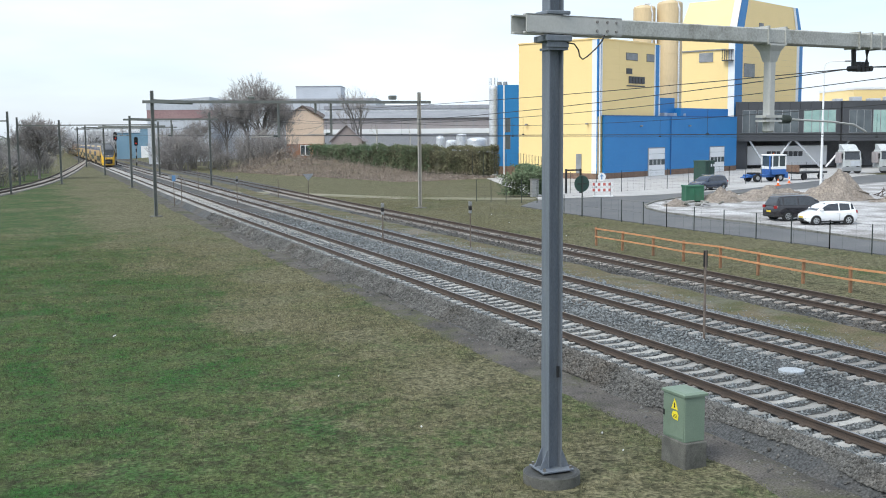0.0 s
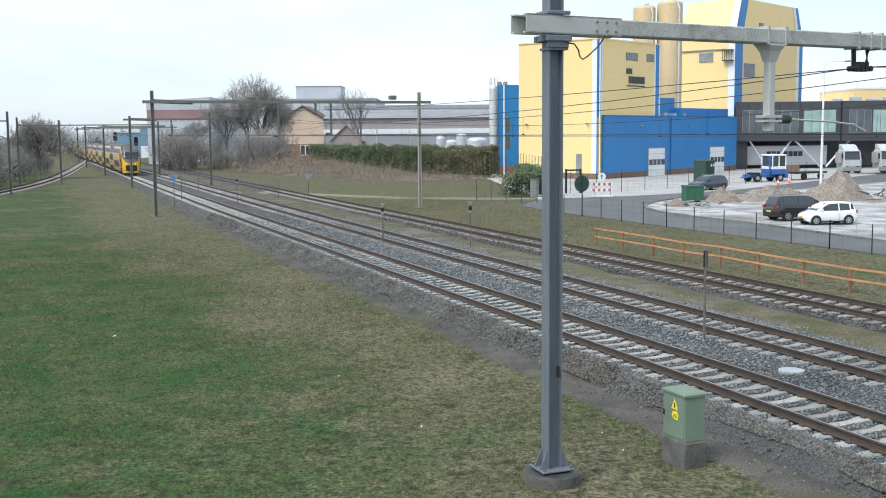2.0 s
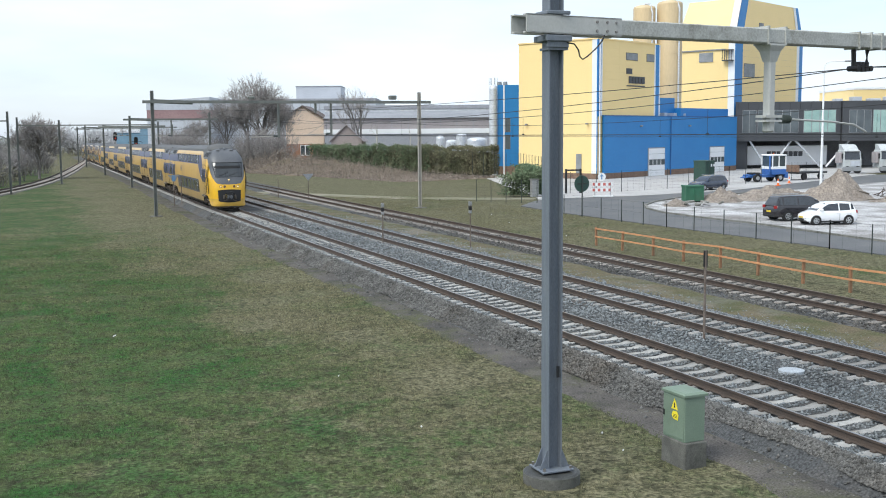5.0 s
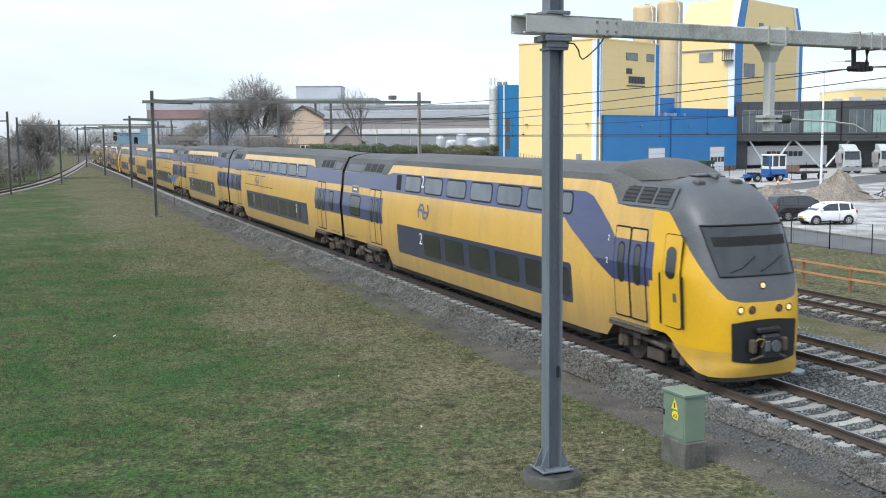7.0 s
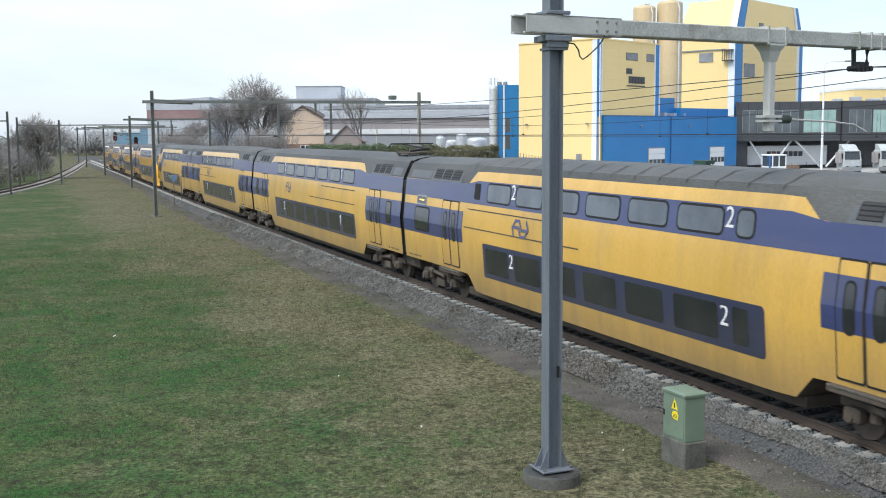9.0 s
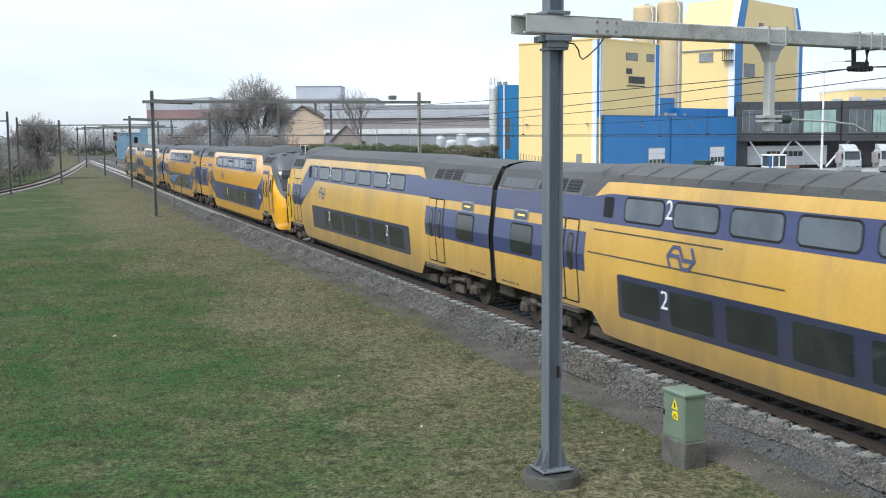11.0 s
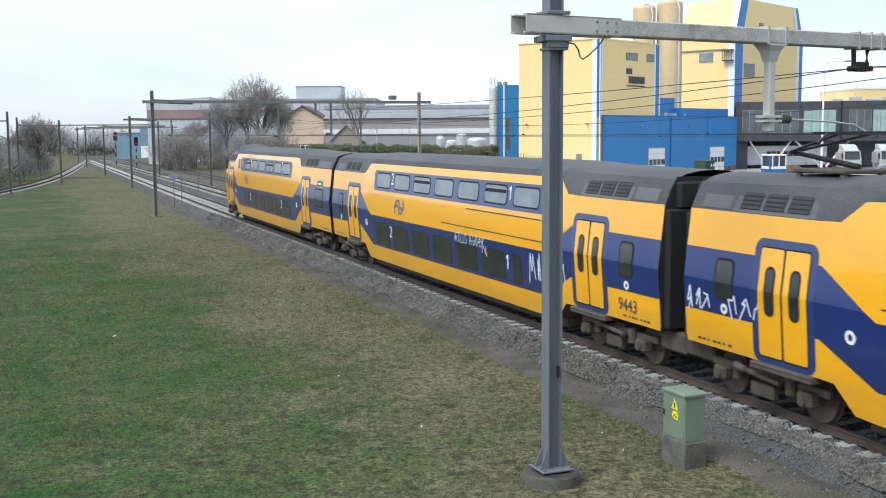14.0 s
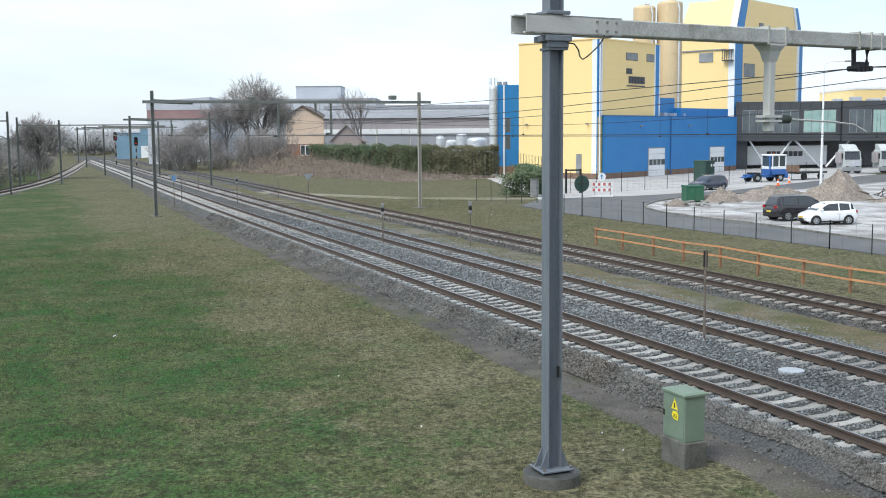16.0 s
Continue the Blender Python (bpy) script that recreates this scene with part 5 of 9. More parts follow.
# the cars from the front of the train: object, offset of its centre behind the first car gap, turned round or not
TRAIN = [
    (OLD_LEAD, -13.82, 0),
    (OLD_FIRST, 13.15, 0),
    (OLD_MID, 39.53, 0),
    (OLD_FIRST_BACK, 65.88, 180),
    (copy_thing(OLD_MID, PARK), 92.18, 0),
    (copy_thing(OLD_LEAD, PARK), 119.17, 180),
    (NEW_LEAD, 145.88, 0),
    (NEW_MID, 173.15, 0),
    (NEW_MARKED, 200.15, 0),
    (copy_thing(NEW_LEAD, PARK), 227.2, 180),
]
SPEED, GAP_AT_7 = 30.25, 44.75


def motions():
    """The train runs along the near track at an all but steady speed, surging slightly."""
    for car, behind, turn in TRAIN:
        rows = []
        for k in range(65):
            t = 0.25 * k
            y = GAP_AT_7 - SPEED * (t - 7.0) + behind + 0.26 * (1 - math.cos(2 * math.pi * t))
            xa, xb = bend(y - 9.5), bend(y + 9.5)
            yaw = -math.degrees(math.atan2(xb - xa, 19.0))
            za, zb = -drop(y - 9.5), -drop(y + 9.5)
            pitch = math.degrees(math.atan2(zb - za, 19.0))
            rows.append((t, pose(0, 0, 0, 0, 0, yaw) @ pose(0, 0, 0, pitch) @ pose(0, 0, 0, 0, 0, turn)))
            rows[-1][1].translation = ((xa + xb) / 2, y, (za + zb) / 2)
        walk(car, rows)


# ---- overhead line ----
def h_column(s, x, y, z0, z1, w, t=0.02):
    """An H-section post with its flanges facing x."""
    for sx in (-1, 1):
        s.box(x + sx * (w / 2 - t / 2) - t / 2, x + sx * (w / 2 - t / 2) + t / 2, y - w / 2, y + w / 2, z0, z1)
    return s.box(x - w / 2 + t, x + w / 2 - t, y - t / 2, y + t / 2, z0, z1)


def bolt(parent, x, y, z, r=0.025, h=0.05):
    part("bolt", Shape().tube((x, y, z), (x, y, z + h), r, r, 6), STEEL, parent)


def near_portal():
    pt = thing("catenary_portal", "grey steel catenary mast with a lichen-spotted portal beam over the tracks", "catenary mast", pose(-6.2, 16.15, -0.62))
    g = 0.62
    mast = part("mast", h_column(Shape(), 0, 0, g - 0.36, 9.6, 0.265), MAST_GREY, pt, "blue-grey painted H-section mast")
    part("foundation", Shape().tube((0, 0, -0.5), (0, 0, 0.20), 0.50, 0.50, 32), FOUNDATION, pt, "round weathered concrete foundation", smooth=40)
    part("foundation_cap", Shape().tube((0, 0, 0.20), (0, 0, 0.225), 0.49, 0.46, 32), DAMP, pt, "dark weathered foundation top")
    plate = part("base_plate", Shape().box(-0.30, 0.30, -0.27, 0.27, 0.255, 0.29, c=0.008), MAST_GREY, pt)
    for sx in (-1, 1):
        for sy in (-1, 1):
            bolt(plate, sx * 0.25, sy * 0.22, 0.29)
            part("gusset", Shape().prism([(0.1325, 0.29), (0.285, 0.29), (0.15, 0.60), (0.1325, 0.62)], -0.009, 0.009, Matrix.Translation((0, sy * 0.10, 0)) @ (pose(0, 0, 0, 90, 0, 0) if sx > 0 else pose(0, 0, 0, 90, 0, 180))), MAST_GREY, mast)
    # portal beam, square to the mast but slightly askew to the tracks
    bm = part("beam_end", Shape().box(-0.66, 1.32, -0.19, -0.165, 7.72, 8.03).box(-0.66, 1.32, -0.19, -0.08, 8.005, 8.03).box(-0.66, 1.32, -0.19, -0.08, 7.72, 7.745), BEAM_CLEAN, pt, "clean grey channel at the end of the beam")
    bm.matrix_basis = pose(0, 0, 0, 0, 0, 8.05)
    bk = part("beam_end", Shape().box(-0.72, 1.32, 0.165, 0.19, 7.72, 8.03).box(-0.72, 1.32, 0.08, 0.19, 8.005, 8.03).box(-0.72, 1.32, 0.08, 0.19, 7.72, 7.745), BEAM_CLEAN, pt)
    bk.matrix_basis = pose(0, 0, 0, 0, 0, 8.05)
    for bx in (0.78, 1.0, 1.2):
        for bz in (7.8, 7.95):
            b = part("bolt", Shape().tube((bx, -0.215, bz), (bx, -0.19, bz), 0.024, 0.024, 6), STEEL, bm)
    main = part("beam", Shape().box(1.16, 19.6, -0.164, 0.164, 7.735, 8.015, c=0.02), BEAM_GREY, pt, "long box beam spotted with lichen and dirt")
    main.matrix_basis = pose(0, 0, 0, 0, 0, 8.05)
    part("far_mast", h_column(Shape(), 19.4, 2.75, 0.0, 8.6, 0.26), MAST_GREY, pt)
    for z0, z1, w in ((7.60, 7.70, 0.24), (8.04, 8.10, 0.22)):
        part("clamp", Shape().box(-w, w, -w, -0.14, z0, z1, c=0.01).box(-w, w, 0.14, w, z0, z1, c=0.01).box(-w, -0.14, -0.14, 0.14, z0, z1, c=0.01), MAST_GREY, mast, "bolted clamp plates round the mast")
    part("bracket_plate", Shape().box(-0.20, 0.20, -0.20, -0.15, 7.50, 7.62, c=0.008).box(-0.16, 0.2, -0.17, 0.17, 7.46, 7.50), MAST_GREY, mast)
    part("bond_cable", Shape().path([(0.16, -0.2, 7.58), (0.30, -0.2, 7.56), (0.38, -0.2, 7.46), (0.40, -0.2, 7.36), (0.46, -0.2, 7.31), (0.55, -0.2, 7.36), (0.72, -0.2, 7.50), (0.84, -0.18, 7.62), (0.90, -0.16, 7.72)], 0.012, 6), BLACK, mast, "looped black bonding cable")
    part("mast_tag", Shape().box(0.02, 0.07, -0.150, -0.132, 1.9, 2.1), BLACK, mast, "small dark plate")
    # hanging post with its registration arm
    drop = part("drop_post", Shape().box(5.02, 5.20, -0.09, 0.09, 6.06, 7.735, c=0.03), BEAM_CLEAN, pt, "pale hanging post")
    drop.matrix_basis = pose(0, 0, 0, 0, 0, 8.05)
    part("flared_head", Shape().loft([[(5.11 + sx * w, sy * w, z) for sx, sy in ((-1, -1), (1, -1), (1, 1), (-1, 1))] for z, w in ((7.40, 0.091), (7.60, 0.14), (7.70, 0.20), (7.735, 0.20))]), BEAM_CLEAN, drop)
    part("beam_strap", Shape().box(4.86, 4.90, -0.19, 0.19, 7.71, 8.06).box(5.32, 5.36, -0.19, 0.19, 7.71, 8.06), BEAM_GREY, drop)
    part("arm_bracket", Shape().box(4.90, 5.34, -0.13, 0.13, 6.34, 6.39).box(4.90, 5.34, -0.13, 0.13, 6.26, 6.30), BEAM_CLEAN, drop)
    ins = part("insulator", Shape().tube((5.34, 0, 6.31), (5.46, 0, 6.31), 0.03), INSULATOR, drop)
    for k in range(5):
        part("shed", Shape().tube((5.44 + k * 0.055, 0, 6.31), (5.48 + k * 0.055, 0, 6.31), 0.085, 0.055, 12), INSULATOR, ins)
    part("registration_arm", Shape().path([(5.68, 0, 6.31), (6.9, 0, 6.26), (7.55, 0, 6.20), (7.95, 0, 6.05)], 0.022, 6), BEAM_CLEAN, drop)
    # hanging frame with the bundle of line insulators
    fr = part("hanger_frame", Shape().path([(7.48, 0, 7.735), (7.50, 0, 7.40), (7.88, 0, 7.40), (7.90, 0, 7.735)], 0.052, 8), BLACK, pt, "black hanger frame with line clamps")
    fr.matrix_basis = pose(0, 0, 0, 0, 0, 8.05)
    for cx in (7.50, 7.63, 7.75, 7.88):
        part("line_clamp", Shape().tube((cx, -0.13, 7.33), (cx, 0.13, 7.33), 0.058, 0.058, 10).box(cx - 0.03, cx + 0.03, -0.05, 0.05, 7.33, 7.47, c=0.01), BLACK, fr)
    for bx in (7.42, 7.78, 8.1):
        part("beam_strap", Shape().box(bx, bx + 0.04, -0.19, 0.19, 7.71, 8.05), BEAM_GREY, main)


near_portal()


def far_portal(name, xl, xr, y, yr, zl, zr, beam_z, top_l, top_r, drops, pale, label, beam=True, arm=0.0, w=0.24):
    pt = thing(name, label, "catenary mast", group="portals along the line")
    for x, yy, z, tp, m in ((xl, y, zl, top_l, MAST_FAR), (xr, yr, zr, top_r, MAST_PALE if pale else MAST_FAR)):
        if x is None:
            continue
        z = lie(x, yy)
        part("mast", h_column(Shape(), x, yy, z - 0.3, tp, w), m, pt)
        part("foundation", Shape().box(x - 0.45, x + 0.45, yy - 0.4, yy + 0.4, z - 0.4, z + 0.07, c=0.03), FOUNDATION, pt, "low concrete footing")
    if beam and xl is not None and xr is not None:
        part("beam", Shape().beam((xl - 0.7, y, beam_z), (xr + 1.0, yr, beam_z), 0.22, 0.22), MAST_FAR, pt)
        part("brace", Shape().beam((xl, y, beam_z + 0.05), (xl + 3.0, y, beam_z - 0.05), 0.08, 0.3), MAST_FAR, pt)
    for x, zb in drops:
        d = part("drop_post", Shape().box(x - 0.08, x + 0.08, y - 0.08, y + 0.08, zb, beam_z - 0.1), MAST_FAR, pt)
        if zb < 6:
            part("arm", Shape().tube((x, y, zb + 0.15), (x - 2.2, y, zb + 0.05), 0.03).tube((x, y, zb + 1.3), (x - 1.9, y, zb + 0.1), 0.02), MAST_PALE, d)
            part("insulator", Shape().tube((x - 0.1, y, zb + 0.15), (x - 0.45, y, zb + 0.14), 0.07, 0.07), INSULATOR, d)
    return pt


p82 = far_portal("catenary_portal", -4.55, 16.45, 83.0, 82.0, -0.58, -0.6, 7.92, 8.75, 8.72, ((5.05, 5.15), (8.04, 7.1), (9.3, 5.3)), True, "steel catenary portal spanning three tracks, one mast pale")
part("roof_lamp", Shape().box(13.9, 14.5, 81.9, 82.3, 8.12, 8.45, c=0.05), MAST_FAR, p82)
part("roof_lamp", Shape().box(2.6, 3.1, 82.4, 82.8, 8.12, 8.35, c=0.05), MAST_FAR, p82)
far_portal("catenary_portal", -1.65, 7.4, 127.5, 127.5, -0.1, -0.1, 7.2, 7.62, 8.0, ((3.0, 5.2),), False, "grey catenary portal over two running tracks")
far_portal("catenary_portal", -0.45, 6.85, 179.0, 169.5, -0.1, -0.1, 6.75, 7.1, 7.45, ((3.5, 5.2),), False, "distant grey catenary portal over the tracks")
far_portal("catenary_mast", -8.55, None, 144.6, 0, -0.1, 0, 6.9, 7.4, 0, (), False, "dark catenary mast beside the branch track", beam=False)
far_portal("catenary_mast", -14.6, None, 120.0, 0, -0.15, 0, 7.0, 7.97, 0, (), False, "dark catenary mast beside the branch track", beam=False)
far_portal("catenary_mast", -13.5, None, 144.0, 0, -0.1, 0, 7.0, 7.75, 0, (), False, "dark catenary mast beside the branch track", beam=False)
for x, y, z, ln, br in ((-14.6, 120.0, 7.0, -3.5, 1), (-8.55, 144.6, 6.75, 12.0, 0), (-13.5, 144.0, 6.7, 5.0, 0)):
    a = thing("mast_arm", "thin steel cross arm between catenary masts", "catenary mast", group="mast arms")
    part("arm", Shape().beam((x, y, z), (x + ln, y, z), 0.12, 0.14), MAST_FAR, a)
    if br:
        part("stay", Shape().tube((x, y, z - 1.9), (x + ln, y, z - 0.3), 0.05), MAST_FAR, a)
for k, (y, w) in enumerate(((238, 14), (290, 18))):
    far_portal("catenary_portal", bend(y) - 4.0, bend(y) + w, y, y, -0.1, -0.1, 7.0, 7.6, 7.6, ((bend(y) + 3.5, 5.2),), False, "faint distant catenary portal over the tracks", w=0.3)


def wire(points, sag, r=0.011, label="dark sagging overhead messenger wire", droppers=None):
    """Wires that hang between supports."""
    w = thing("overhead_wire", label, "overhead wire", group="overhead wires")
    pts = []
    for a, b in zip(points, points[1:]):
        a, b = Vector(a), Vector(b)
        n = 14
        for i in range(n + (b is points[-1])):
            t = i / n
            p = a.lerp(b, t)
            p.z -= sag * 4 * t * (1 - t)
            pts.append(p)
    pts.append(Vector(points[-1]))
    part("strand", Shape().path(pts, r, 5), WIRE, w)
    return pts


ROW = (-48, 17.2, 82.5, 127.5, 176, 238, 290)
wire([(1.9, -48, 6.75), (1.45, 17.25, 6.74), (0.4, 82.5, 6.9), (0.6, 127.5, 6.7), (1.2, 176, 6.6), (2.0, 238, 6.5)], 0.85)
wire([(1.9, -48, 6.75), (1.55, 17.25, 6.74), (1.0, 82.5, 7.3), (1.2, 127.5, 7.0)], 0.35, label="dark feeder wire over the near track")
wire([(0.25 * (-1) ** i + bend(y), y, 5.40) for i, y in enumerate(ROW)], 0.03, label="contact wire over the near track")
wire([(4.07 + bend(y), y, 6.75) for y in ROW], 0.8, label="messenger wire over the second track")
wire([(4.07 + 0.2 * (-1) ** i + bend(y), y, 5.38) for i, y in enumerate(ROW)], 0.03, label="contact wire over the second track")
wire([(10.4 + bend(y), y, 6.6) for y in ROW[:4]], 0.8, label="messenger wire over the third track")
wire([(10.4 + 0.2 * (-1) ** i + bend(y), y, 5.25) for i, y in enumerate(ROW[:4])], 0.03, label="contact wire over the third track")
for y in (26, 38, 52, 66):
    for x, zt, zb in ((4.07, 6.1, 5.38), (10.4, 5.95, 5.25)):
        d = thing("dropper_wire", "thin dropper between messenger and contact wire", "overhead wire", group="droppers")
        part("strand", Shape().tube((x, y, zb), (x, y, zt), 0.006, 0.006, 5), WIRE, d)
        part("clip", Shape().box(x - 0.03, x + 0.03, y - 0.04, y + 0.04, zb - 0.04, zb + 0.02), BLACK, d)


# ---- lineside things ----
def cabinet():
    c = thing("trackside_cabinet", "sage green metal trackside cabinet with yellow warning stickers", "electrical cabinet", pose(-3.46, 16.14, -0.53, 0, 0, 2))
    part("plinth", Shape().box(-0.25, 0.25, -0.36, 0.36, -0.3, 0.40, c=0.02), FOUNDATION, c, "mossy concrete plinth")
    part("body", Shape().box(-0.235, 0.215, -0.325, 0.325, 0.40, 1.25, c=0.012), CABINET, c)
    part("lid", Shape().loft([[(sx * a, sy * b, z) for sx, sy in ((-1, -1), (1, -1), (1, 1), (-1, 1))] for z, a, b in ((1.24, 0.26, 0.355), (1.28, 0.26, 0.355), (1.31, 0.21, 0.30))], caps=True), CABINET, c, "overhanging lid")
    d = part("door", Shape().box(-0.247, -0.235, -0.305, 0.305, 0.45, 1.21, c=0.003), CABINET, c)
    part("lock", Shape().box(-0.262, -0.245, 0.26, 0.30, 0.80, 0.90, c=0.004), BLACK, d)
    tri = part("warning_sticker", Shape().prism([(-0.10, 0), (0.10, 0), (0, 0.20)], -0.002, 0.002, pose(-0.2505, -0.04, 0.97, 90, 0, -90)), SIGN_YELLOW, d, "yellow triangular warning sticker")
    part("bolt_symbol", Shape().prism([(-0.012, 0.03), (0.02, 0.03), (0.012, 0.13), (-0.014, 0.11)], -0.002, 0.002, pose(-0.2545, -0.04, 0.97, 90, 0, -90)), BLACK, tri)
    lab = part("label_sticker", Shape().prism([(-0.10, 0.02), (-0.06, -0.05), (0.08, -0.06), (0.10, 0.04), (0.05, 0.10), (-0.07, 0.09)], -0.002, 0.002, pose(-0.2505, -0.06, 0.84, 90, 0, -90)), SIGN_YELLOW, d, "torn yellow sticker")
    for k in range(3):
        part("text_bar", Shape().box(-0.2555, -0.2525, -0.12, 0.0, 0.82 + 0.025 * k, 0.828 + 0.025 * k), BLACK, lab)


cabinet()


def marker_post(x, y, z, top, style, label):
    p = thing("marker_post", label, "trackside sign", group="marker posts")
    part("post", Shape().tube((x, y, z - 0.2), (x, y, top), 0.035, 0.035, 8), POST_RUST, p)
    if style == "cap":
        part("white_cap", Shape().box(x - 0.09, x + 0.09, y - 0.04, y + 0.04, top - 0.24, top - 0.02, c=0.02), PALE_PLATE, p)
        part("dark_band", Shape().box(x - 0.09, x + 0.09, y - 0.045, y + 0.045, top - 0.45, top - 0.26, c=0.02), BLACK, p)
        part("white_band", Shape().box(x - 0.085, x + 0.085, y - 0.04, y + 0.04, top - 0.62, top - 0.47, c=0.02), PALE_PLATE, p)
    elif style == "board":
        part("board", Shape().box(x - 0.06, x + 0.06, y - 0.02, y + 0.02, top - 0.45, top, c=0.005), BLACK, p, "narrow black board seen edge-on")
    elif style in ("triangle", "grey_triangle"):
        m = SIGN_BLUE if style == "triangle" else PALE_PLATE
        part("triangle_board", Shape().prism([(0, 0), (0.5, 0.62), (-0.5, 0.62)], -0.015, 0.015, pose(x, y - 0.05, top - 0.62, 90, 0, 0)), PALE_PLATE if style == "triangle" else SIGN_GREY, p)
        if style == "triangle":
            part("inner_field", Shape().box(x - 0.14, x + 0.14, y - 0.08, y - 0.068, top - 0.55, top - 0.05), SIGN_BLUE, p)
    return p


POST_RUST = mat("rusty_steel_post", (0.10, 0.075, 0.06), (0.16, 0.13, 0.11), rough=0.8, scale=5, bump=0.1)
PALE_PLATE = mat("pale_enamel_plate", (0.28, 0.285, 0.28), (0.21, 0.215, 0.21), rough=0.6, scale=4, bump=0.03)
SIGN_BLUE = mat("faded_sign_blue", (0.10, 0.22, 0.42), (0.13, 0.26, 0.45), rough=0.5, bump=0)
SIGN_GREY = mat("grey_sign_back", (0.22, 0.24, 0.26), (0.28, 0.29, 0.31), rough=0.6, bump=0)
marker_post(3.10, 52.4, -0.25, 1.88, "cap", "rusty marker post with black and white bands between tracks")
marker_post(6.79, 49.5, -0.42, 2.02, "cap", "rusty marker post with banded cap on the weedy strip")
marker_post(3.03, 90.1, -0.25, 1.94, "cap", "marker post with black and white bands between tracks")
marker_post(2.71, 24.1, -0.25, 2.24, "board", "rusty post with a narrow black board on the ballast")
marker_post(-1.72, 93.4, -0.52, 2.05, "triangle", "post with a pale triangular board and blue field")
marker_post(-1.0, 94.0, -0.52, 1.92, "", "slim pale post beside the track")
marker_post(10.67, 95.6, -0.5, 1.78, "grey_triangle", "post with a grey downward triangular board")
marker_post(4.2, 117.2, lie(4.2, 117.2), 1.7, "", "slim rusty post between tracks")
marker_post(8.9, 100.0, -0.4, 1.3, "", "slim rusty post beside the third track")


def signal(x, y, z, top, red):
    s = thing("railway_signal", "black signal head showing red on a banded post", "railway signal", group="signals beside the line")
    for k in range(6):
        h = (top - 1.9 - z) / 6
        part("post_band", Shape().tube((x, y, z + k * h), (x, y, z + (k + 1) * h), 0.14, 0.14, 8), PALE_PLATE if k % 2 else BLACK, s)
    part("head", Shape().prism(rounded(-0.42, 0.42, 0, 2.0, 0.4), -0.15, 0.15, pose(x, y, top - 2.0, 90, 0, 0)), BLACK, s)
    for k, m in enumerate((LAMP_DIM, LAMP_DIM, TAIL_RED)):
        part("lens", Shape().tube((x, y - 0.16, top - 0.45 - 0.5 * k), (x, y - 0.22, top - 0.45 - 0.5 * k), 0.15, 0.15, 12), m, s)
        part("hood", Shape().box(x - 0.2, x + 0.2, y - 0.45, y - 0.15, top - 0.29 - 0.5 * k, top - 0.26 - 0.5 * k), BLACK, s)


LAMP_DIM = mat("unlit_signal_lens", (0.02, 0.03, 0.02), rough=0.2, bump=0)
signal(8.24, 255.8, lie(8.24, 255.8), 6.1, True)
signal(11.6, 245.0, lie(11.6, 245.0), 5.0, True)


def barrier():
    f = thing("orange_barrier", "faded orange two-rail barrier on stained wooden posts in the grass", "fence")
    ys = [49.75 - 2.67 * i for i in range(13)]
    rng = random.Random(4)
    tops = []
    for y in ys:
        x = 14.3 + rng.uniform(-0.08, 0.08)
        tops.append((x, y, 0.33 + rng.uniform(-0.04, 0.03)))
        part("post", Shape().box(-0.055, 0.055, -0.055, 0.055, -0.9, 1.0, c=0.012, m=pose(x, y, -0.62, rng.uniform(-2, 2), rng.uniform(-2, 2), 0)), POST_WOOD, f)
    for a, b in zip(tops, tops[1:]):
        for dz in (0.0, -0.42):
            part("rail", Shape().beam((a[0] - 0.075, a[1], a[2] + dz), (b[0] - 0.075, b[1], b[2] + dz), 0.035, 0.075), ORANGE, f)


barrier()


def post_fence(points, pitch, height, label, name="mesh_fence", mesh_rows=9, r=0.024):
    f = thing(name, label, "fence", group="fences of the yard")
    acc = 0.0
    for a, b in zip(points, points[1:]):
        a, b = Vector(a), Vector(b)
        n = max(1, round((b - a).length / pitch))
        for i in range(n + 1):
            p = a.lerp(b, i / n)
            z = lie(p.x, p.y)
            part("post", Shape().box(p.x - r, p.x + r, p.y - r, p.y + r, z - 0.3, z + height, c=0.006), FENCE_DARK, f)
        w = Shape()
        for k in range(mesh_rows):
            zz = 0.08 + (height - 0.12) * k / max(1, mesh_rows - 1)
            w.tube((a.x, a.y, lie(a.x, a.y) + zz), (b.x, b.y, lie(b.x, b.y) + zz), 0.0045, 0.0045, 4)
        m = round((b - a).length / 0.9)
        for k in range(m):
            p = a.lerp(b, k / m)
            w.tube((p.x, p.y, lie(p.x, p.y) + 0.05), (p.x, p.y, lie(p.x, p.y) + height), 0.003, 0.003, 4)
        part("wire_mesh", w, FENCE_DARK, f, kind="stuff")
    return f


post_fence([(23.3, 70.0), (23.55, 57.0), (24.0, 43.0), (24.4, 26.0)], 2.65, 1.5, "low dark post-and-wire fence between grass and road", mesh_rows=3)
post_fence([(36.1, 92.3), (42.1, 92.6), (59.2, 98.0), (78.0, 105.0)], 3.3, 2.15, "dark steel mesh fence round the factory yard", mesh_rows=7)
post_fence([(23.8, 87.2), (27.0, 81.6)], 1.6, 2.0, "dark mesh fence at the end of the hedge")
post_fence([(43.5, 133.0), (45.0, 122.0), (38.5, 103.0), (34.0, 94.0)], 2.6, 3.4, "tall dark mesh fence beside the yellow building", mesh_rows=8)


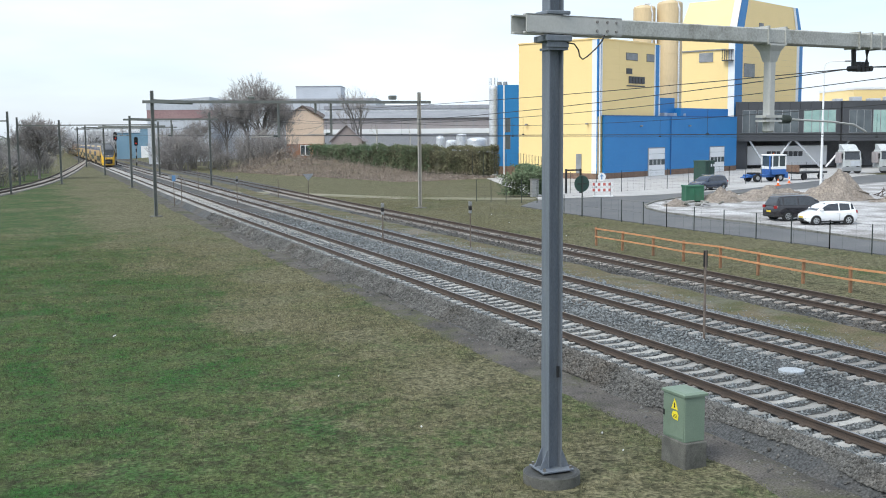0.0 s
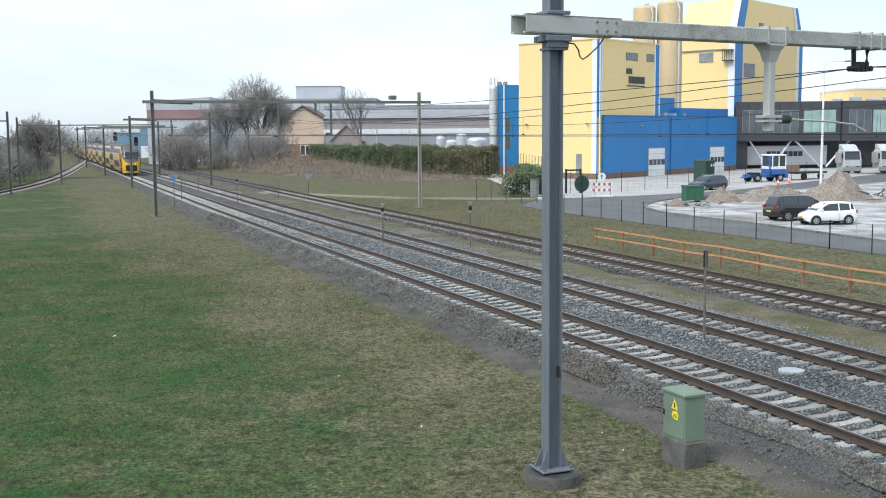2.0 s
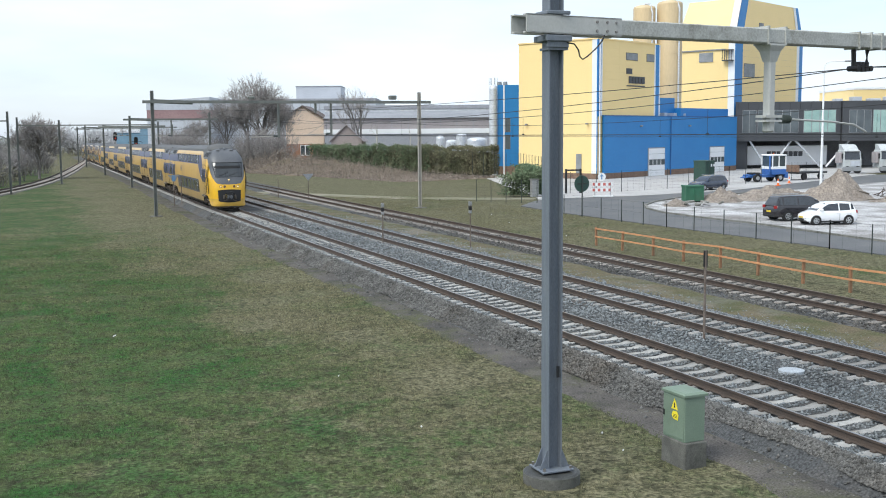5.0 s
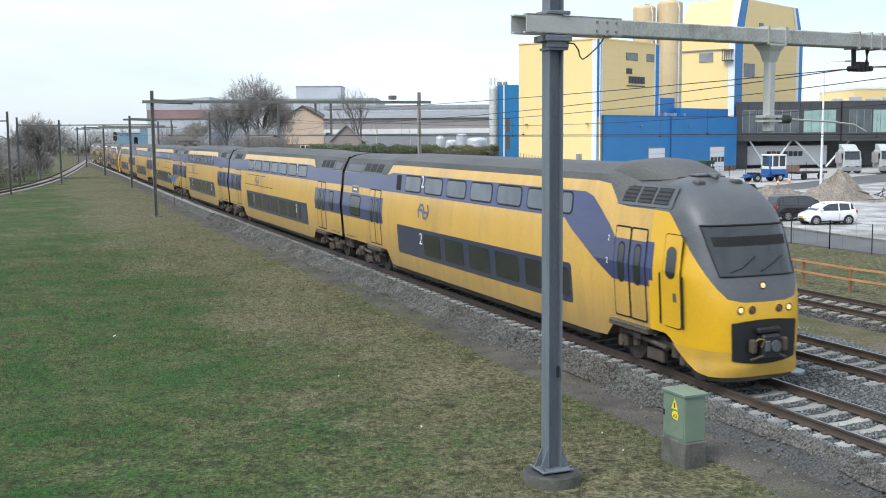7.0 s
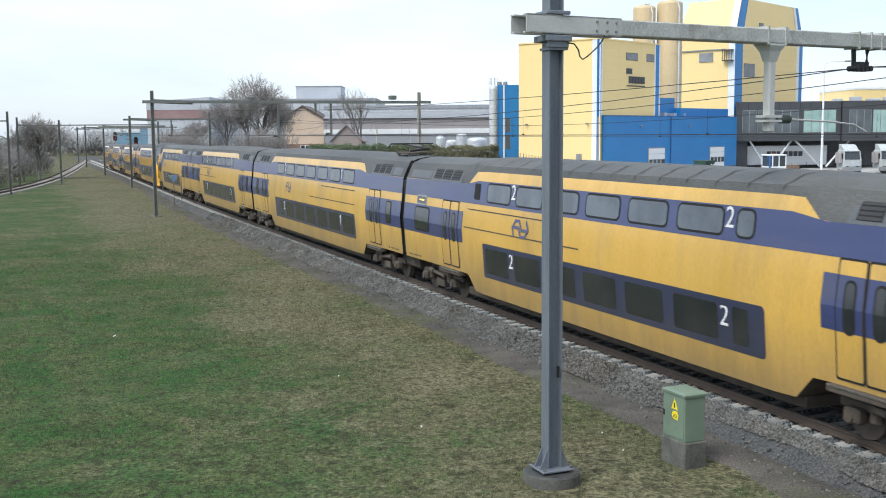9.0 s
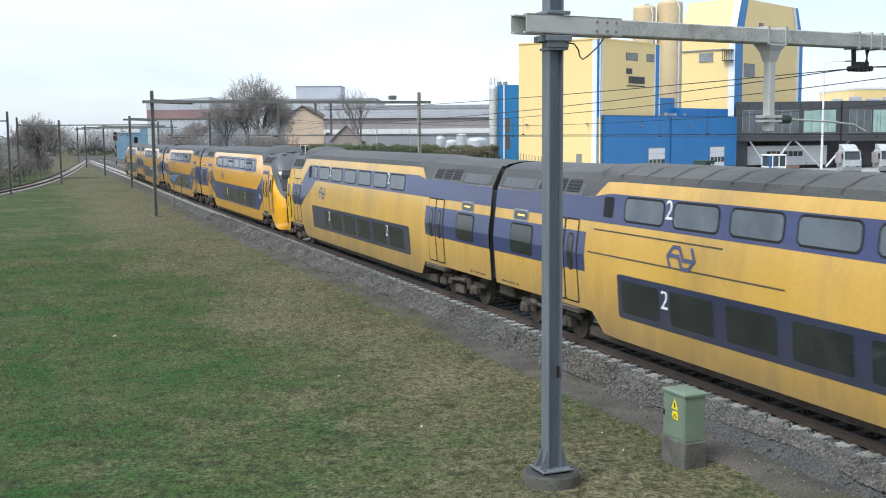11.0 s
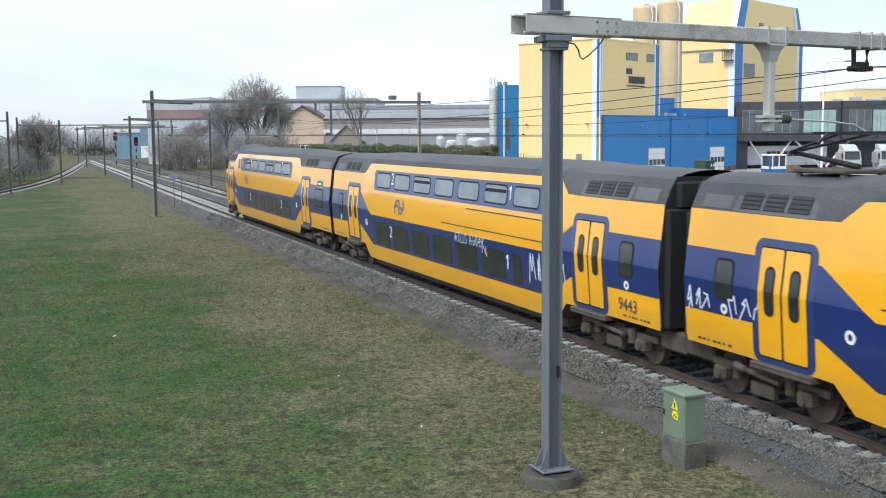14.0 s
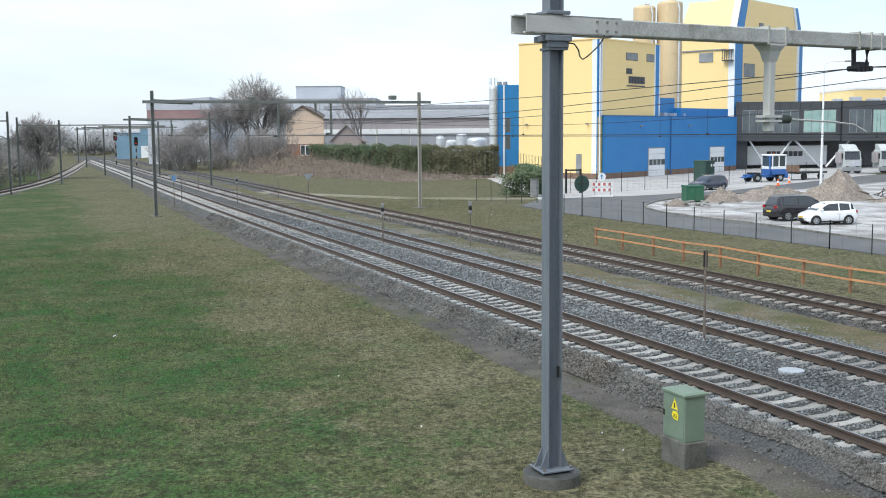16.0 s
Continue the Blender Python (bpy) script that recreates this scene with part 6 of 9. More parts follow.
# ---- litter and small marks on the ground ----
DISC_GREY = mat("pale_blue_grey_concrete", (0.33, 0.36, 0.39), (0.38, 0.41, 0.44), rough=0.8, scale=3, fine=30, bump=0.1)
def litter():
    rng = random.Random(8)
    d = thing("concrete_disc", "flat pale round concrete cover on the ballast", "cover", pose(2.2, 19.95, -0.20))
    part("slab", Shape().tube((0, 0, -0.15), (0, 0, 0.03), 0.31, 0.30, 28), DISC_GREY, d)
    spots = ((-12.0, 33.5), (-7.05, 20.3), (-3.65, 20.6), (-3.85, 18.4), (-4.1, 17.2), (-5.4, 14.75), (-7.3, 25.5), (13.2, 70.0), (16.4, 65.0), (18.3, 72.0), (15.3, 55.0))
    for x, y in spots:
        s = Shape()
        q = 0.055 if x == -12.0 else rng.uniform(0.014, 0.028)
        s.loft([[(q * math.cos(a) * rng.uniform(0.6, 1.2), q * math.sin(a) * rng.uniform(0.6, 1.2), z) for a in (0, 1.2, 2.5, 3.8, 5.0)] for z in (0, 0.03)], caps=True)
        b = part("litter_scrap", s, WHITE_PAINT)
        b.matrix_basis = pose(x, y, lie(x, y) + 0.02, rng.uniform(-15, 15), rng.uniform(-15, 15), 0)
        tagged(b, "small crumpled white scrap of litter on the grass", "litter", group="scraps of litter")


litter()


# ---- roads and yards ----
BLD_YELLOW = mat("yellow_cladding", (0.86, 0.645, 0.30), (0.84, 0.63, 0.29), rough=0.55, scale=0.25, fine=6, bump=0.03, contrast=0.03, dirt=(0.78, 0.58, 0.28), dirt_amount=0.3)
SILO_TAN = mat("tan_silo_paint", (0.62, 0.48, 0.29), (0.57, 0.44, 0.27), rough=0.55, scale=0.4, fine=6, bump=0.03, stretch=(1, 1, 0.2), dirt=(0.45, 0.35, 0.22), dirt_amount=0.5, contrast=0.05)
BLD_BLUE = mat("blue_cladding", (0.018, 0.185, 0.46), (0.022, 0.20, 0.48), rough=0.45, scale=0.25, fine=6, bump=0.03, contrast=0.05)
BLD_DARKBLUE = mat("dark_blue_cladding", (0.016, 0.095, 0.27), (0.02, 0.11, 0.29), rough=0.5, scale=0.25, fine=6, bump=0.03, contrast=0.05)
BLD_WHITE = mat("white_trim", (0.76, 0.77, 0.78), (0.70, 0.71, 0.72), rough=0.5, scale=0.5, bump=0.02, contrast=0.04)
BRICK_DARK = mat("brown_brick_plinth", (0.16, 0.10, 0.075), (0.21, 0.14, 0.10), rough=0.9, scale=2, fine=8, bump=0.3)
OFFICE_GREY = mat("anthracite_panels", (0.050, 0.053, 0.060), (0.06, 0.063, 0.07), rough=0.55, scale=0.3, fine=5, bump=0.02, contrast=0.06)
WINDOW_DARK = mat("dark_window_glass", (0.05, 0.065, 0.075), (0.09, 0.11, 0.12), rough=0.08, scale=0.6, bump=0, spec=0.9)
WINDOW_GREEN = mat("greenish_window_glass", (0.22, 0.36, 0.33), (0.30, 0.44, 0.40), rough=0.08, scale=0.6, bump=0, spec=0.9)
LOUVRE = mat("grey_louvre", (0.20, 0.21, 0.22), (0.26, 0.27, 0.28), rough=0.6, scale=1, bump=0.1)
# grey, dark and brown sheets are lightened to paint in haze over distance
SHED_GREY = mat("grey_sheet_cladding", (0.43, 0.455, 0.50), (0.49, 0.515, 0.56), rough=0.6, scale=0.2, fine=4, bump=0.05, contrast=0.08)
SHED_DARK = mat("weathered_dark_sheet", (0.28, 0.29, 0.32), (0.33, 0.34, 0.37), rough=0.7, scale=0.2, fine=4, bump=0.05, dirt=(0.12, 0.10, 0.10), dirt_amount=0.5)
SHED_BROWN = mat("brown_grey_sheet", (0.31, 0.28, 0.285), (0.36, 0.33, 0.33), rough=0.7, scale=0.2, fine=4, bump=0.05, contrast=0.08)
SHED_RED = mat("faded_red_sheet", (0.27, 0.165, 0.17), (0.31, 0.20, 0.20), rough=0.7, scale=0.2, fine=4, bump=0.05)
ROOF_SHEET = mat("grey_roof_sheet", (0.20, 0.205, 0.22), (0.25, 0.255, 0.27), rough=0.7, scale=0.3, fine=4, bump=0.08)
PEACH = mat("peach_render", (0.68, 0.53, 0.42), (0.63, 0.49, 0.385), rough=0.85, scale=0.4, fine=8, bump=0.08, dirt=(0.40, 0.29, 0.20), dirt_amount=0.4)
BRICK_RED = mat("red_brick_wall", (0.33, 0.17, 0.11), (0.27, 0.14, 0.09), rough=0.9, scale=1.2, fine=8, bump=0.2)
TILE_DARK = mat("dark_roof_tiles", (0.10, 0.085, 0.08), (0.14, 0.11, 0.10), rough=0.85, scale=1.2, fine=8, bump=0.3)
TANK = mat("bare_metal_tank", (0.55, 0.57, 0.60), (0.62, 0.64, 0.66), rough=0.42, metal=0.3, scale=0.6, fine=5, bump=0.03)
FAR_BLUE = mat("far_blue_wall", (0.13, 0.235, 0.32), (0.16, 0.27, 0.355), rough=0.7, scale=0.3, fine=4, bump=0)


def sheet(name, outline, dz, material, label, category, thick=0.12):
    """A flat sheet of paving over an outline."""
    if sum(a[0] * b[1] - b[0] * a[1] for a, b in zip(outline, outline[1:] + outline[:1])) < 0:
        outline = list(reversed(outline))
    ob = part(name, Shape().prism(outline, -0.62 + dz - thick, -0.62 + dz), material)
    return tagged(ob, label, category, kind="structure")


KERB_LINE = [(75.0, 93.0), (57.0, 86.0), (40.7, 80.8), (36.2, 77.6), (33.2, 74.4), (31.2, 71.0), (30.0, 67.0), (29.7, 62.0), (29.9, 57.0), (28.9, 46.0), (28.4, 20.0)]
sheet("road", [(24.6, 15.0), (24.3, 43.0), (23.9, 57.0), (23.6, 70.0), (24.2, 79.0), (28.0, 84.0), (32.0, 86.0), (39.5, 85.6), (52.8, 88.8), (71.0, 99.0), (92.0, 110.0), (100.0, 104.0)] + KERB_LINE[:-1] + [(28.4, 15.0)], 0.03, ASPHALT, "dark worn asphalt road and junction", "road")
sheet("concrete_strip", [(30.5, 88.6), (29.0, 85.2), (32.0, 86.1), (39.5, 85.7), (52.8, 88.9), (71.0, 99.1), (92.0, 110.1), (90.0, 113.0), (60.7, 97.2), (46.8, 90.6), (34.0, 90.2)], 0.05, PAVING, "pale concrete strip along the yard fence", "pavement")
sheet("factory_yard", [(33.0, 97.0), (31.5, 90.6), (34.0, 90.3), (46.8, 90.7), (60.7, 97.3), (90.0, 113.1), (135.0, 120.0), (150.0, 150.0), (95.0, 165.0), (60.0, 170.0), (44.0, 130.0)], 0.034, PAVING, "light grey paved factory yard", "pavement")
sheet("parking_lot", [(75.0, 20.0), (95.0, 100.0)] + KERB_LINE, 0.044, LOT, "pale sandy unfinished paving of a parking lot", "pavement")


def kerb():
    k = thing("kerb", "pale concrete kerb stones round the parking lot", "kerb", kind="structure")
    pts = KERB_LINE[1:]
    for a, b in zip(pts, pts[1:]):
        a, b = Vector((*a, -0.56)), Vector((*b, -0.56))
        n = max(1, round((b - a).length / 2.0))
        for i in range(n):
            part("kerb_stone", Shape().beam(a.lerp(b, (i + 0.02) / n), a.lerp(b, (i + 0.98) / n), 0.2, 0.16), CONCRETE, k)


kerb()


def track_path():
    s = Shape()
    pts = [(4, 118), (12.0, 107.0), (16.7, 99.5), (20.5, 94.5), (25.0, 90.5), (30, 87.5)]
    vs = []
    for i, (x, y) in enumerate(pts):
        for d in (-1.6, 0, 1.6):
            vs.append((x + d * 0.6, y + d * 0.8, lie(x, y) + (0.03 if d == 0 else 0.012)))
    fs = [(3 * i + j + 1, 3 * i + j, 3 * i + 3 + j, 3 * i + 4 + j) for i in range(len(pts) - 1) for j in (0, 1)]
    tagged(part("footpath", s.add(vs, fs), PATH_SAND), "pale sandy footpath through the grass", "path", kind="structure")


PATH_SAND = mat("pale_sandy_path", (0.22, 0.195, 0.145), (0.15, 0.15, 0.085), rough=0.95, scale=0.8, fine=15, bump=0.2, dirt=(0.10, 0.11, 0.05), dirt_amount=0.8)
track_path()


# ---- factory buildings ----
def panelled(parent, name, x0, x1, y0, y1, z0, z1, rows, cols, material, face, label=""):
    """A wall core clad with separate panels on the faces named: 'front' (low y), 'left' (low x)."""
    core = part(name, Shape().box(x0 + 0.06, x1, y0 + 0.06, y1, z0, z1), material, parent, label)
    g = 0.003
    h = (z1 - z0) / rows
    for f in face:
        n = cols[f]
        for r in range(rows):
            for c in range(n):
                if f == "front":
                    w = (x1 - x0) / n
                    q = Shape().box(x0 + c * w + g, x0 + (c + 1) * w - g, y0, y0 + 0.06, z0 + r * h + g, z0 + (r + 1) * h - g)
                else:
                    w = (y1 - y0) / n
                    q = Shape().box(x0, x0 + 0.06, y0 + c * w + g, y0 + (c + 1) * w - g, z0 + r * h + g, z0 + (r + 1) * h - g)
                part("cladding_panel", q, material, core)
    return core


def sectional_door(parent, x0, x1, h, y):
    d = part("sectional_door", Shape().box(x0 - 0.12, x1 + 0.12, y - 0.05, y + 0.02, 0, h + 0.12), LOUVRE, parent, "white sectional loading door with a dark window row")
    n = 5
    for k in range(n):
        part("door_section", Shape().box(x0, x1, y - 0.10, y - 0.05, k * h / n + 0.02, (k + 1) * h / n - 0.02, c=0.01), BLD_WHITE if k != 2 else WINDOW_DARK, d)
    for k in range(4):
        w = (x1 - x0) / 4
        part("mullion", Shape().box(x0 + k * w - 0.06, x0 + k * w + 0.06, y - 0.115, y - 0.10, 2 * h / n, 3 * h / n), BLD_WHITE, d)


def wall_window(parent, x0, x1, y, z0, z1, glass=LOUVRE, n=2):
    w = part("window", Shape().box(x0, x1, y - 0.04, y + 0.05, z0, z1), LOUVRE if glass is not LOUVRE else OFFICE_GREY, parent)
    s = (x1 - x0) / n
    for k in range(n):
        part("pane", Shape().box(x0 + k * s + 0.06, x0 + (k + 1) * s - 0.06, y - 0.06, y - 0.04, z0 + 0.06, z1 - 0.06), glass, w)


def yellow_tower():
    b = thing("factory_building", "tall yellow clad factory building with blue and white corner strips", "factory", pose(53.8, 117.6, -0.62, 0, 0, 25.85))
    panelled(b, "wall", 0, 14.9, 0, 12.4, 0.75, 17.45, 17, {"front": 3, "left": 3}, BLD_YELLOW, ("front", "left"))
    part("plinth", Shape().box(-0.05, 14.9, -0.05, 12.4, 0, 0.75), BRICK_DARK, b, "brown brick plinth")
    part("corner_strip", Shape().box(-0.06, 0.0, 0.0, 0.75, 0.75, 17.5), BLD_WHITE, b, "white corner strip")
    part("corner_strip", Shape().box(-0.08, 0.02, -0.08, 0.02, 0.75, 17.5).box(0.0, 0.75, -0.08, -0.01, 7.9, 17.5), BLD_BLUE, b, "blue corner strip")
    part("corner_strip", Shape().box(0.75, 1.05, -0.07, -0.005, 7.9, 17.5), BLD_WHITE, b)
    part("downpipe", Shape().tube((0.35, -0.16, 0), (0.35, -0.16, 17.4), 0.10, 0.10, 8), BLD_WHITE, b)
    part("edge_strip", Shape().box(13.5, 13.75, -0.07, -0.005, 7.9, 17.5), BLD_WHITE, b)
    part("edge_strip", Shape().box(13.75, 14.6, -0.08, -0.005, 7.9, 17.5), BLD_BLUE, b)
    part("edge_strip", Shape().box(14.6, 14.9, -0.07, -0.005, 7.9, 17.5), BLD_WHITE, b)
    part("roof_edge", Shape().box(-0.12, 15.02, -0.12, 0.05, 17.45, 17.62).box(-0.12, 0.05, 0.05, 12.5, 17.45, 17.62), BLD_YELLOW, b)
    wall_window(b, 6.5, 9.3, 0.0, 15.15, 16.1, LOUVRE, 1)
    wall_window(b, 11.5, 13.4, 0.0, 15.15, 16.15, LOUVRE, 1)
    # the firm's name as plain dark bars
    for x0, x1, z0, z1 in ((6.6, 7.9, 13.4, 14.1), (7.2, 7.85, 12.2, 13.1), (8.0, 8.6, 12.2, 13.1), (8.75, 9.4, 12.2, 13.1), (9.55, 10.15, 12.2, 13.1), (10.3, 11.0, 12.2, 13.1), (6.7, 11.0, 11.8, 11.95)):
        part("sign_bar", Shape().box(x0, x1, -0.10, -0.01, z0, z1), OFFICE_GREY, b, "dark raised sign bar")
    part("side_door", Shape().box(-0.10, -0.02, 2.3, 3.1, 0.75, 3.2), LOUVRE, b, "grey side door")
    for y in (1.2, 10.8):
        part("wall_lamp", Shape().box(-0.5, -0.05, y, y + 0.25, 6.9, 7.1, c=0.04), LOUVRE, b)


yellow_tower()


def blue_hall():
    b = thing("factory_hall", "low bright blue factory hall with white loading doors", "factory", pose(53.8, 117.6, -0.62, 0, 0, 25.85))
    panelled(b, "wall", 0.95, 36.6, -0.45, -0.12, 0.75, 7.95, 8, {"front": 7}, BLD_BLUE, ("front",))
    part("hall_body", Shape().box(15.2, 36.55, -0.12, 14.0, 0.0, 7.85), BLD_BLUE, b)
    part("plinth", Shape().box(0.95, 36.6, -0.47, -0.12, 0, 0.75), BRICK_DARK, b, "brown brick plinth")
    part("gutter", Shape().box(0.9, 36.7, -0.52, -0.10, 7.95, 8.05), BLD_DARKBLUE, b)
    part("upper_storey", Shape().box(16.6, 22.4, 2.0, 13.8, 7.85, 10.6), BLD_BLUE, b, "set-back blue upper storey")
    part("parapet", Shape().box(22.4, 36.5, 1.0, 13.9, 7.85, 9.2), BLD_BLUE, b)
    sectional_door(b, 11.5, 15.6, 3.7, -0.46)
    sectional_door(b, 28.4, 32.6, 3.6, -0.46)
    for x in (9.3, 22.0):
        part("wall_lamp", Shape().box(x, x + 0.35, -0.8, -0.46, 6.6, 6.8, c=0.05), LOUVRE, b)
    for x in (18.0, 20.5, 23.0):
        part("roof_unit", Shape().box(x, x + 0.9, 1.0, 1.9, 7.85, 8.5, c=0.05), SHED_GREY, b)
    part("downpipe", Shape().tube((17.2, -0.55, 0), (17.2, -0.55, 7.9), 0.07, 0.07, 8), BLD_DARKBLUE, b)


blue_hall()


def tall_tower():
    b = thing("factory_tower", "tall yellow production tower with slanting upper walls and blue strips", "factory", pose(94.9, 144.4, -0.62, 0, 0, 25.85))
    rect = lambda x0, x1, y0, y1, z: [(x0, y0, z), (x1, y0, z), (x1, y1, z), (x0, y1, z)]
    part("wall", Shape().loft([rect(0, 25.5, 0, 10.5, 0), rect(0, 25.5, 0, 10.5, 21.5), rect(2.9, 24.2, 0.5, 10.0, 27.4)], caps=True), BLD_YELLOW, b)
    for k in range(20):
        part("cladding_seam", Shape().box(-0.02, 25.52, -0.012, 0.0, 1.0 + k, 1.02 + k), SILO_TAN, b)
    part("corner_strip", Shape().box(-0.06, 0, 0.0, 1.15, 0, 21.5).loft([[(-0.06, 0, 21.5), (-0.06, 1.15, 21.5)], [(2.84, 0.5, 27.4), (2.84, 1.65, 27.4)]], closed=False), BLD_WHITE, b, "white corner strip")
    part("corner_strip", Shape().box(-0.05, 2.5, -0.07, 0.0, 0, 21.5).add([(-0.05, -0.07, 21.5), (2.5, -0.07, 21.5), (5.2, 0.43, 27.4), (2.85, 0.43, 27.4)], [(0, 1, 2, 3)]), BLD_BLUE, b, "blue corner strip")
    part("edge_strip", Shape().box(23.2, 24.2, -0.06, 0, 0, 21.5).add([(23.2, -0.06, 21.5), (24.2, -0.06, 21.5), (23.2, 0.44, 27.4), (22.3, 0.44, 27.4)], [(0, 1, 2, 3)]), BLD_WHITE, b)
    part("edge_strip", Shape().box(24.2, 25.55, -0.07, 0, 0, 21.5).add([(24.2, -0.07, 21.5), (25.55, -0.07, 21.5), (24.25, 0.43, 27.4), (23.2, 0.43, 27.4)], [(0, 1, 2, 3)]), BLD_BLUE, b)
    wall_window(b, 3.1, 7.0, 0.0, 14.7, 16.9, LOUVRE, 1)
    wall_window(b, 8.6, 10.2, 0.14, 22.4, 23.8, LOUVRE, 1)
    wall_window(b, 18.6, 20.2, 0.14, 22.2, 23.6, LOUVRE, 1)
    part("louvre_window", Shape().box(-0.12, -0.02, 3.9, 6.4, 17.2, 18.7), LOUVRE, b)
    part("ledge", Shape().box(-0.2, 0.0, 1.7, 10.5, 19.0, 19.2), LOUVRE, b)
    cage = part("lamp_cage", Shape().box(-0.9, -0.05, 0.2, 1.9, 17.2, 17.35), OFFICE_GREY, b)
    for k in range(5):
        part("cage_bar", Shape().box(-0.9, -0.82, 0.2 + k * 0.4, 0.28 + k * 0.4, 17.35, 18.9), OFFICE_GREY, cage)
    part("cage_top", Shape().box(-0.9, -0.05, 0.2, 1.9, 18.9, 19.0), OFFICE_GREY, cage)


tall_tower()
SITE = pose(-14.754, 0, 0, 0, 0, -22.042)


def silo(u, v, r, top, material, label, bottom=-0.6, pipe=True, name="silo"):
    s = thing(name, label, "silo", SITE @ pose(u, v, 0), group="silos")
    part("shell", Shape().tube((0, 0, bottom), (0, 0, top - 0.5), r, r, 28), material, s, smooth=40)
    part("dome", Shape().loft([[(q * r * math.cos(2 * math.pi * i / 28), q * r * math.sin(2 * math.pi * i / 28), z) for i in range(28)] for q, z in ((1.0, top - 0.5), (0.93, top - 0.25), (0.6, top - 0.05), (0.05, top))]), material, s, smooth=40)
    for k in range(4):
        z = bottom + (top - bottom) * (k + 1) / 5
        part("hoop", Shape().tube((0, 0, z), (0, 0, z + 0.12), r + 0.03, r + 0.03, 28), material, s)
    if pipe:
        part("filling_pipe", Shape().path([(r * 0.55, -r * 0.95, bottom), (r * 0.55, -r * 0.95, top - 1.2), (r * 0.35, -r * 0.7, top + 0.1), (0, -r * 0.3, top + 0.1)], 0.14, 8), TANK, s, "bent grey filling pipe")
    return s


silo(29.15, 156, 1.58, 23.3, SILO_TAN, "slim tan storage silo behind the factory roof", 5.0)
silo(32.8, 156, 1.82, 23.9, SILO_TAN, "tan storage silo with a bent filling pipe", 5.0)
w = silo(7.25, 152, 0.56, 12.0, TANK, "slim shiny metal silo beside a blue block", -0.6, False)
for k in range(6):
    part("guard_rail", Shape().tube((0.56 * math.cos(k), 0.56 * math.sin(k), 12.0), (0.56 * math.cos(k), 0.56 * math.sin(k), 13.0), 0.03, 0.03, 5), LOUVRE, w)


def blue_block():
    b = thing("blue_annex", "tall narrow blue clad annex with a white strip and dark windows", "factory", SITE @ pose(7.9, 152, -0.6))
    part("wall", Shape().box(0, 8, 0, 8, 0, 12.6), BLD_BLUE, b)
    part("white_strip", Shape().box(0.75, 0.95, -0.06, 0.0, 0, 12.6), BLD_WHITE, b)
    for z in (3.6, 6.0):
        wall_window(b, 1.0, 1.75, 0.0, z, z + 2.0, WINDOW_DARK, 1)
    part("plinth", Shape().box(-0.04, 8, -0.05, 0, 0, 1.2), BRICK_DARK, b)
    for x in (0.3, 1.1):
        part("roof_fan", Shape().tube((x, 1.0, 12.6), (x, 1.0, 13.1), 0.35, 0.3, 10), LOUVRE, b)


blue_block()


def office():
    b = thing("office_building", "raised anthracite office with green glazing on slanting steel struts", "office building", SITE @ pose(44.99, 165, -0.55) @ Matrix.Scale(1.1, 4))
    part("upper_storey", Shape().prism([(0, 0), (14.7, 0), (14.7, 14), (4.6, 14)], 3.85, 9.3), OFFICE_GREY, b, "dark grey clad upper storey")
    part("upper_storey", Shape().box(14.8, 40, -0.4, 14, 3.80, 9.35), OFFICE_GREY, b)
    part("back_wall", Shape().box(4.9, 40, 13.0, 13.6, -0.6, 3.85), SHED_DARK, b)
    part("side_wall", Shape().prism([(0.3, 0.9), (1.9, 0.9), (6.4, 14), (4.8, 14)], -0.6, 3.85), OFFICE_GREY, b)
    for x0, x1, n, g in ((0.95, 2.9, 2, WINDOW_DARK), (3.1, 8.8, 5, WINDOW_DARK), (9.5, 14.0, 4, WINDOW_GREEN)):
        wall_window(b, x0, x1, 0.0, 5.0, 8.15, g, n)
    for k in range(6):
        wall_window(b, 15.7 + 3.3 * k, 18.8 + 3.3 * k, -0.4, 4.95, 8.1, WINDOW_GREEN if k % 2 else WINDOW_DARK, 3)
    for k in range(10):
        part("panel_joint", Shape().box(0.3 + 1.45 * k, 0.34 + 1.45 * k, -0.02, 0.0, 8.3, 9.25), RUBBER, b)
    for x, dx in ((2.2, 2.4), (8.0, -2.6), (8.6, 3.6), (16.2, -3.2)):
        part("strut", Shape().tube((x, 0.6, 3.9), (x + dx, 0.6, 0.2), 0.15, 0.15, 8), TANK, b, "slanting steel strut")
    for k in range(8):
        part("roof_unit", Shape().box(15.0 + k * 2.4, 16.0 + k * 2.4 + 0.3 * (k % 3), 3, 4.5, 9.35, 9.75 + 0.25 * (k % 2), c=0.05), SHED_GREY, b)


office()


def plain_block(name, label, category, u0, u1, v, depth, bands, group="", extra=None):
    """A far building as stacked bands (low, high, material, setback)."""
    b = thing(name, label, category, SITE @ pose(0, v, 0), group)
    for z0, z1, m, back in bands:
        part("wall", Shape().box(u0 + back, u1 - back, back, depth, -3.5 if z0 < 0 else z0, z1), m, b)
    return b


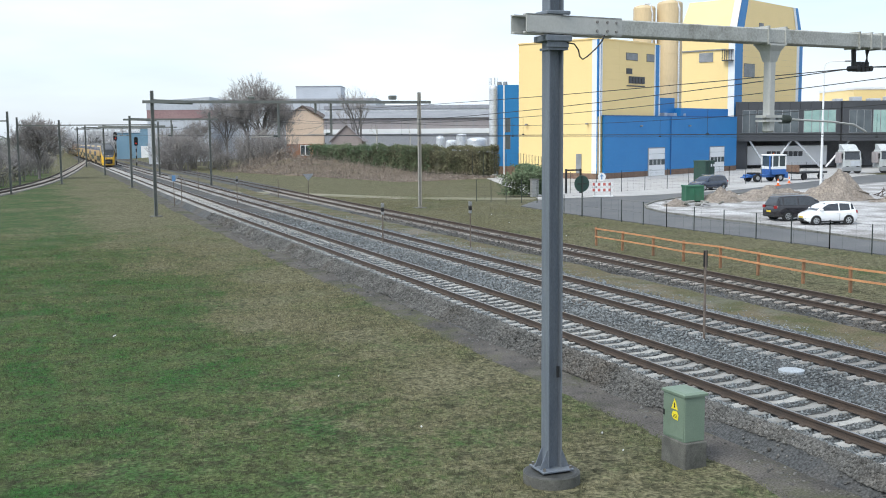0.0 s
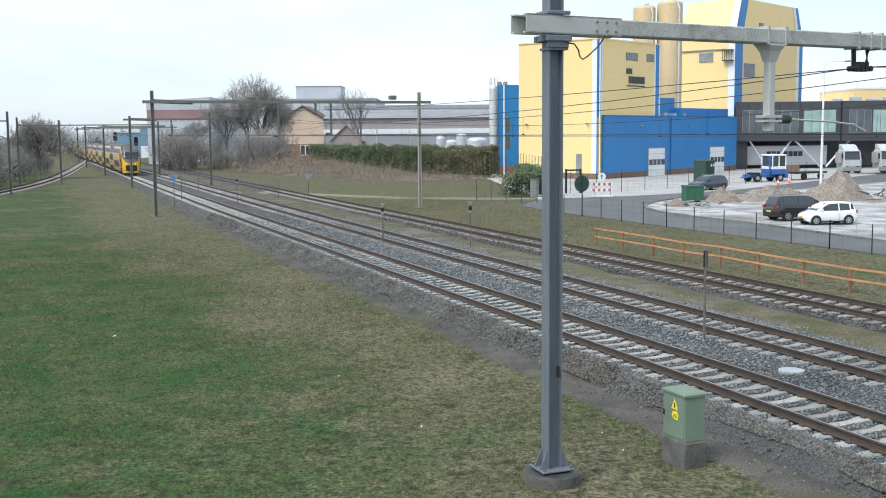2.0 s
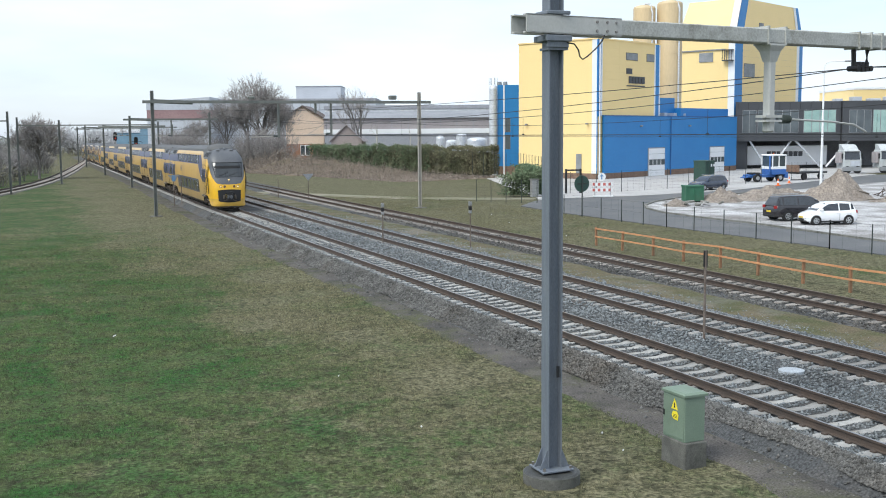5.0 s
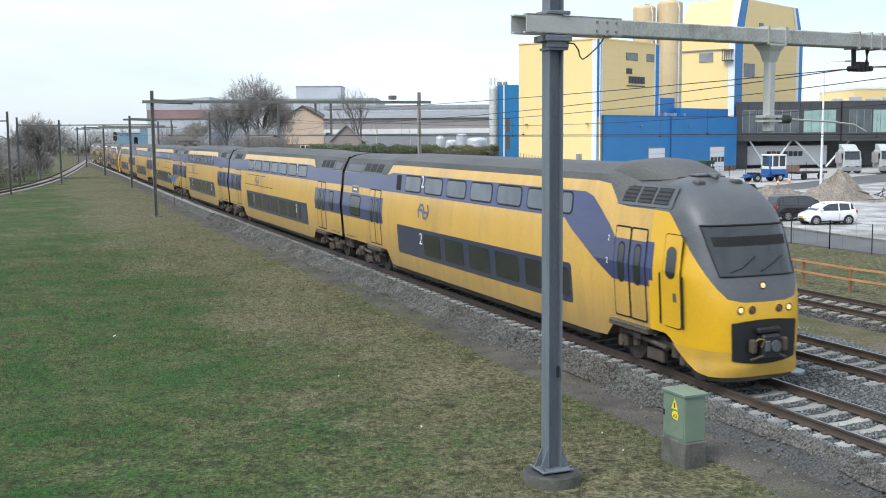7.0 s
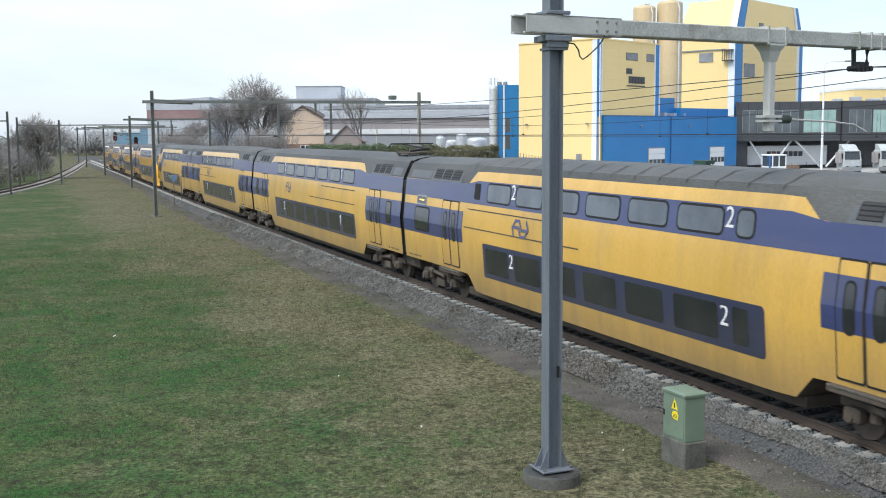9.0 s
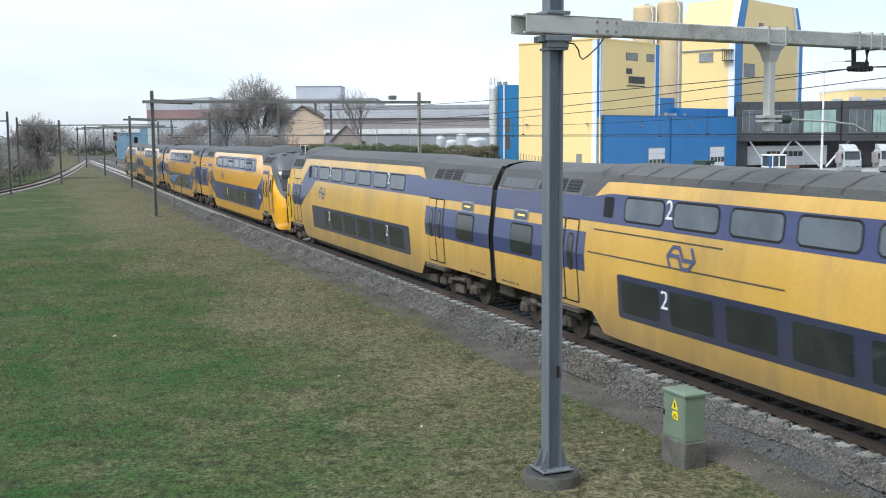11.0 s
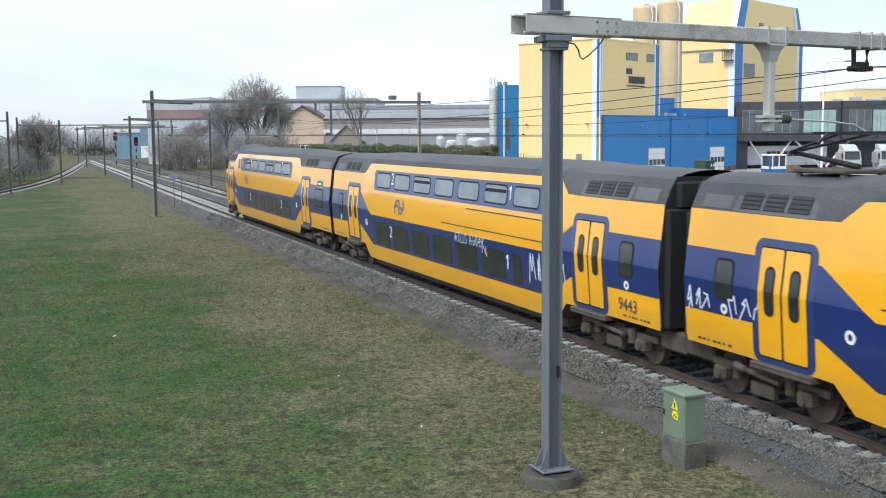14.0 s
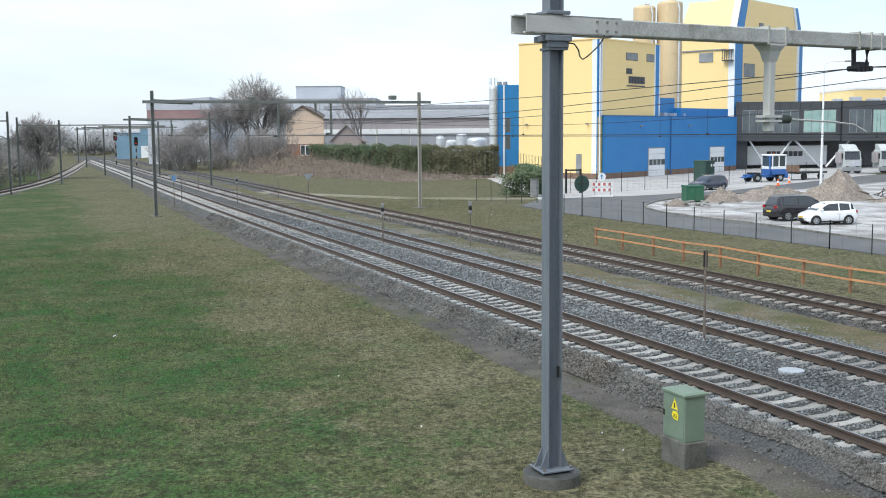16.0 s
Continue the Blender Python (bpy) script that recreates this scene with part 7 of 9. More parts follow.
b = plain_block("long_shed", "long low grey industrial shed with pale eaves band", "warehouse", -22.4, 10.5, 205, 20, ((-0.6, 5.2, SHED_DARK, 0.0), (5.2, 6.15, BLD_WHITE, -0.15), (6.15, 8.2, SHED_BROWN, 0.0)))
part("roof", Shape().add([(-22.6, -0.4, 8.2), (10.7, -0.4, 8.2), (10.7, 10, 9.75), (-22.6, 10, 9.75), (10.7, 20, 8.2), (-22.6, 20, 8.2)], [(0, 1, 2, 3), (3, 2, 4, 5)]), ROOF_SHEET, b, "grey sheet roof")
for k in range(11):
    part("wall_rib", Shape().box(-22.0 + 3.1 * k, -21.9 + 3.1 * k, -0.06, 0, -0.6, 8.2), SHED_DARK, b)
b = plain_block("gantry_hall", "grey conveyor gantry roof above pale cladding", "warehouse", -25.2, 12.0, 232, 18, ((-0.6, 10.0, SHED_GREY, 0.0), (10.0, 10.5, BLD_WHITE, 0.0), (10.5, 11.3, SHED_DARK, -0.2)))
b = plain_block("grey_factory", "large grey clad factory hall with a rooftop plant room", "factory", -58.0, -15.9, 260, 40, ((-0.6, 13.3, SHED_GREY, 0.0), (13.3, 13.75, SHED_DARK, -0.15)))
part("plant_room", Shape().box(-35.6, -24.7, 4, 16, 13.7, 16.75), SHED_GREY, b, "pale rooftop plant room")
part("plant_room_edge", Shape().box(-35.7, -24.6, 3.9, 16.1, 16.75, 16.95), SHED_DARK, b)
for k in range(20):
    part("wall_rib", Shape().box(-57.5 + 2.15 * k, -57.4 + 2.15 * k, -0.07, 0, -0.6, 13.3), SHED_DARK, b)
b = plain_block("red_banded_hall", "grey industrial hall with a faded red band and sloping roof edge", "factory", -68.4, -53.9, 250, 30, ((-0.6, 9.0, SHED_GREY, 0.0), (9.0, 11.1, SHED_RED, -0.05)))
part("roof", Shape().add([(-68.5, -0.1, 11.1), (-53.8, -0.1, 11.1), (-53.8, -0.1, 14.0), (-68.5, -0.1, 13.1), (-68.5, 30, 11.1), (-53.8, 30, 11.1), (-53.8, 30, 14.0), (-68.5, 30, 13.1)], [(0, 1, 2, 3), (5, 4, 7, 6), (3, 2, 6, 7), (1, 5, 6, 2), (4, 0, 3, 7)]), SHED_GREY, b)
b = plain_block("blue_hall_far", "low blue industrial hall in the distance", "warehouse", -100, -91.5, 330, 25, ((-0.6, 6.0, FAR_BLUE, 0.0), (6.0, 6.4, SHED_GREY, -0.2)))
b = plain_block("blue_hall_far", "low pale blue industrial hall in the distance", "warehouse", -91.4, -84, 326, 20, ((-0.6, 2.0, BLD_WHITE, 0.0), (2.0, 7.4, FAR_BLUE, -0.05)))
b = plain_block("yellow_block_far", "distant flat yellow factory block", "factory", 84.0, 110.0, 220, 20, ((-0.6, 13.4, BLD_YELLOW, 0.0), (13.4, 13.8, BLD_WHITE, -0.1)))
b = plain_block("grey_block_far", "distant grey rooftop plant", "factory", 72.0, 84.0, 222, 20, ((-0.6, 11.2, SHED_GREY, 0.0),))


def brick_gable():
    h = thing("brick_outbuilding", "low red-brown brick outbuilding with a pitched dark roof", "outbuilding", SITE @ pose(-19.6, 190, 0))
    part("wall", Shape().add([(0, 0, -0.6), (5.4, 0, -0.6), (5.4, 0, 4.2), (2.7, 0, 6.8), (0, 0, 4.2), (0, 10, -0.6), (5.4, 10, -0.6), (5.4, 10, 4.2), (2.7, 10, 6.8), (0, 10, 4.2)], [(0, 1, 2, 3, 4), (6, 5, 9, 8, 7), (0, 4, 9, 5), (1, 6, 7, 2)]), BRICK_OLD, h)
    for x0 in (-0.4, 5.8):
        part("roof", Shape().loft([[(x0, y, 3.85), (2.7, y, 6.85), (2.7, y, 7.05), (x0, y, 4.05)] for y in (-0.35, 10.3)], caps=True), SHED_BROWN, h, "dark tiled roof slope")


# brick paled towards grey, with the haze of distance in its colour
BRICK_OLD = mat("haze_paled_brick", (0.30, 0.25, 0.24), (0.34, 0.285, 0.27), rough=0.9, scale=1.2, fine=8, bump=0.2)
brick_gable()


def gable_house():
    h = thing("gable_house", "peach rendered gabled house with a brick base and dark roof", "house", SITE @ pose(-32.8, 226, 0))
    part("wall", Shape().add([(0, 0, 3.2), (7.9, 0, 3.2), (7.9, 0, 8.6), (3.6, 0, 11.0), (0, 0, 8.9), (0, 14, 3.2), (7.9, 14, 3.2), (7.9, 14, 8.6), (3.6, 14, 11.0), (0, 14, 8.9)], [(0, 1, 2, 3, 4), (6, 5, 9, 8, 7), (0, 4, 9, 5), (1, 6, 7, 2)]), PEACH, h)
    part("base", Shape().box(-0.03, 7.93, -0.03, 14, -0.6, 3.2), BRICK_RED, h, "red brick ground floor")
    for sx, x0, z0 in ((-1, -0.5, 8.65), (1, 8.4, 8.35)):
        part("roof", Shape().loft([[(x0, y, z0), (3.6, y, 11.05), (3.6, y, 11.3), (x0, y, z0 + 0.25)] for y in (-0.5, 14.5)], caps=True), TILE_DARK, h, "dark tiled roof slope")
    w = part("window", Shape().box(3.0, 5.0, -0.10, -0.03, 0.8, 3.0), BLD_WHITE, h)
    for k in range(2):
        part("pane", Shape().box(3.1 + k, 3.9 + k, -0.13, -0.10, 0.9, 2.9), WINDOW_DARK, w)
    g = thing("gable_shed", "brown gabled brick shed with a dark roof", "shed", SITE @ pose(-21.7, 212, 0))
    part("wall", Shape().add([(0, 0, -0.6), (8.2, 0, -0.6), (8.2, 0, 3.9), (4.2, 0, 6.9), (0, 0, 4.3), (0, 10, -0.6), (8.2, 10, -0.6), (8.2, 10, 3.9), (4.2, 10, 6.9), (0, 10, 4.3)], [(0, 1, 2, 3, 4), (6, 5, 9, 8, 7), (0, 4, 9, 5), (1, 6, 7, 2)]), BRICK_RED, g)
    for x0, z0 in ((-0.5, 4.0), (8.7, 3.6)):
        part("roof", Shape().loft([[(x0, y, z0), (4.2, y, 7.0), (4.2, y, 7.25), (x0, y, z0 + 0.25)] for y in (-0.4, 10.4)], caps=True), TILE_DARK, g)


gable_house()
for u, v, r, top in ((5.6, 172, 1.6, 4.6), (3.2, 176, 0.9, 5.2), (-0.3, 178, 0.7, 4.9), (9.6, 180, 1.3, 5.0), (1.6, 182, 1.0, 4.2)):
    silo(u, v, r, top, TANK, "squat pale storage tank on the factory ground", -0.6, False, "storage_tank")


# ---- yard things and vehicles ----
CAR_WHITE = mat("white_car_paint", (0.78, 0.79, 0.80), (0.75, 0.76, 0.77), rough=0.25, bump=0, coat=0.6, contrast=0.02)
CAR_DARK = mat("dark_brown_car_paint", (0.016, 0.014, 0.017), (0.020, 0.018, 0.020), rough=0.25, bump=0, coat=0.6, contrast=0.05)
CAR_NAVY = mat("navy_car_paint", (0.020, 0.030, 0.055), (0.024, 0.035, 0.062), rough=0.25, bump=0, coat=0.6, contrast=0.05)
CAR_GLASS = mat("car_glass", (0.02, 0.024, 0.03), (0.03, 0.035, 0.04), rough=0.05, bump=0, spec=0.9)
TYRE = mat("tyre_rubber", (0.016, 0.016, 0.017), rough=0.85, bump=0.1)
RIM = mat("alloy_rim", (0.42, 0.43, 0.44), (0.36, 0.37, 0.38), rough=0.35, metal=0.7, bump=0)
TAIL_LAMP = mat("red_lamp_glass", (0.32, 0.02, 0.02), rough=0.15, bump=0)
PLATE = mat("yellow_plate", (0.72, 0.52, 0.05), rough=0.5, bump=0)
BIN_GREEN = mat("green_container", (0.020, 0.10, 0.055), (0.026, 0.12, 0.065), rough=0.6, scale=2, bump=0.08, dirt=(0.06, 0.08, 0.05), dirt_amount=0.5)
BIN_DARK = mat("dark_green_container", (0.018, 0.05, 0.038), (0.024, 0.06, 0.045), rough=0.6, scale=2, bump=0.08)
CONE_ORANGE = mat("traffic_orange", (0.80, 0.16, 0.03), rough=0.6, bump=0)
TRUCK_BLUE = mat("truck_blue", (0.030, 0.11, 0.33), (0.035, 0.12, 0.36), rough=0.4, bump=0.02, scale=2)


def car(label, m, paint, L, W, H, hood, screen, rear_top, tail, rails=False):
    """A car with its front towards local -x; hood, screen, rear_top, tail are fractions of the length where the glasshouse rises, meets the roof, leaves it and ends."""
    c = thing("car", label, "car", m, group="parked cars")
    belt, sill = H * 0.61, H * 0.15
    X = lambda f: (f - 0.5) * L
    knots = (0.0, 0.015, 0.05, 0.12, hood, 0.5, tail - 0.06, 0.975, 1.0)
    top = lambda f: float(np.interp(f, knots, (H * 0.36, H * 0.43, H * 0.48, H * 0.53, belt - 0.02, belt, belt + 0.03, belt - 0.02, H * 0.48)))
    low = lambda f: float(np.interp(f, (0, 0.03, 0.1, 0.92, 0.98, 1), (sill + 0.10, sill + 0.02, sill, sill, sill + 0.04, sill + 0.12)))
    wide = lambda f: W / 2 * float(np.interp(f, (0, 0.02, 0.06, 0.14, 0.5, 0.9, 0.97, 1), (0.62, 0.76, 0.90, 0.98, 1.0, 0.97, 0.90, 0.80)))
    rings = []
    for f in [0.0, 0.008, 0.02, 0.04, 0.07, 0.11, 0.16] + [0.2 + 0.05 * i for i in range(15)] + [0.93, 0.96, 0.98, 0.993, 1.0]:
        z0, z1, h = low(f), top(f), wide(f)
        shoulder = z1 - 0.10 * H
        half = ((0.94, z0), (0.985, z0 + 0.06), (1.0, z0 + 0.42 * (z1 - z0)), (0.995, shoulder), (0.955, z1 - 0.03), (0.90, z1), (0.45, z1 + 0.035))
        rings.append([(X(f), -h * k, z) for k, z in half] + [(X(f), h * k, z) for k, z in reversed(half)])
    part("body", Shape().loft([list(reversed(r)) for r in rings], caps=True), paint, c, smooth=50)
    roof_z = lambda f: float(np.interp(f, (hood, (hood + screen) / 2, screen, screen + 0.10, rear_top - 0.08, rear_top, tail), (belt - 0.01, (belt + H) / 2 + 0.03, H - 0.07, H - 0.01, H - 0.02, H - 0.06, belt + 0.03)))
    base_w = lambda f: wide(f) * 0.93
    roof_w = lambda f: W / 2 * float(np.interp(f, (hood, screen, 0.5, rear_top, tail), (0.88, 0.70, 0.71, 0.68, 0.80)))
    house = []
    for f in [hood + (screen - hood) * i / 4 for i in range(4)] + [screen + (rear_top - screen) * i / 8 for i in range(9)] + [rear_top + (tail - rear_top) * i / 3 for i in (1, 2, 3)]:
        b, r, z = base_w(f), roof_w(f), roof_z(f)
        r = b - (b - r) * min(1.0, max(0.05, (z - belt) / (H - belt)))
        half = ((b, belt - 0.03), (r, z - 0.06), (r * 0.88, z - 0.012), (r * 0.5, z + 0.008))
        house.append([(X(f), -k, q) for k, q in half] + [(X(f), k, q) for k, q in reversed(half)])
    part("cabin_shell", Shape().loft([list(reversed(r)) for r in house], caps=True), paint, c, smooth=50)

    def side_point(f, z, sy):
        b, r, zr = base_w(f), roof_w(f), roof_z(f)
        r = b - (b - r) * min(1.0, max(0.05, (zr - belt) / (H - belt)))
        t = (z - belt + 0.03) / max(0.05, zr - 0.06 - belt + 0.03)
        return X(f), sy * (b + (r - b) * min(1.0, t) + 0.012), z

    lo, mid = belt + 0.02, 0.5 * (screen + rear_top) - 0.02
    for sy in (-1, 1):
        y = sy * W / 2
        up = lambda f: roof_z(f) - 0.085
        fronts = [(hood + 0.055, lo), (mid - 0.012, lo), (mid - 0.012, up(mid)), (screen + 0.01, up(screen + 0.01)), ((hood + screen) / 2 + 0.03, up((hood + screen) / 2 + 0.03))]
        last = rear_top - 0.035
        backs = [(mid + 0.012, lo), (last, lo + 0.03), (last - 0.01, up(last)), (mid + 0.012, up(mid + 0.012))]
        quarter = [(last + 0.025, lo + 0.04), (tail - 0.06, lo + 0.09), (rear_top + 0.015, up(rear_top)), (last + 0.02, up(last + 0.02))]
        for name, poly in (("front_side_window", fronts), ("rear_side_window", backs), ("quarter_window", quarter)):
            vs = [side_point(f, z, sy) for f, z in poly]
            part(name, Shape().add(vs, [tuple(range(len(vs))) if sy < 0 else tuple(reversed(range(len(vs))))]), CAR_GLASS, c)
        part("mirror", Shape().box(X(hood + 0.06), X(hood + 0.06) + 0.16, min(y * 0.97, y * 1.13), max(y * 0.97, y * 1.13), belt + 0.0, belt + 0.15, c=0.04), paint, c)
        for f in (mid, last):
            part("door_line", Shape().box(X(f), X(f) + 0.012, min(y * 0.99, y * 1.003), max(y * 0.99, y * 1.003), sill + 0.10, belt - 0.10 * H), BLACK, c)
        for f in (mid - 0.05, last - 0.06):
            part("door_handle", Shape().box(X(f), X(f) + 0.16, min(y * 0.99, y * 1.015), max(y * 0.99, y * 1.015), belt - 0.17, belt - 0.135, c=0.01), paint, c)
        part("sill_trim", Shape().box(X(0.27), X(0.73), min(y * 0.95, y * 1.0), max(y * 0.95, y * 1.0), sill - 0.02, sill + 0.06, c=0.02), BLACK, c)
        vs = [(X(f), sy * (wide(f) * k + 0.004), z) for f, k, z in ((0.010, 0.78, H * 0.395), (0.075, 0.995, H * 0.43), (0.105, 0.97, H * 0.505), (0.035, 0.88, H * 0.465))]
        part("headlight", Shape().add(vs, [(0, 1, 2, 3) if sy < 0 else (3, 2, 1, 0)]), HEADLAMP_GLASS, c, "clear headlamp")
        part("tail_light", Shape().box(L / 2 - 0.14, L / 2 - 0.005, min(y * 0.60, y * 0.88), max(y * 0.60, y * 0.88), H * 0.50, H * 0.62, c=0.02), TAIL_LAMP, c)
        if rails:
            part("roof_rail", Shape().tube((X(screen + 0.03), y * 0.66, H + 0.04), (X(rear_top - 0.02), y * 0.66, H + 0.03), 0.02, 0.02, 6), RIM, c)
        for f in (0.18, 0.81):
            x = X(f)
            part("wheel_arch", Shape().tube((x, y * 0.80, H * 0.205), (x, y * 1.002, H * 0.205), H * 0.235, H * 0.235, 22), BLACK, c)
            wh = part("wheel", Shape().tube((x, y * 0.82, H * 0.20), (x, y * 1.010, H * 0.20), H * 0.205, H * 0.198, 22), TYRE, c)
            rim = part("rim", Shape().tube((x, y * 1.0, H * 0.20), (x, y * 1.018, H * 0.20), H * 0.138, H * 0.13, 16), RIM, wh)
            for k in range(5):
                a = 2 * math.pi * k / 5
                part("rim_gap", Shape().tube((x + H * 0.085 * math.cos(a), y * 1.017, H * 0.20 + H * 0.085 * math.sin(a)), (x + H * 0.085 * math.cos(a), y * 1.02, H * 0.20 + H * 0.085 * math.sin(a)), H * 0.030, H * 0.030, 8), BLACK, wh)
    for f0, f1, name, sx in ((hood + 0.012, screen - 0.012, "windscreen", -1), (tail - 0.012, rear_top + 0.012, "rear_window", 1)):
        z0, z1 = belt + 0.04, roof_z(f1) - 0.05
        vs = [(X(f0) + sx * 0.03, -base_w(f0) * 0.82, z0), (X(f0) + sx * 0.03, base_w(f0) * 0.82, z0), (X(f1) + sx * 0.05, roof_w(f1) * 0.84, z1 + 0.04), (X(f1) + sx * 0.05, -roof_w(f1) * 0.84, z1 + 0.04)]
        part(name, Shape().add(vs + [(p[0] - sx * 0.06, p[1], p[2] - 0.02) for p in vs], [(0, 1, 2, 3), (7, 6, 5, 4), (0, 4, 5, 1), (1, 5, 6, 2), (2, 6, 7, 3), (3, 7, 4, 0)]), CAR_GLASS, c)
    part("grille", Shape().box(-L / 2 - 0.012, -L / 2 + 0.08, -W * 0.24, W * 0.24, sill + 0.08, sill + 0.20, c=0.02), BLACK, c)
    part("number_plate", Shape().box(-L / 2 - 0.03, -L / 2 + 0.02, -0.26, 0.26, sill + 0.22, sill + 0.33), PLATE, c)
    part("rear_plate", Shape().box(L / 2 - 0.02, L / 2 + 0.02, -0.26, 0.26, sill + 0.34, sill + 0.45), PLATE, c)
    part("front_bumper", Shape().box(-L / 2 + 0.0, -L / 2 + 0.16, -W * 0.36, W * 0.36, sill - 0.02, sill + 0.08, c=0.03), BLACK, c)
    part("rear_bumper", Shape().box(L / 2 - 0.16, L / 2 + 0.012, -W * 0.40, W * 0.40, sill + 0.02, sill + 0.20, c=0.04), BLACK, c)
    return c


HEADLAMP_GLASS = mat("clear_headlamp_glass", (0.16, 0.17, 0.19), (0.24, 0.25, 0.27), rough=0.08, bump=0, spec=0.9)
ROAD_Z = -0.62 + 0.044
car("small white hatchback parked on the sandy lot", pose(33.75, 54.15, ROAD_Z, 0, 0, -14), CAR_WHITE, 3.47, 1.62, 1.46, 0.20, 0.42, 0.88, 0.985)
car("dark brown estate-bodied off-roader parked on the sandy lot", pose(34.55, 57.6, ROAD_Z, 0, 0, 172), CAR_DARK, 4.70, 1.89, 1.68, 0.24, 0.42, 0.90, 0.985, rails=True)
car("navy blue estate car parked beside a green bin", pose(51.2, 90.9, -0.57, 0, 0, 14), CAR_NAVY, 4.60, 1.78, 1.48, 0.26, 0.42, 0.90, 0.985, rails=True)


def container(name, label, m, L, W, H, material):
    c = thing(name, label, "waste container", m, group="green containers")
    part("body", Shape().box(-L / 2, L / 2, -W / 2, W / 2, 0.08, H, c=0.03), material, c)
    part("rim", Shape().box(-L / 2 - 0.05, L / 2 + 0.05, -W / 2 - 0.05, W / 2 + 0.05, H - 0.12, H + 0.02, c=0.02), material, c)
    n = max(2, round(L / 0.6))
    for k in range(n + 1):
        x = -L / 2 + L * k / n
        part("rib", Shape().box(x - 0.03, x + 0.03, -W / 2 - 0.05, -W / 2, 0.1, H - 0.1), material, c)
    part("skid", Shape().box(-L / 2, L / 2, -W / 2 + 0.1, -W / 2 + 0.25, 0, 0.08), BLACK, c)
    return c


container("waste_container", "dark green open container standing on the lot", pose(39.0, 76.2, ROAD_Z, 0, 0, -15), 1.5, 1.2, 1.40, BIN_GREEN)
c = container("waste_container", "tall dark green container before the blue hall", pose(61.0, 105.2, -0.586, 0, 0, 20), 1.8, 1.6, 2.5, BIN_DARK)
for x in (0.1, 0.6):
    part("white_patch", Shape().box(x, x + 0.25, -0.92, -0.90, 1.8, 2.1), BLD_WHITE, c)


def heap(label, x, y, rx, ry, h, seed, material, clumps=0):
    """An uneven heap of loose material."""
    rings, vs, fs = 26, [], []
    nseg = 72
    vs.append((0, 0, h))
    for r in range(1, rings + 1):
        t = r / rings
        for k in range(nseg):
            a = 2 * math.pi * k / nseg
            wob = 1 + 0.32 * noise.noise((math.cos(a) * 1.9, math.sin(a) * 1.3, seed))
            z = h * (1 - t ** 1.25) * (1 - 0.25 * t) * (1 + 0.55 * noise.noise((math.cos(a) * t * 3, math.sin(a) * t * 3, seed + 5))) + 0.10 * h * noise.noise((math.cos(a) * t * 9, math.sin(a) * t * 9, seed)) * (1 - t)
            vs.append((rx * t * wob * math.cos(a), ry * t * wob * math.sin(a), z + 0.26 * noise.noise((math.cos(a) * t * rx * 1.6, math.sin(a) * t * ry * 1.6, seed + 9)) * min(1, 3 * (1 - t)) - (0.1 if r == rings else 0)))
    fs += [(0, 1 + k, 1 + (k + 1) % nseg) for k in range(nseg)]
    for r in range(rings - 1):
        for k in range(nseg):
            a, b = 1 + r * nseg + k, 1 + r * nseg + (k + 1) % nseg
            fs.append((a, a + nseg, b + nseg, b))
    ob = part("loose_sand", Shape().add(vs, fs), material, smooth=25)
    ob.matrix_basis = pose(x, y, ROAD_Z)
    return tagged(ob, label, "sand heap", group="sand heaps")


heap("large brown heap of building sand", 51.9, 73.0, 3.7, 2.8, 2.25, 1, SAND)
heap("long low sand bank beside the large heap", 47.5, 76.0, 5.0, 2.2, 1.1, 2, SAND)
heap("small pointed heap of sand on the lot", 41.3, 75.2, 2.0, 1.5, 1.15, 3, SAND)
heap("low spread of sand along the lot", 43.6, 76.8, 3.6, 1.2, 0.6, 4, SAND)
heap("dark earth heap with rubble", 55.0, 68.5, 3.4, 1.8, 0.9, 6, SAND)
heap("low earth mound beside kerb stones", 35.0, 72.6, 1.3, 1.0, 0.55, 5, SAND)


def rubble():
    rng = random.Random(12)
    for k in range(34):
        if k < 20:
            x, y, q = rng.uniform(33.6, 38.5), rng.uniform(70.3, 73.6), rng.uniform(0.15, 0.45)
        else:
            x, y, q = rng.uniform(52, 58), rng.uniform(66.0, 69.2), rng.uniform(0.2, 0.6)
        b = part("rubble_slab", Shape().box(-q, q, -q * 0.5, q * 0.5, -0.06, 0.08, c=0.02), CONCRETE if k % 3 else PAVING)
        b.matrix_basis = pose(x, y, ROAD_Z + rng.uniform(0.05, 0.3), rng.uniform(-25, 25), rng.uniform(-25, 25), rng.uniform(0, 180))
        tagged(b, "broken concrete slab lying on the lot", "rubble", group="broken slabs")


rubble()


def debris():
    """Torn-up roots and broken branches beside the earth heap."""
    rng = random.Random(31)
    d = thing("debris_pile", "dark tangle of broken branches and roots on the lot", "debris", pose(54.6, 69.4, ROAD_Z))
    for k in range(34):
        x, y, a = rng.uniform(-2.2, 2.6), rng.uniform(-1.2, 1.2), rng.uniform(0, 6.283)
        ln, up = rng.uniform(0.5, 1.6), rng.uniform(-0.1, 0.7)
        p = Vector((x, y, rng.uniform(0.1, 0.8)))
        part("branch", Shape().tube(p, p + Vector((math.cos(a) * ln, math.sin(a) * ln, up)), rng.uniform(0.03, 0.09), 0.02, 6), UNDER, d)


debris()


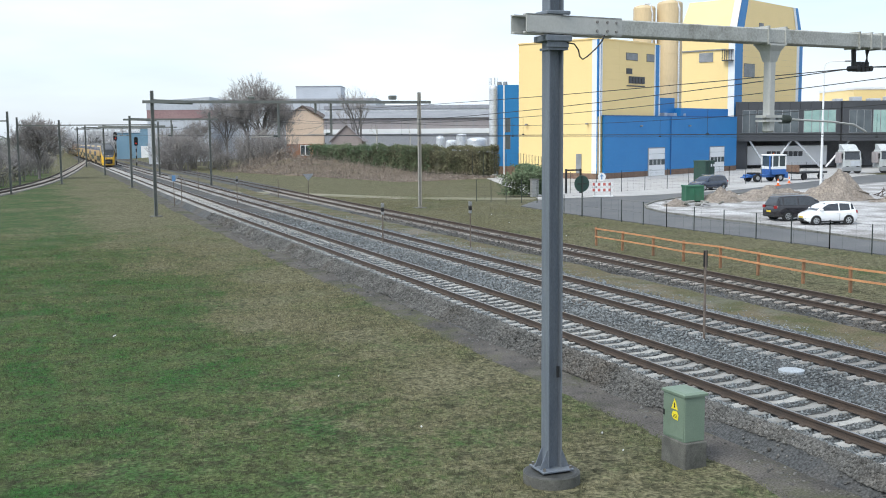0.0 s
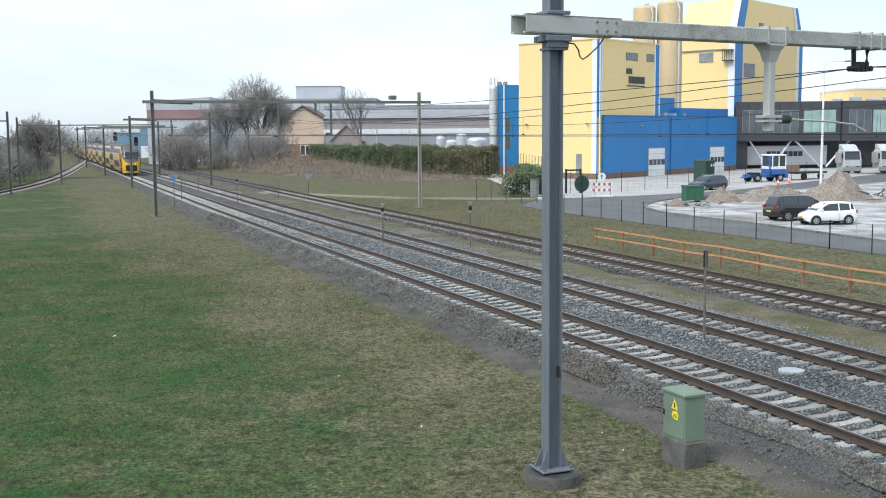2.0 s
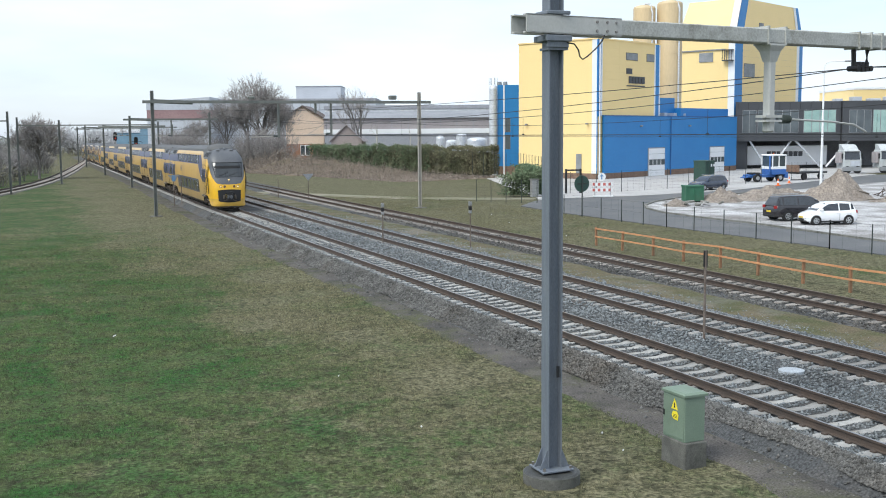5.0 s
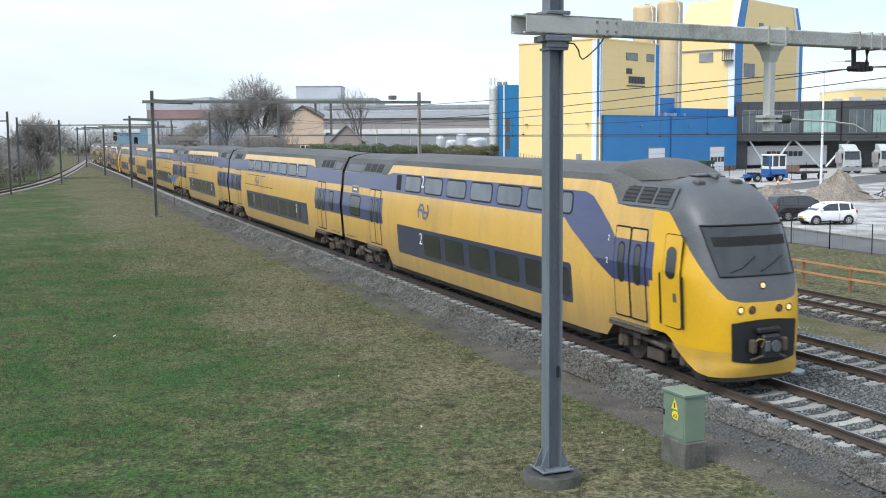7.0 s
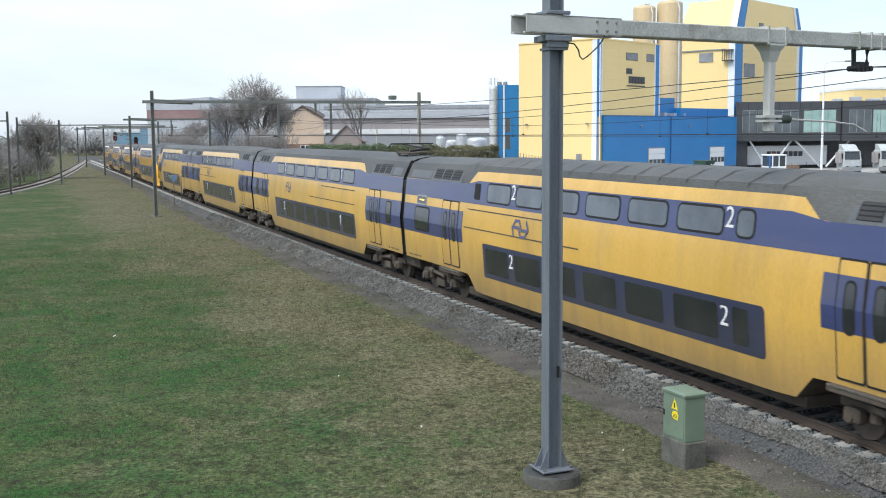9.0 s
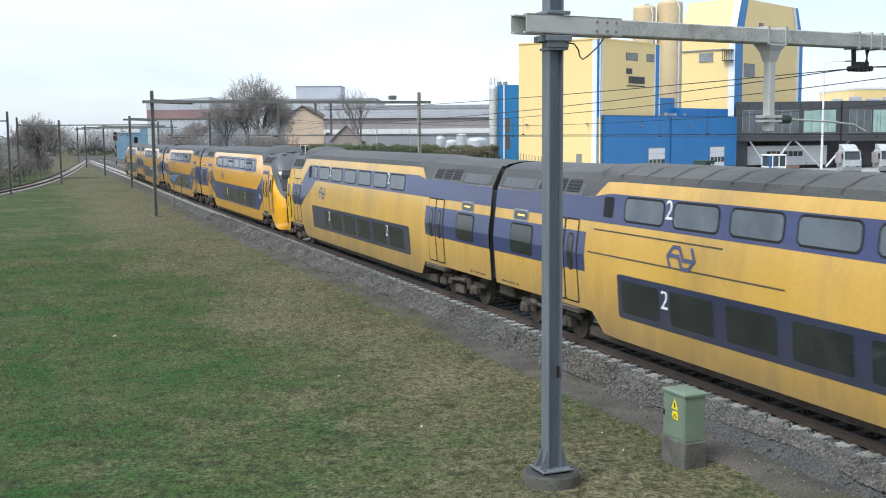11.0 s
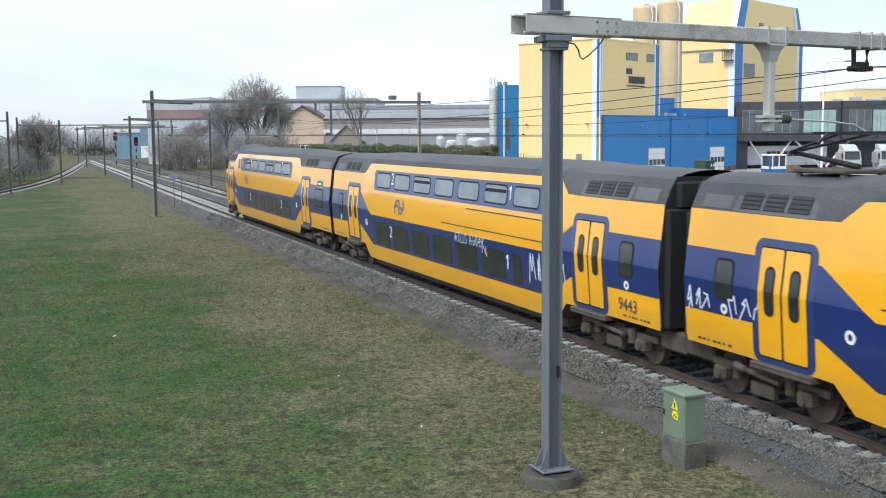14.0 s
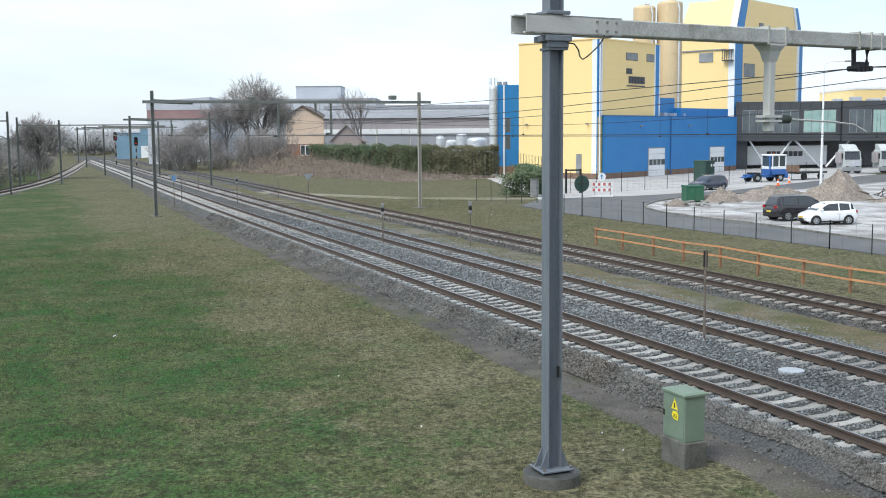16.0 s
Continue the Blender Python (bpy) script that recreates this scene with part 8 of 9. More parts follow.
def street_lamp():
    s = thing("street_lamp", "tall pale grey street lamp with a bent arm", "street lamp", pose(52.9, 76.4, -0.62))
    part("pole", Shape().tube((0, 0, 0), (0, 0, 6), 0.13, 0.10, 10).tube((0, 0, 6), (0, 0, 11.6), 0.10, 0.06, 10), BLD_WHITE, s)
    part("arm", Shape().path([(0, 0, 11.5), (0.12, -0.08, 11.9), (0.4, -0.3, 12.05), (1.4, -1.1, 12.05)], 0.05, 8), BLD_WHITE, s)
    part("lantern", Shape().box(-0.1, 0.75, -0.14, 0.14, -0.07, 0.07, c=0.04, m=pose(1.4, -1.1, 12.05, 0, 0, -38)), LOUVRE, s)


street_lamp()


def tractor():
    """A yard tractor for trailers; front towards local +x."""
    t = thing("yard_tractor", "blue and white terminal tractor with a tall glazed cab", "truck", pose(67.4, 102.2, -0.58, 0, 0, -2) @ Matrix.Scale(0.9, 4))
    part("chassis", Shape().box(-3.0, 2.6, -0.55, 0.55, 0.55, 0.95, c=0.05), TRUCK_BLUE, t)
    part("fifth_wheel", Shape().box(-2.4, -1.0, -0.6, 0.6, 0.95, 1.2, c=0.08), BLACK, t)
    part("ramp", Shape().loft([[(-3.4, -0.5, 0.6), (-3.4, 0.5, 0.6), (-3.4, 0.5, 0.5), (-3.4, -0.5, 0.5)], [(-1.8, -0.6, 1.1), (-1.8, 0.6, 1.1), (-1.8, 0.6, 0.9), (-1.8, -0.6, 0.9)]], caps=True), TRUCK_BLUE, t)
    part("bumper", Shape().box(2.3, 2.8, -1.2, 1.2, 0.45, 1.25, c=0.08), TRUCK_BLUE, t)
    part("cab_base", Shape().box(0.3, 2.5, -1.2, 1.2, 0.9, 1.6, c=0.06), TRUCK_BLUE, t)
    for x in (0.3, 1.3, 2.35):
        for y in (-1.15, 1.05):
            part("cab_pillar", Shape().box(x, x + 0.14, y, y + 0.12, 1.6, 3.4, c=0.02), BLD_WHITE, t)
    part("cab_roof", Shape().box(0.25, 2.55, -1.2, 1.2, 3.3, 3.5, c=0.06), BLD_WHITE, t)
    part("cab_glass", Shape().box(0.4, 2.42, -1.08, 1.08, 1.9, 3.3), WINDOW_DARK, t)
    part("cab_waist", Shape().box(0.28, 2.5, -1.18, 1.18, 1.6, 1.95, c=0.03), BLD_WHITE, t)
    part("exhaust", Shape().tube((0.1, -0.9, 0.9), (0.1, -0.9, 3.3), 0.10, 0.10, 8), TRUCK_BLUE, t)
    part("beacon", Shape().tube((1.3, 0, 3.5), (1.3, 0, 3.68), 0.09, 0.07, 8), CONE_ORANGE, t)
    for x in (-1.9, 1.6):
        for sy in (-1, 1):
            w = part("wheel", Shape().tube((x, sy * 0.75, 0.5), (x, sy * 1.18, 0.5), 0.5, 0.5, 18), TYRE, t)
            part("rim", Shape().tube((x, sy * 1.17, 0.5), (x, sy * 1.2, 0.5), 0.28, 0.26, 14), RIM, w)


tractor()


def trailer():
    t = thing("semi_trailer", "long white box semi-trailer parked under the office", "trailer", SITE @ pose(46.5, 168.3, -1.19) @ Matrix.Scale(1.1, 4))
    part("box", Shape().box(0, 12.6, 0, 2.5, 1.0, 3.75, c=0.04), BLD_WHITE, t)
    part("chassis", Shape().box(0.2, 12.4, 0.4, 2.1, 0.7, 1.0), BLACK, t)
    for x in (1.4, 2.7, 4.0):
        part("wheel", Shape().tube((x, 0.0, 0.5), (x, 0.4, 0.5), 0.5, 0.5, 16), TYRE, t)
    for x0, x1 in ((4.0, 4.6), (4.7, 5.3), (5.4, 5.9), (6.3, 7.0), (7.1, 7.7), (7.8, 8.4), (8.5, 9.1)):
        part("name_bar", Shape().box(x0, x1, -0.015, 0.0, 2.25, 2.95), OFFICE_GREY, t, "dark sign bar")


trailer()


LORRY_WHITE = mat("grey_white_lorry_paint", (0.50, 0.52, 0.52), (0.42, 0.44, 0.44), rough=0.4, scale=1.5, bump=0, dirt=(0.30, 0.30, 0.29), dirt_amount=0.5)


def lorry(u, label):
    t = thing("lorry_cab", label, "truck", SITE @ pose(u, 146, -0.58), group="lorry cabs")
    part("cab", Shape().loft([[(x0, y0, z), (x1, y0, z), (x1, 2.4, z), (x0, 2.4, z)] for z, x0, x1, y0 in ((0.7, 0.0, 2.5, 0.0), (1.8, 0.0, 2.5, 0.0), (3.0, 0.08, 2.42, 0.22), (3.15, 0.15, 2.35, 0.35))], caps=True), LORRY_WHITE, t)
    part("windscreen", Shape().add([(0.2, -0.02, 1.9), (2.3, -0.02, 1.9), (2.22, 0.17, 2.92), (0.28, 0.17, 2.92)], [(0, 1, 2, 3)]), CAR_GLASS, t, "broad raked windscreen")
    part("sun_visor", Shape().box(0.2, 2.3, -0.05, 0.2, 2.94, 3.06, c=0.03), LOUVRE, t)
    for x in (-0.16, 2.5):
        part("mirror", Shape().box(x, x + 0.16, 0.0, 0.2, 2.0, 2.7, c=0.03), BLACK, t)
    part("spoiler", Shape().loft([[(0.25, y, z) for y, z in ((0.5, 3.15), (2.4, 3.15), (2.4, 3.95), (1.6, 3.85))], [(2.25, y, z) for y, z in ((0.5, 3.15), (2.4, 3.15), (2.4, 3.95), (1.6, 3.85))]], caps=True), LORRY_WHITE, t)
    part("bumper", Shape().box(0, 2.5, -0.15, 0.3, 0.3, 0.9, c=0.06), LOUVRE, t)
    part("radiator", Shape().box(1.0, 2.3, -0.06, 0.02, 1.0, 1.7), SHED_GREY, t)
    part("door_panel", Shape().box(-0.45, -0.05, 0.2, 1.8, 1.4, 2.9, c=0.05), SHED_BROWN, t, "brown panel behind the cab")
    for x in (0.6, 2.0):
        part("wheel", Shape().tube((x, -0.1, 0.5), (x, 0.3, 0.5), 0.5, 0.5, 16), TYRE, t)


lorry(54.6, "grey-white lorry cab with a grey bumper parked under the office")
lorry(59.6, "white lorry cab parked at the loading dock")
lorry(64.6, "white lorry cab parked at the loading dock")


def yard_bits():
    s = thing("round_sign", "round dark green road sign seen from behind on a post", "road sign", pose(23.3, 67.3, -0.62))
    part("post", Shape().tube((0, 0, -0.2), (0, 0, 2.9), 0.045, 0.045, 8), FENCE_DARK, s)
    part("disc", Shape().tube((0, 0.05, 2.35), (0, 0.08, 2.35), 0.60, 0.60, 28), SIGN_BACK, s, "dark green back of the disc")
    part("bracket", Shape().box(-0.4, 0.4, 0.02, 0.05, 2.3, 2.4), FENCE_DARK, s)
    b = thing("chevron_barrier", "red and white chevron barrier board with an arrow sign", "road barrier", pose(35.9, 85.8, -0.57, 0, 0, -25) @ Matrix.Scale(0.88, 4))
    for z in (0.55, 1.15):
        r = part("board", Shape().box(-1.1, 1.1, -0.02, 0.02, z, z + 0.34), BLD_WHITE, b)
        for k in range(4):
            part("red_field", Shape().box(-1.05 + k * 0.55, -0.78 + k * 0.55, -0.03, -0.02, z + 0.02, z + 0.32), CONE_RED, r)
    for x in (-0.8, 0.8):
        part("leg", Shape().box(x - 0.03, x + 0.03, -0.03, 0.03, 0, 1.5), LOUVRE, b)
    part("foot", Shape().box(-1.0, 1.1, -0.3, 0.3, 0, 0.12, c=0.02), BLD_WHITE, b)
    part("arrow_sign", Shape().tube((-0.1, -0.05, 2.1), (-0.1, -0.02, 2.1), 0.42, 0.42, 20), BLD_WHITE, b)
    part("arrow", Shape().prism([(-0.06, -0.28), (0.06, -0.28), (0.06, 0.05), (0.2, 0.05), (0, 0.28), (-0.2, 0.05), (-0.06, 0.05)], -0.005, 0.005, pose(-0.1, -0.06, 2.1, 90, 0, 0)), SIGN_BLUE, b)
    g = thing("gate_frame", "black steel gate frame at the yard entrance", "gate", pose(35.75, 92.5, -0.6))
    for x in (0, 1.6):
        part("post", Shape().box(x - 0.09, x + 0.09, -0.09, 0.09, 0, 2.4, c=0.02), BLACK, g)
    part("lintel", Shape().box(0, 1.6, -0.05, 0.05, 2.2, 2.35), BLACK, g)
    for x, y in ((62.3, 93.6), (66.8, 97.2)):
        c = thing("traffic_cone", "orange and white traffic cone on the asphalt", "traffic cone", pose(x, y, -0.58), group="traffic cones")
        part("foot", Shape().box(-0.2, 0.2, -0.2, 0.2, 0, 0.05), CONE_ORANGE, c)
        part("cone", Shape().tube((0, 0, 0.05), (0, 0, 0.75), 0.15, 0.04, 12), CONE_ORANGE, c)
        part("white_sleeve", Shape().tube((0, 0, 0.32), (0, 0, 0.52), 0.112, 0.083, 12), BLD_WHITE, c)
    k = thing("meter_box", "pale metal meter box beside the road", "electrical cabinet", pose(30.6, 89.2, -0.6))
    part("box", Shape().box(-0.35, 0.35, -0.2, 0.2, 0, 1.6, c=0.03), PALE_PLATE, k)
    part("cap", Shape().box(-0.4, 0.4, -0.25, 0.25, 1.6, 1.7, c=0.02), CONCRETE, k)
    k = thing("flatbed_trailer", "low dark flatbed trailer in the yard", "trailer", pose(75.0, 104.0, -0.58, 0, 0, 10))
    part("bed", Shape().box(-2.6, 2.6, -1.1, 1.1, 0.75, 0.95, c=0.03), BLACK, k)
    part("headboard", Shape().box(-2.6, -2.5, -1.1, 1.1, 0.95, 1.8), BRICK_DARK, k)
    for x in (-1.5, 1.5):
        part("wheel", Shape().tube((x, -1.1, 0.4), (x, -0.8, 0.4), 0.4, 0.4, 14), TYRE, k)


SIGN_BACK = mat("dark_green_sign_back", (0.020, 0.055, 0.042), (0.026, 0.065, 0.05), rough=0.5, bump=0.02)
CONE_RED = mat("traffic_red", (0.50, 0.13, 0.11), rough=0.55, bump=0)
yard_bits()


# ---- trees and hedges in winter ----
BARK = mat("grey_brown_bark", (0.15, 0.14, 0.133), (0.195, 0.183, 0.172), rough=0.95, scale=2, fine=12, bump=0.4)
TWIG = mat("bare_twigs", (0.235, 0.218, 0.212), (0.29, 0.27, 0.26), rough=0.95, scale=0.6, fine=6, bump=0, vary=0.3, island=True)
# far twigs are paled: the haze over distance is put into their colour
TWIG_FAR = mat("haze_paled_twigs", (0.44, 0.44, 0.45), (0.50, 0.50, 0.51), rough=0.95, scale=0.6, fine=6, bump=0, vary=0.2, island=True)
BIRCH = mat("pale_birch_bark", (0.50, 0.48, 0.44), (0.36, 0.34, 0.31), rough=0.85, scale=3, fine=10, bump=0.1, stretch=(1, 1, 4))
IVY = mat("ivy_and_yew_leaves", (0.075, 0.118, 0.066), (0.125, 0.150, 0.088), rough=0.9, spec=0.1, scale=0.35, fine=4, bump=0, vary=0.5, island=True)
BEECH = mat("withered_hedge_leaves", (0.120, 0.128, 0.074), (0.165, 0.148, 0.092), rough=0.9, spec=0.1, scale=0.3, fine=4, bump=0, vary=0.45, island=True)
# dark filling of the hedge: shade between the leaves put into its colour
HEDGE_CORE = mat("hedge_inner_shade", (0.055, 0.062, 0.036), (0.085, 0.075, 0.048), rough=0.95, scale=1, fine=6, bump=0.5)
BRAMBLE = mat("dead_brambles", (0.165, 0.135, 0.112), (0.225, 0.185, 0.15), rough=0.95, scale=0.25, fine=3, bump=0, vary=0.5, island=True)
BRAMBLE_BED = mat("bramble_litter", (0.11, 0.082, 0.055), (0.16, 0.12, 0.08), rough=0.98, scale=0.6, fine=5, bump=0.8, dirt=(0.075, 0.085, 0.035), dirt_amount=0.6)
EVERGREEN = mat("dull_evergreen_leaves", (0.095, 0.10, 0.065), (0.13, 0.12, 0.085), rough=0.85, scale=0.3, fine=4, bump=0, vary=0.4, island=True)


THIN = [0.018]


def grow(wood, twigs, p, d, length, r, level, rng, droop, forks, wide=1.0):
    """One limb and what springs from it."""
    q = p + d * length
    r = max(r, THIN[0])
    (wood if level > 1 else twigs).tube(p, q, r, max(r * 0.66, THIN[0] * 0.7), 6 if level > 3 else (4 if level > 1 else 3), caps=False)
    if level == 0:
        return
    n = forks + (rng.random() < 0.5)
    for k in range(n):
        t = 1.0 if k == 0 else rng.uniform(0.45, 1.0)
        s = p.lerp(q, t)
        spread = wide * (rng.uniform(0.22, 0.5) if k == 0 else rng.uniform(0.45, 0.95))
        a = rng.uniform(0, 2 * math.pi)
        u = d.orthogonal().normalized()
        side = (u * math.cos(a) + d.cross(u) * math.sin(a))
        nd = (d * math.cos(spread) + side * math.sin(spread) + Vector((0, 0, 0.16 - droop))).normalized()
        grow(wood, twigs, s, nd, length * rng.uniform(0.62, 0.84), r * (0.62 if k == 0 else 0.5), level - 1, rng, droop, forks, wide)


def bare_tree(name, label, x, y, height, levels, seed, twig=TWIG, bark=BARK, forks=3, clear=0.25, r=None, droop=0.0, group="bare trees", first=None, wide=1.0):
    rng = random.Random(seed)
    t = thing(name, label, "tree", pose(x, y, lie(x, y)), group)
    wood, twigs = Shape(), Shape()
    r = r or height * 0.022
    trunk = height * clear
    wood.tube((0, 0, -0.3), (0.05, 0, trunk), r * 1.25, r * 0.9, 10, caps=False)
    L = (height - trunk) * (first or 0.30)
    for k in range(4 + (levels > 4)):
        a = 2 * math.pi * k / 5 + rng.uniform(-0.4, 0.4)
        tilt = wide * rng.uniform(0.12, 0.62) if k else 0.05
        d = Vector((math.sin(tilt) * math.cos(a), math.sin(tilt) * math.sin(a), math.cos(tilt)))
        grow(wood, twigs, Vector((0.05, 0, trunk * rng.uniform(0.75, 1.0))), d, L * rng.uniform(0.85, 1.15), r * 0.62, levels, rng, droop, forks - 1, wide)
    part("trunk", wood, bark, t, smooth=60)
    part("crown", twigs, twig, t, "crown of fine bare twigs")
    return t


def shrub(name, label, seed, height, stems, levels, twig, m, group):
    rng = random.Random(seed)
    t = thing(name, label, "shrub", m, group)
    wood, twigs = Shape(), Shape()
    for k in range(stems):
        a, tilt = rng.uniform(0, 6.283), rng.uniform(0.05, 0.55)
        d = Vector((math.sin(tilt) * math.cos(a), math.sin(tilt) * math.sin(a), math.cos(tilt)))
        grow(wood, twigs, Vector((rng.uniform(-1.2, 1.2), rng.uniform(-1.2, 1.2), -0.1)), d, height * rng.uniform(0.22, 0.4), 0.05, levels, rng, 0.0, 2)
    part("stem_tangle", wood, BARK, t)
    part("crown", twigs, twig, t)
    return t


bare_tree("bare_tree", "large spreading bare tree with a dense twiggy crown", 31.4, 206.9, 17.4, 6, 5, forks=4, clear=0.30, first=0.29, wide=0.92, r=0.42)
bare_tree("bare_tree", "bare tree with upright limbs behind the hedge", 43.4, 182.3, 13.2, 4, 9, forks=4, clear=0.40, first=0.40, r=0.30, wide=0.8)
bare_tree("bare_tree", "slender bare tree at the edge of the thicket", 24.2, 206.0, 14.5, 5, 14, forks=4, clear=0.28, r=0.20, wide=0.75)
bare_tree("bare_tree", "slender bare tree beside the large one", 27.6, 203.0, 13.6, 5, 17, forks=4, clear=0.3, r=0.2, wide=0.7)
bare_tree("bare_tree", "slender bare tree beside the large one", 34.6, 204.0, 12.2, 5, 18, forks=4, clear=0.3, r=0.18, wide=0.7)
bare_tree("bare_tree", "slender bare tree at the edge of the thicket", 18.6, 208.0, 10.5, 5, 15, forks=4, clear=0.3, r=0.15)
bare_tree("bare_tree", "bare tree among bushes beside the branch track", -10.6, 168.0, 10.4, 6, 21, forks=4, clear=0.12, r=0.18, first=0.25, wide=0.85)
bare_tree("birch_tree", "slim pale birch leaning in front of the hedge", 38.3, 158.0, 9.2, 3, 31, bark=BIRCH, forks=2, clear=0.7, r=0.11)
bare_tree("birch_tree", "slim pale birch in front of the hedge", 44.0, 158.5, 7.6, 3, 32, bark=BIRCH, forks=2, clear=0.7, r=0.08)
for k, (x, y) in enumerate(((26.5, 196.0), (27.6, 197.5), (29.4, 200.0))):
    bare_tree("birch_tree", "thin pale stem at the foot of the large tree", x, y, 5.5, 3, 40 + k, bark=BIRCH, forks=2, clear=0.7, r=0.07)

SHRUB_A = shrub("bare_shrub", "tangled leafless brown shrub in the thicket", 3, 6.8, 16, 4, TWIG, pose(14.0, 200.0, -0.15), "shrubs of the thicket")
SHRUB_B = shrub("bare_shrub", "dense leafless brown shrub in the thicket", 4, 4.8, 18, 4, TWIG, pose(17.5, 196.0, -0.15), "shrubs of the thicket")
THIN[0] = 0.05
FAR_A = shrub("distant_shrub", "distant bare shrubs with haze put into their pale colour", 6, 7.0, 18, 4, TWIG_FAR, SITE @ pose(-150, 400, -2.4), "distant trees")
rng = random.Random(77)
for k in range(24):
    x = rng.uniform(11.5, 31.0)
    y = 205 - (x - 11) * 1.15 + rng.uniform(-4, 16)
    copy_thing(rng.choice((SHRUB_A, SHRUB_B)), pose(x, y, lie(x, y) - 0.1, 0, 0, rng.uniform(0, 360)) @ Matrix.Scale(rng.uniform(0.75, 1.25), 4))
for k in range(16):
    y = rng.uniform(135, 200)
    x = branch(y) - rng.uniform(3.2, 12.0)
    copy_thing(rng.choice((SHRUB_A, SHRUB_B)), pose(x, y, lie(x, y) - 0.1, 0, 0, rng.uniform(0, 360)) @ Matrix.Scale(rng.uniform(0.55, 1.0), 4))
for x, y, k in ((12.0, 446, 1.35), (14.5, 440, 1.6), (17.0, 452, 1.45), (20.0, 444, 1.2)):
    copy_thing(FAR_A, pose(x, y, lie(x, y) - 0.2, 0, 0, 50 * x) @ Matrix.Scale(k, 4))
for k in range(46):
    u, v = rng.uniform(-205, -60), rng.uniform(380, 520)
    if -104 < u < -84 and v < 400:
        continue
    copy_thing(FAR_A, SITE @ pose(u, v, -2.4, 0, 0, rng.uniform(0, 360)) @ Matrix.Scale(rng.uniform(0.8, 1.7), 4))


def leaf_wall(name, label, a, b, height, depth, count, seed, leaf_a, leaf_b):
    """A clipped, uneven hedge from a to b."""
    rng = np.random.default_rng(seed)
    h = thing(name, label, "hedge")
    solid = depth > 1.65
    a, b = Vector(a), Vector(b)
    d = (b - a).normalized()
    nrm = Vector((-d.y, d.x, 0))
    L = (b - a).length
    n = 40
    rings = []
    for i in range(n + 1):
        p = a.lerp(b, i / n)
        hh = height * (0.94 + 0.14 * noise.noise((i * 0.5, seed, 0)))
        ww = depth / 2 * (0.8 + 0.25 * noise.noise((i * 0.6, seed, 5)))
        z = lie(p.x, p.y) - 0.1
        rings.append([tuple(p + nrm * s * ww + Vector((0, 0, z + zz))) for s, zz in ((-1, 0), (-1, hh * 0.9), (-0.6, hh), (0.6, hh), (1, hh * 0.9), (1, 0))])
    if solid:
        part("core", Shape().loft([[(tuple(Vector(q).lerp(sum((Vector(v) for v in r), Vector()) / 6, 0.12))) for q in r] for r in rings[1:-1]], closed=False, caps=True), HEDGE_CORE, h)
    for leaf, lo, hi in ((leaf_a, 0.0, 0.72), (leaf_b, 0.45, 1.0)):
        vs, fs = [], []
        for k in range(count // 2):
            t = rng.uniform(lo, hi)
            if hi == 1.0 and rng.random() < 0.05:
                t = 1.0 - abs(rng.normal(0, 0.004))
            if leaf is leaf_b and rng.random() > (t - 0.35) * 1.8:
                continue
            p = a.lerp(b, t)
            top = rng.random() < 0.22
            hh = height * (1 + 0.14 * noise.noise((t * n * 0.5, seed, 0)) + 0.11 * noise.noise((t * n * 1.9, seed, 3)))
            s = rng.uniform(-1, 1) if top or t > 0.985 or not solid else rng.choice((-1, 1))
            z = lie(p.x, p.y) + (hh + rng.normal(0, 0.16) if top else rng.uniform(0.1, 1.0) * hh)
            bulge = 0.45 * noise.noise((t * 26, z * 0.7, seed))
            c = p + nrm * s * (depth / 2 + bulge + rng.normal(0, 0.07)) + Vector((0, 0, z))
            u = Vector(rng.normal(0, 1, 3)).normalized()
            w = u.orthogonal().normalized()
            q = rng.uniform(0.07, 0.16)
            o = len(vs)
            vs += [tuple(c + u * q), tuple(c + w * q * 0.6), tuple(c - u * q), tuple(c - w * q * 0.6)]
            fs.append((o, o + 1, o + 2, o + 3))
        part("leaves", Shape().add(vs, fs), leaf, h, kind="stuff")
    return h


leaf_wall("hedge", "tall ivy-green hedge browning towards one end", (33.2, 177.5, 0), (46.2, 131.6, 0), 3.85, 1.7, 46000, 7, IVY, BEECH)
leaf_wall("hedge", "low dark green hedge beside the yard fence", (45.5, 128.5, 0), (36.5, 98.0, 0), 2.1, 1.6, 16000, 8, IVY, IVY)
leaf_wall("hedge", "dark green bushes behind a mesh fence", (25.2, 92.0, 0), (31.6, 89.6, 0), 2.0, 1.5, 8000, 9, IVY, IVY)


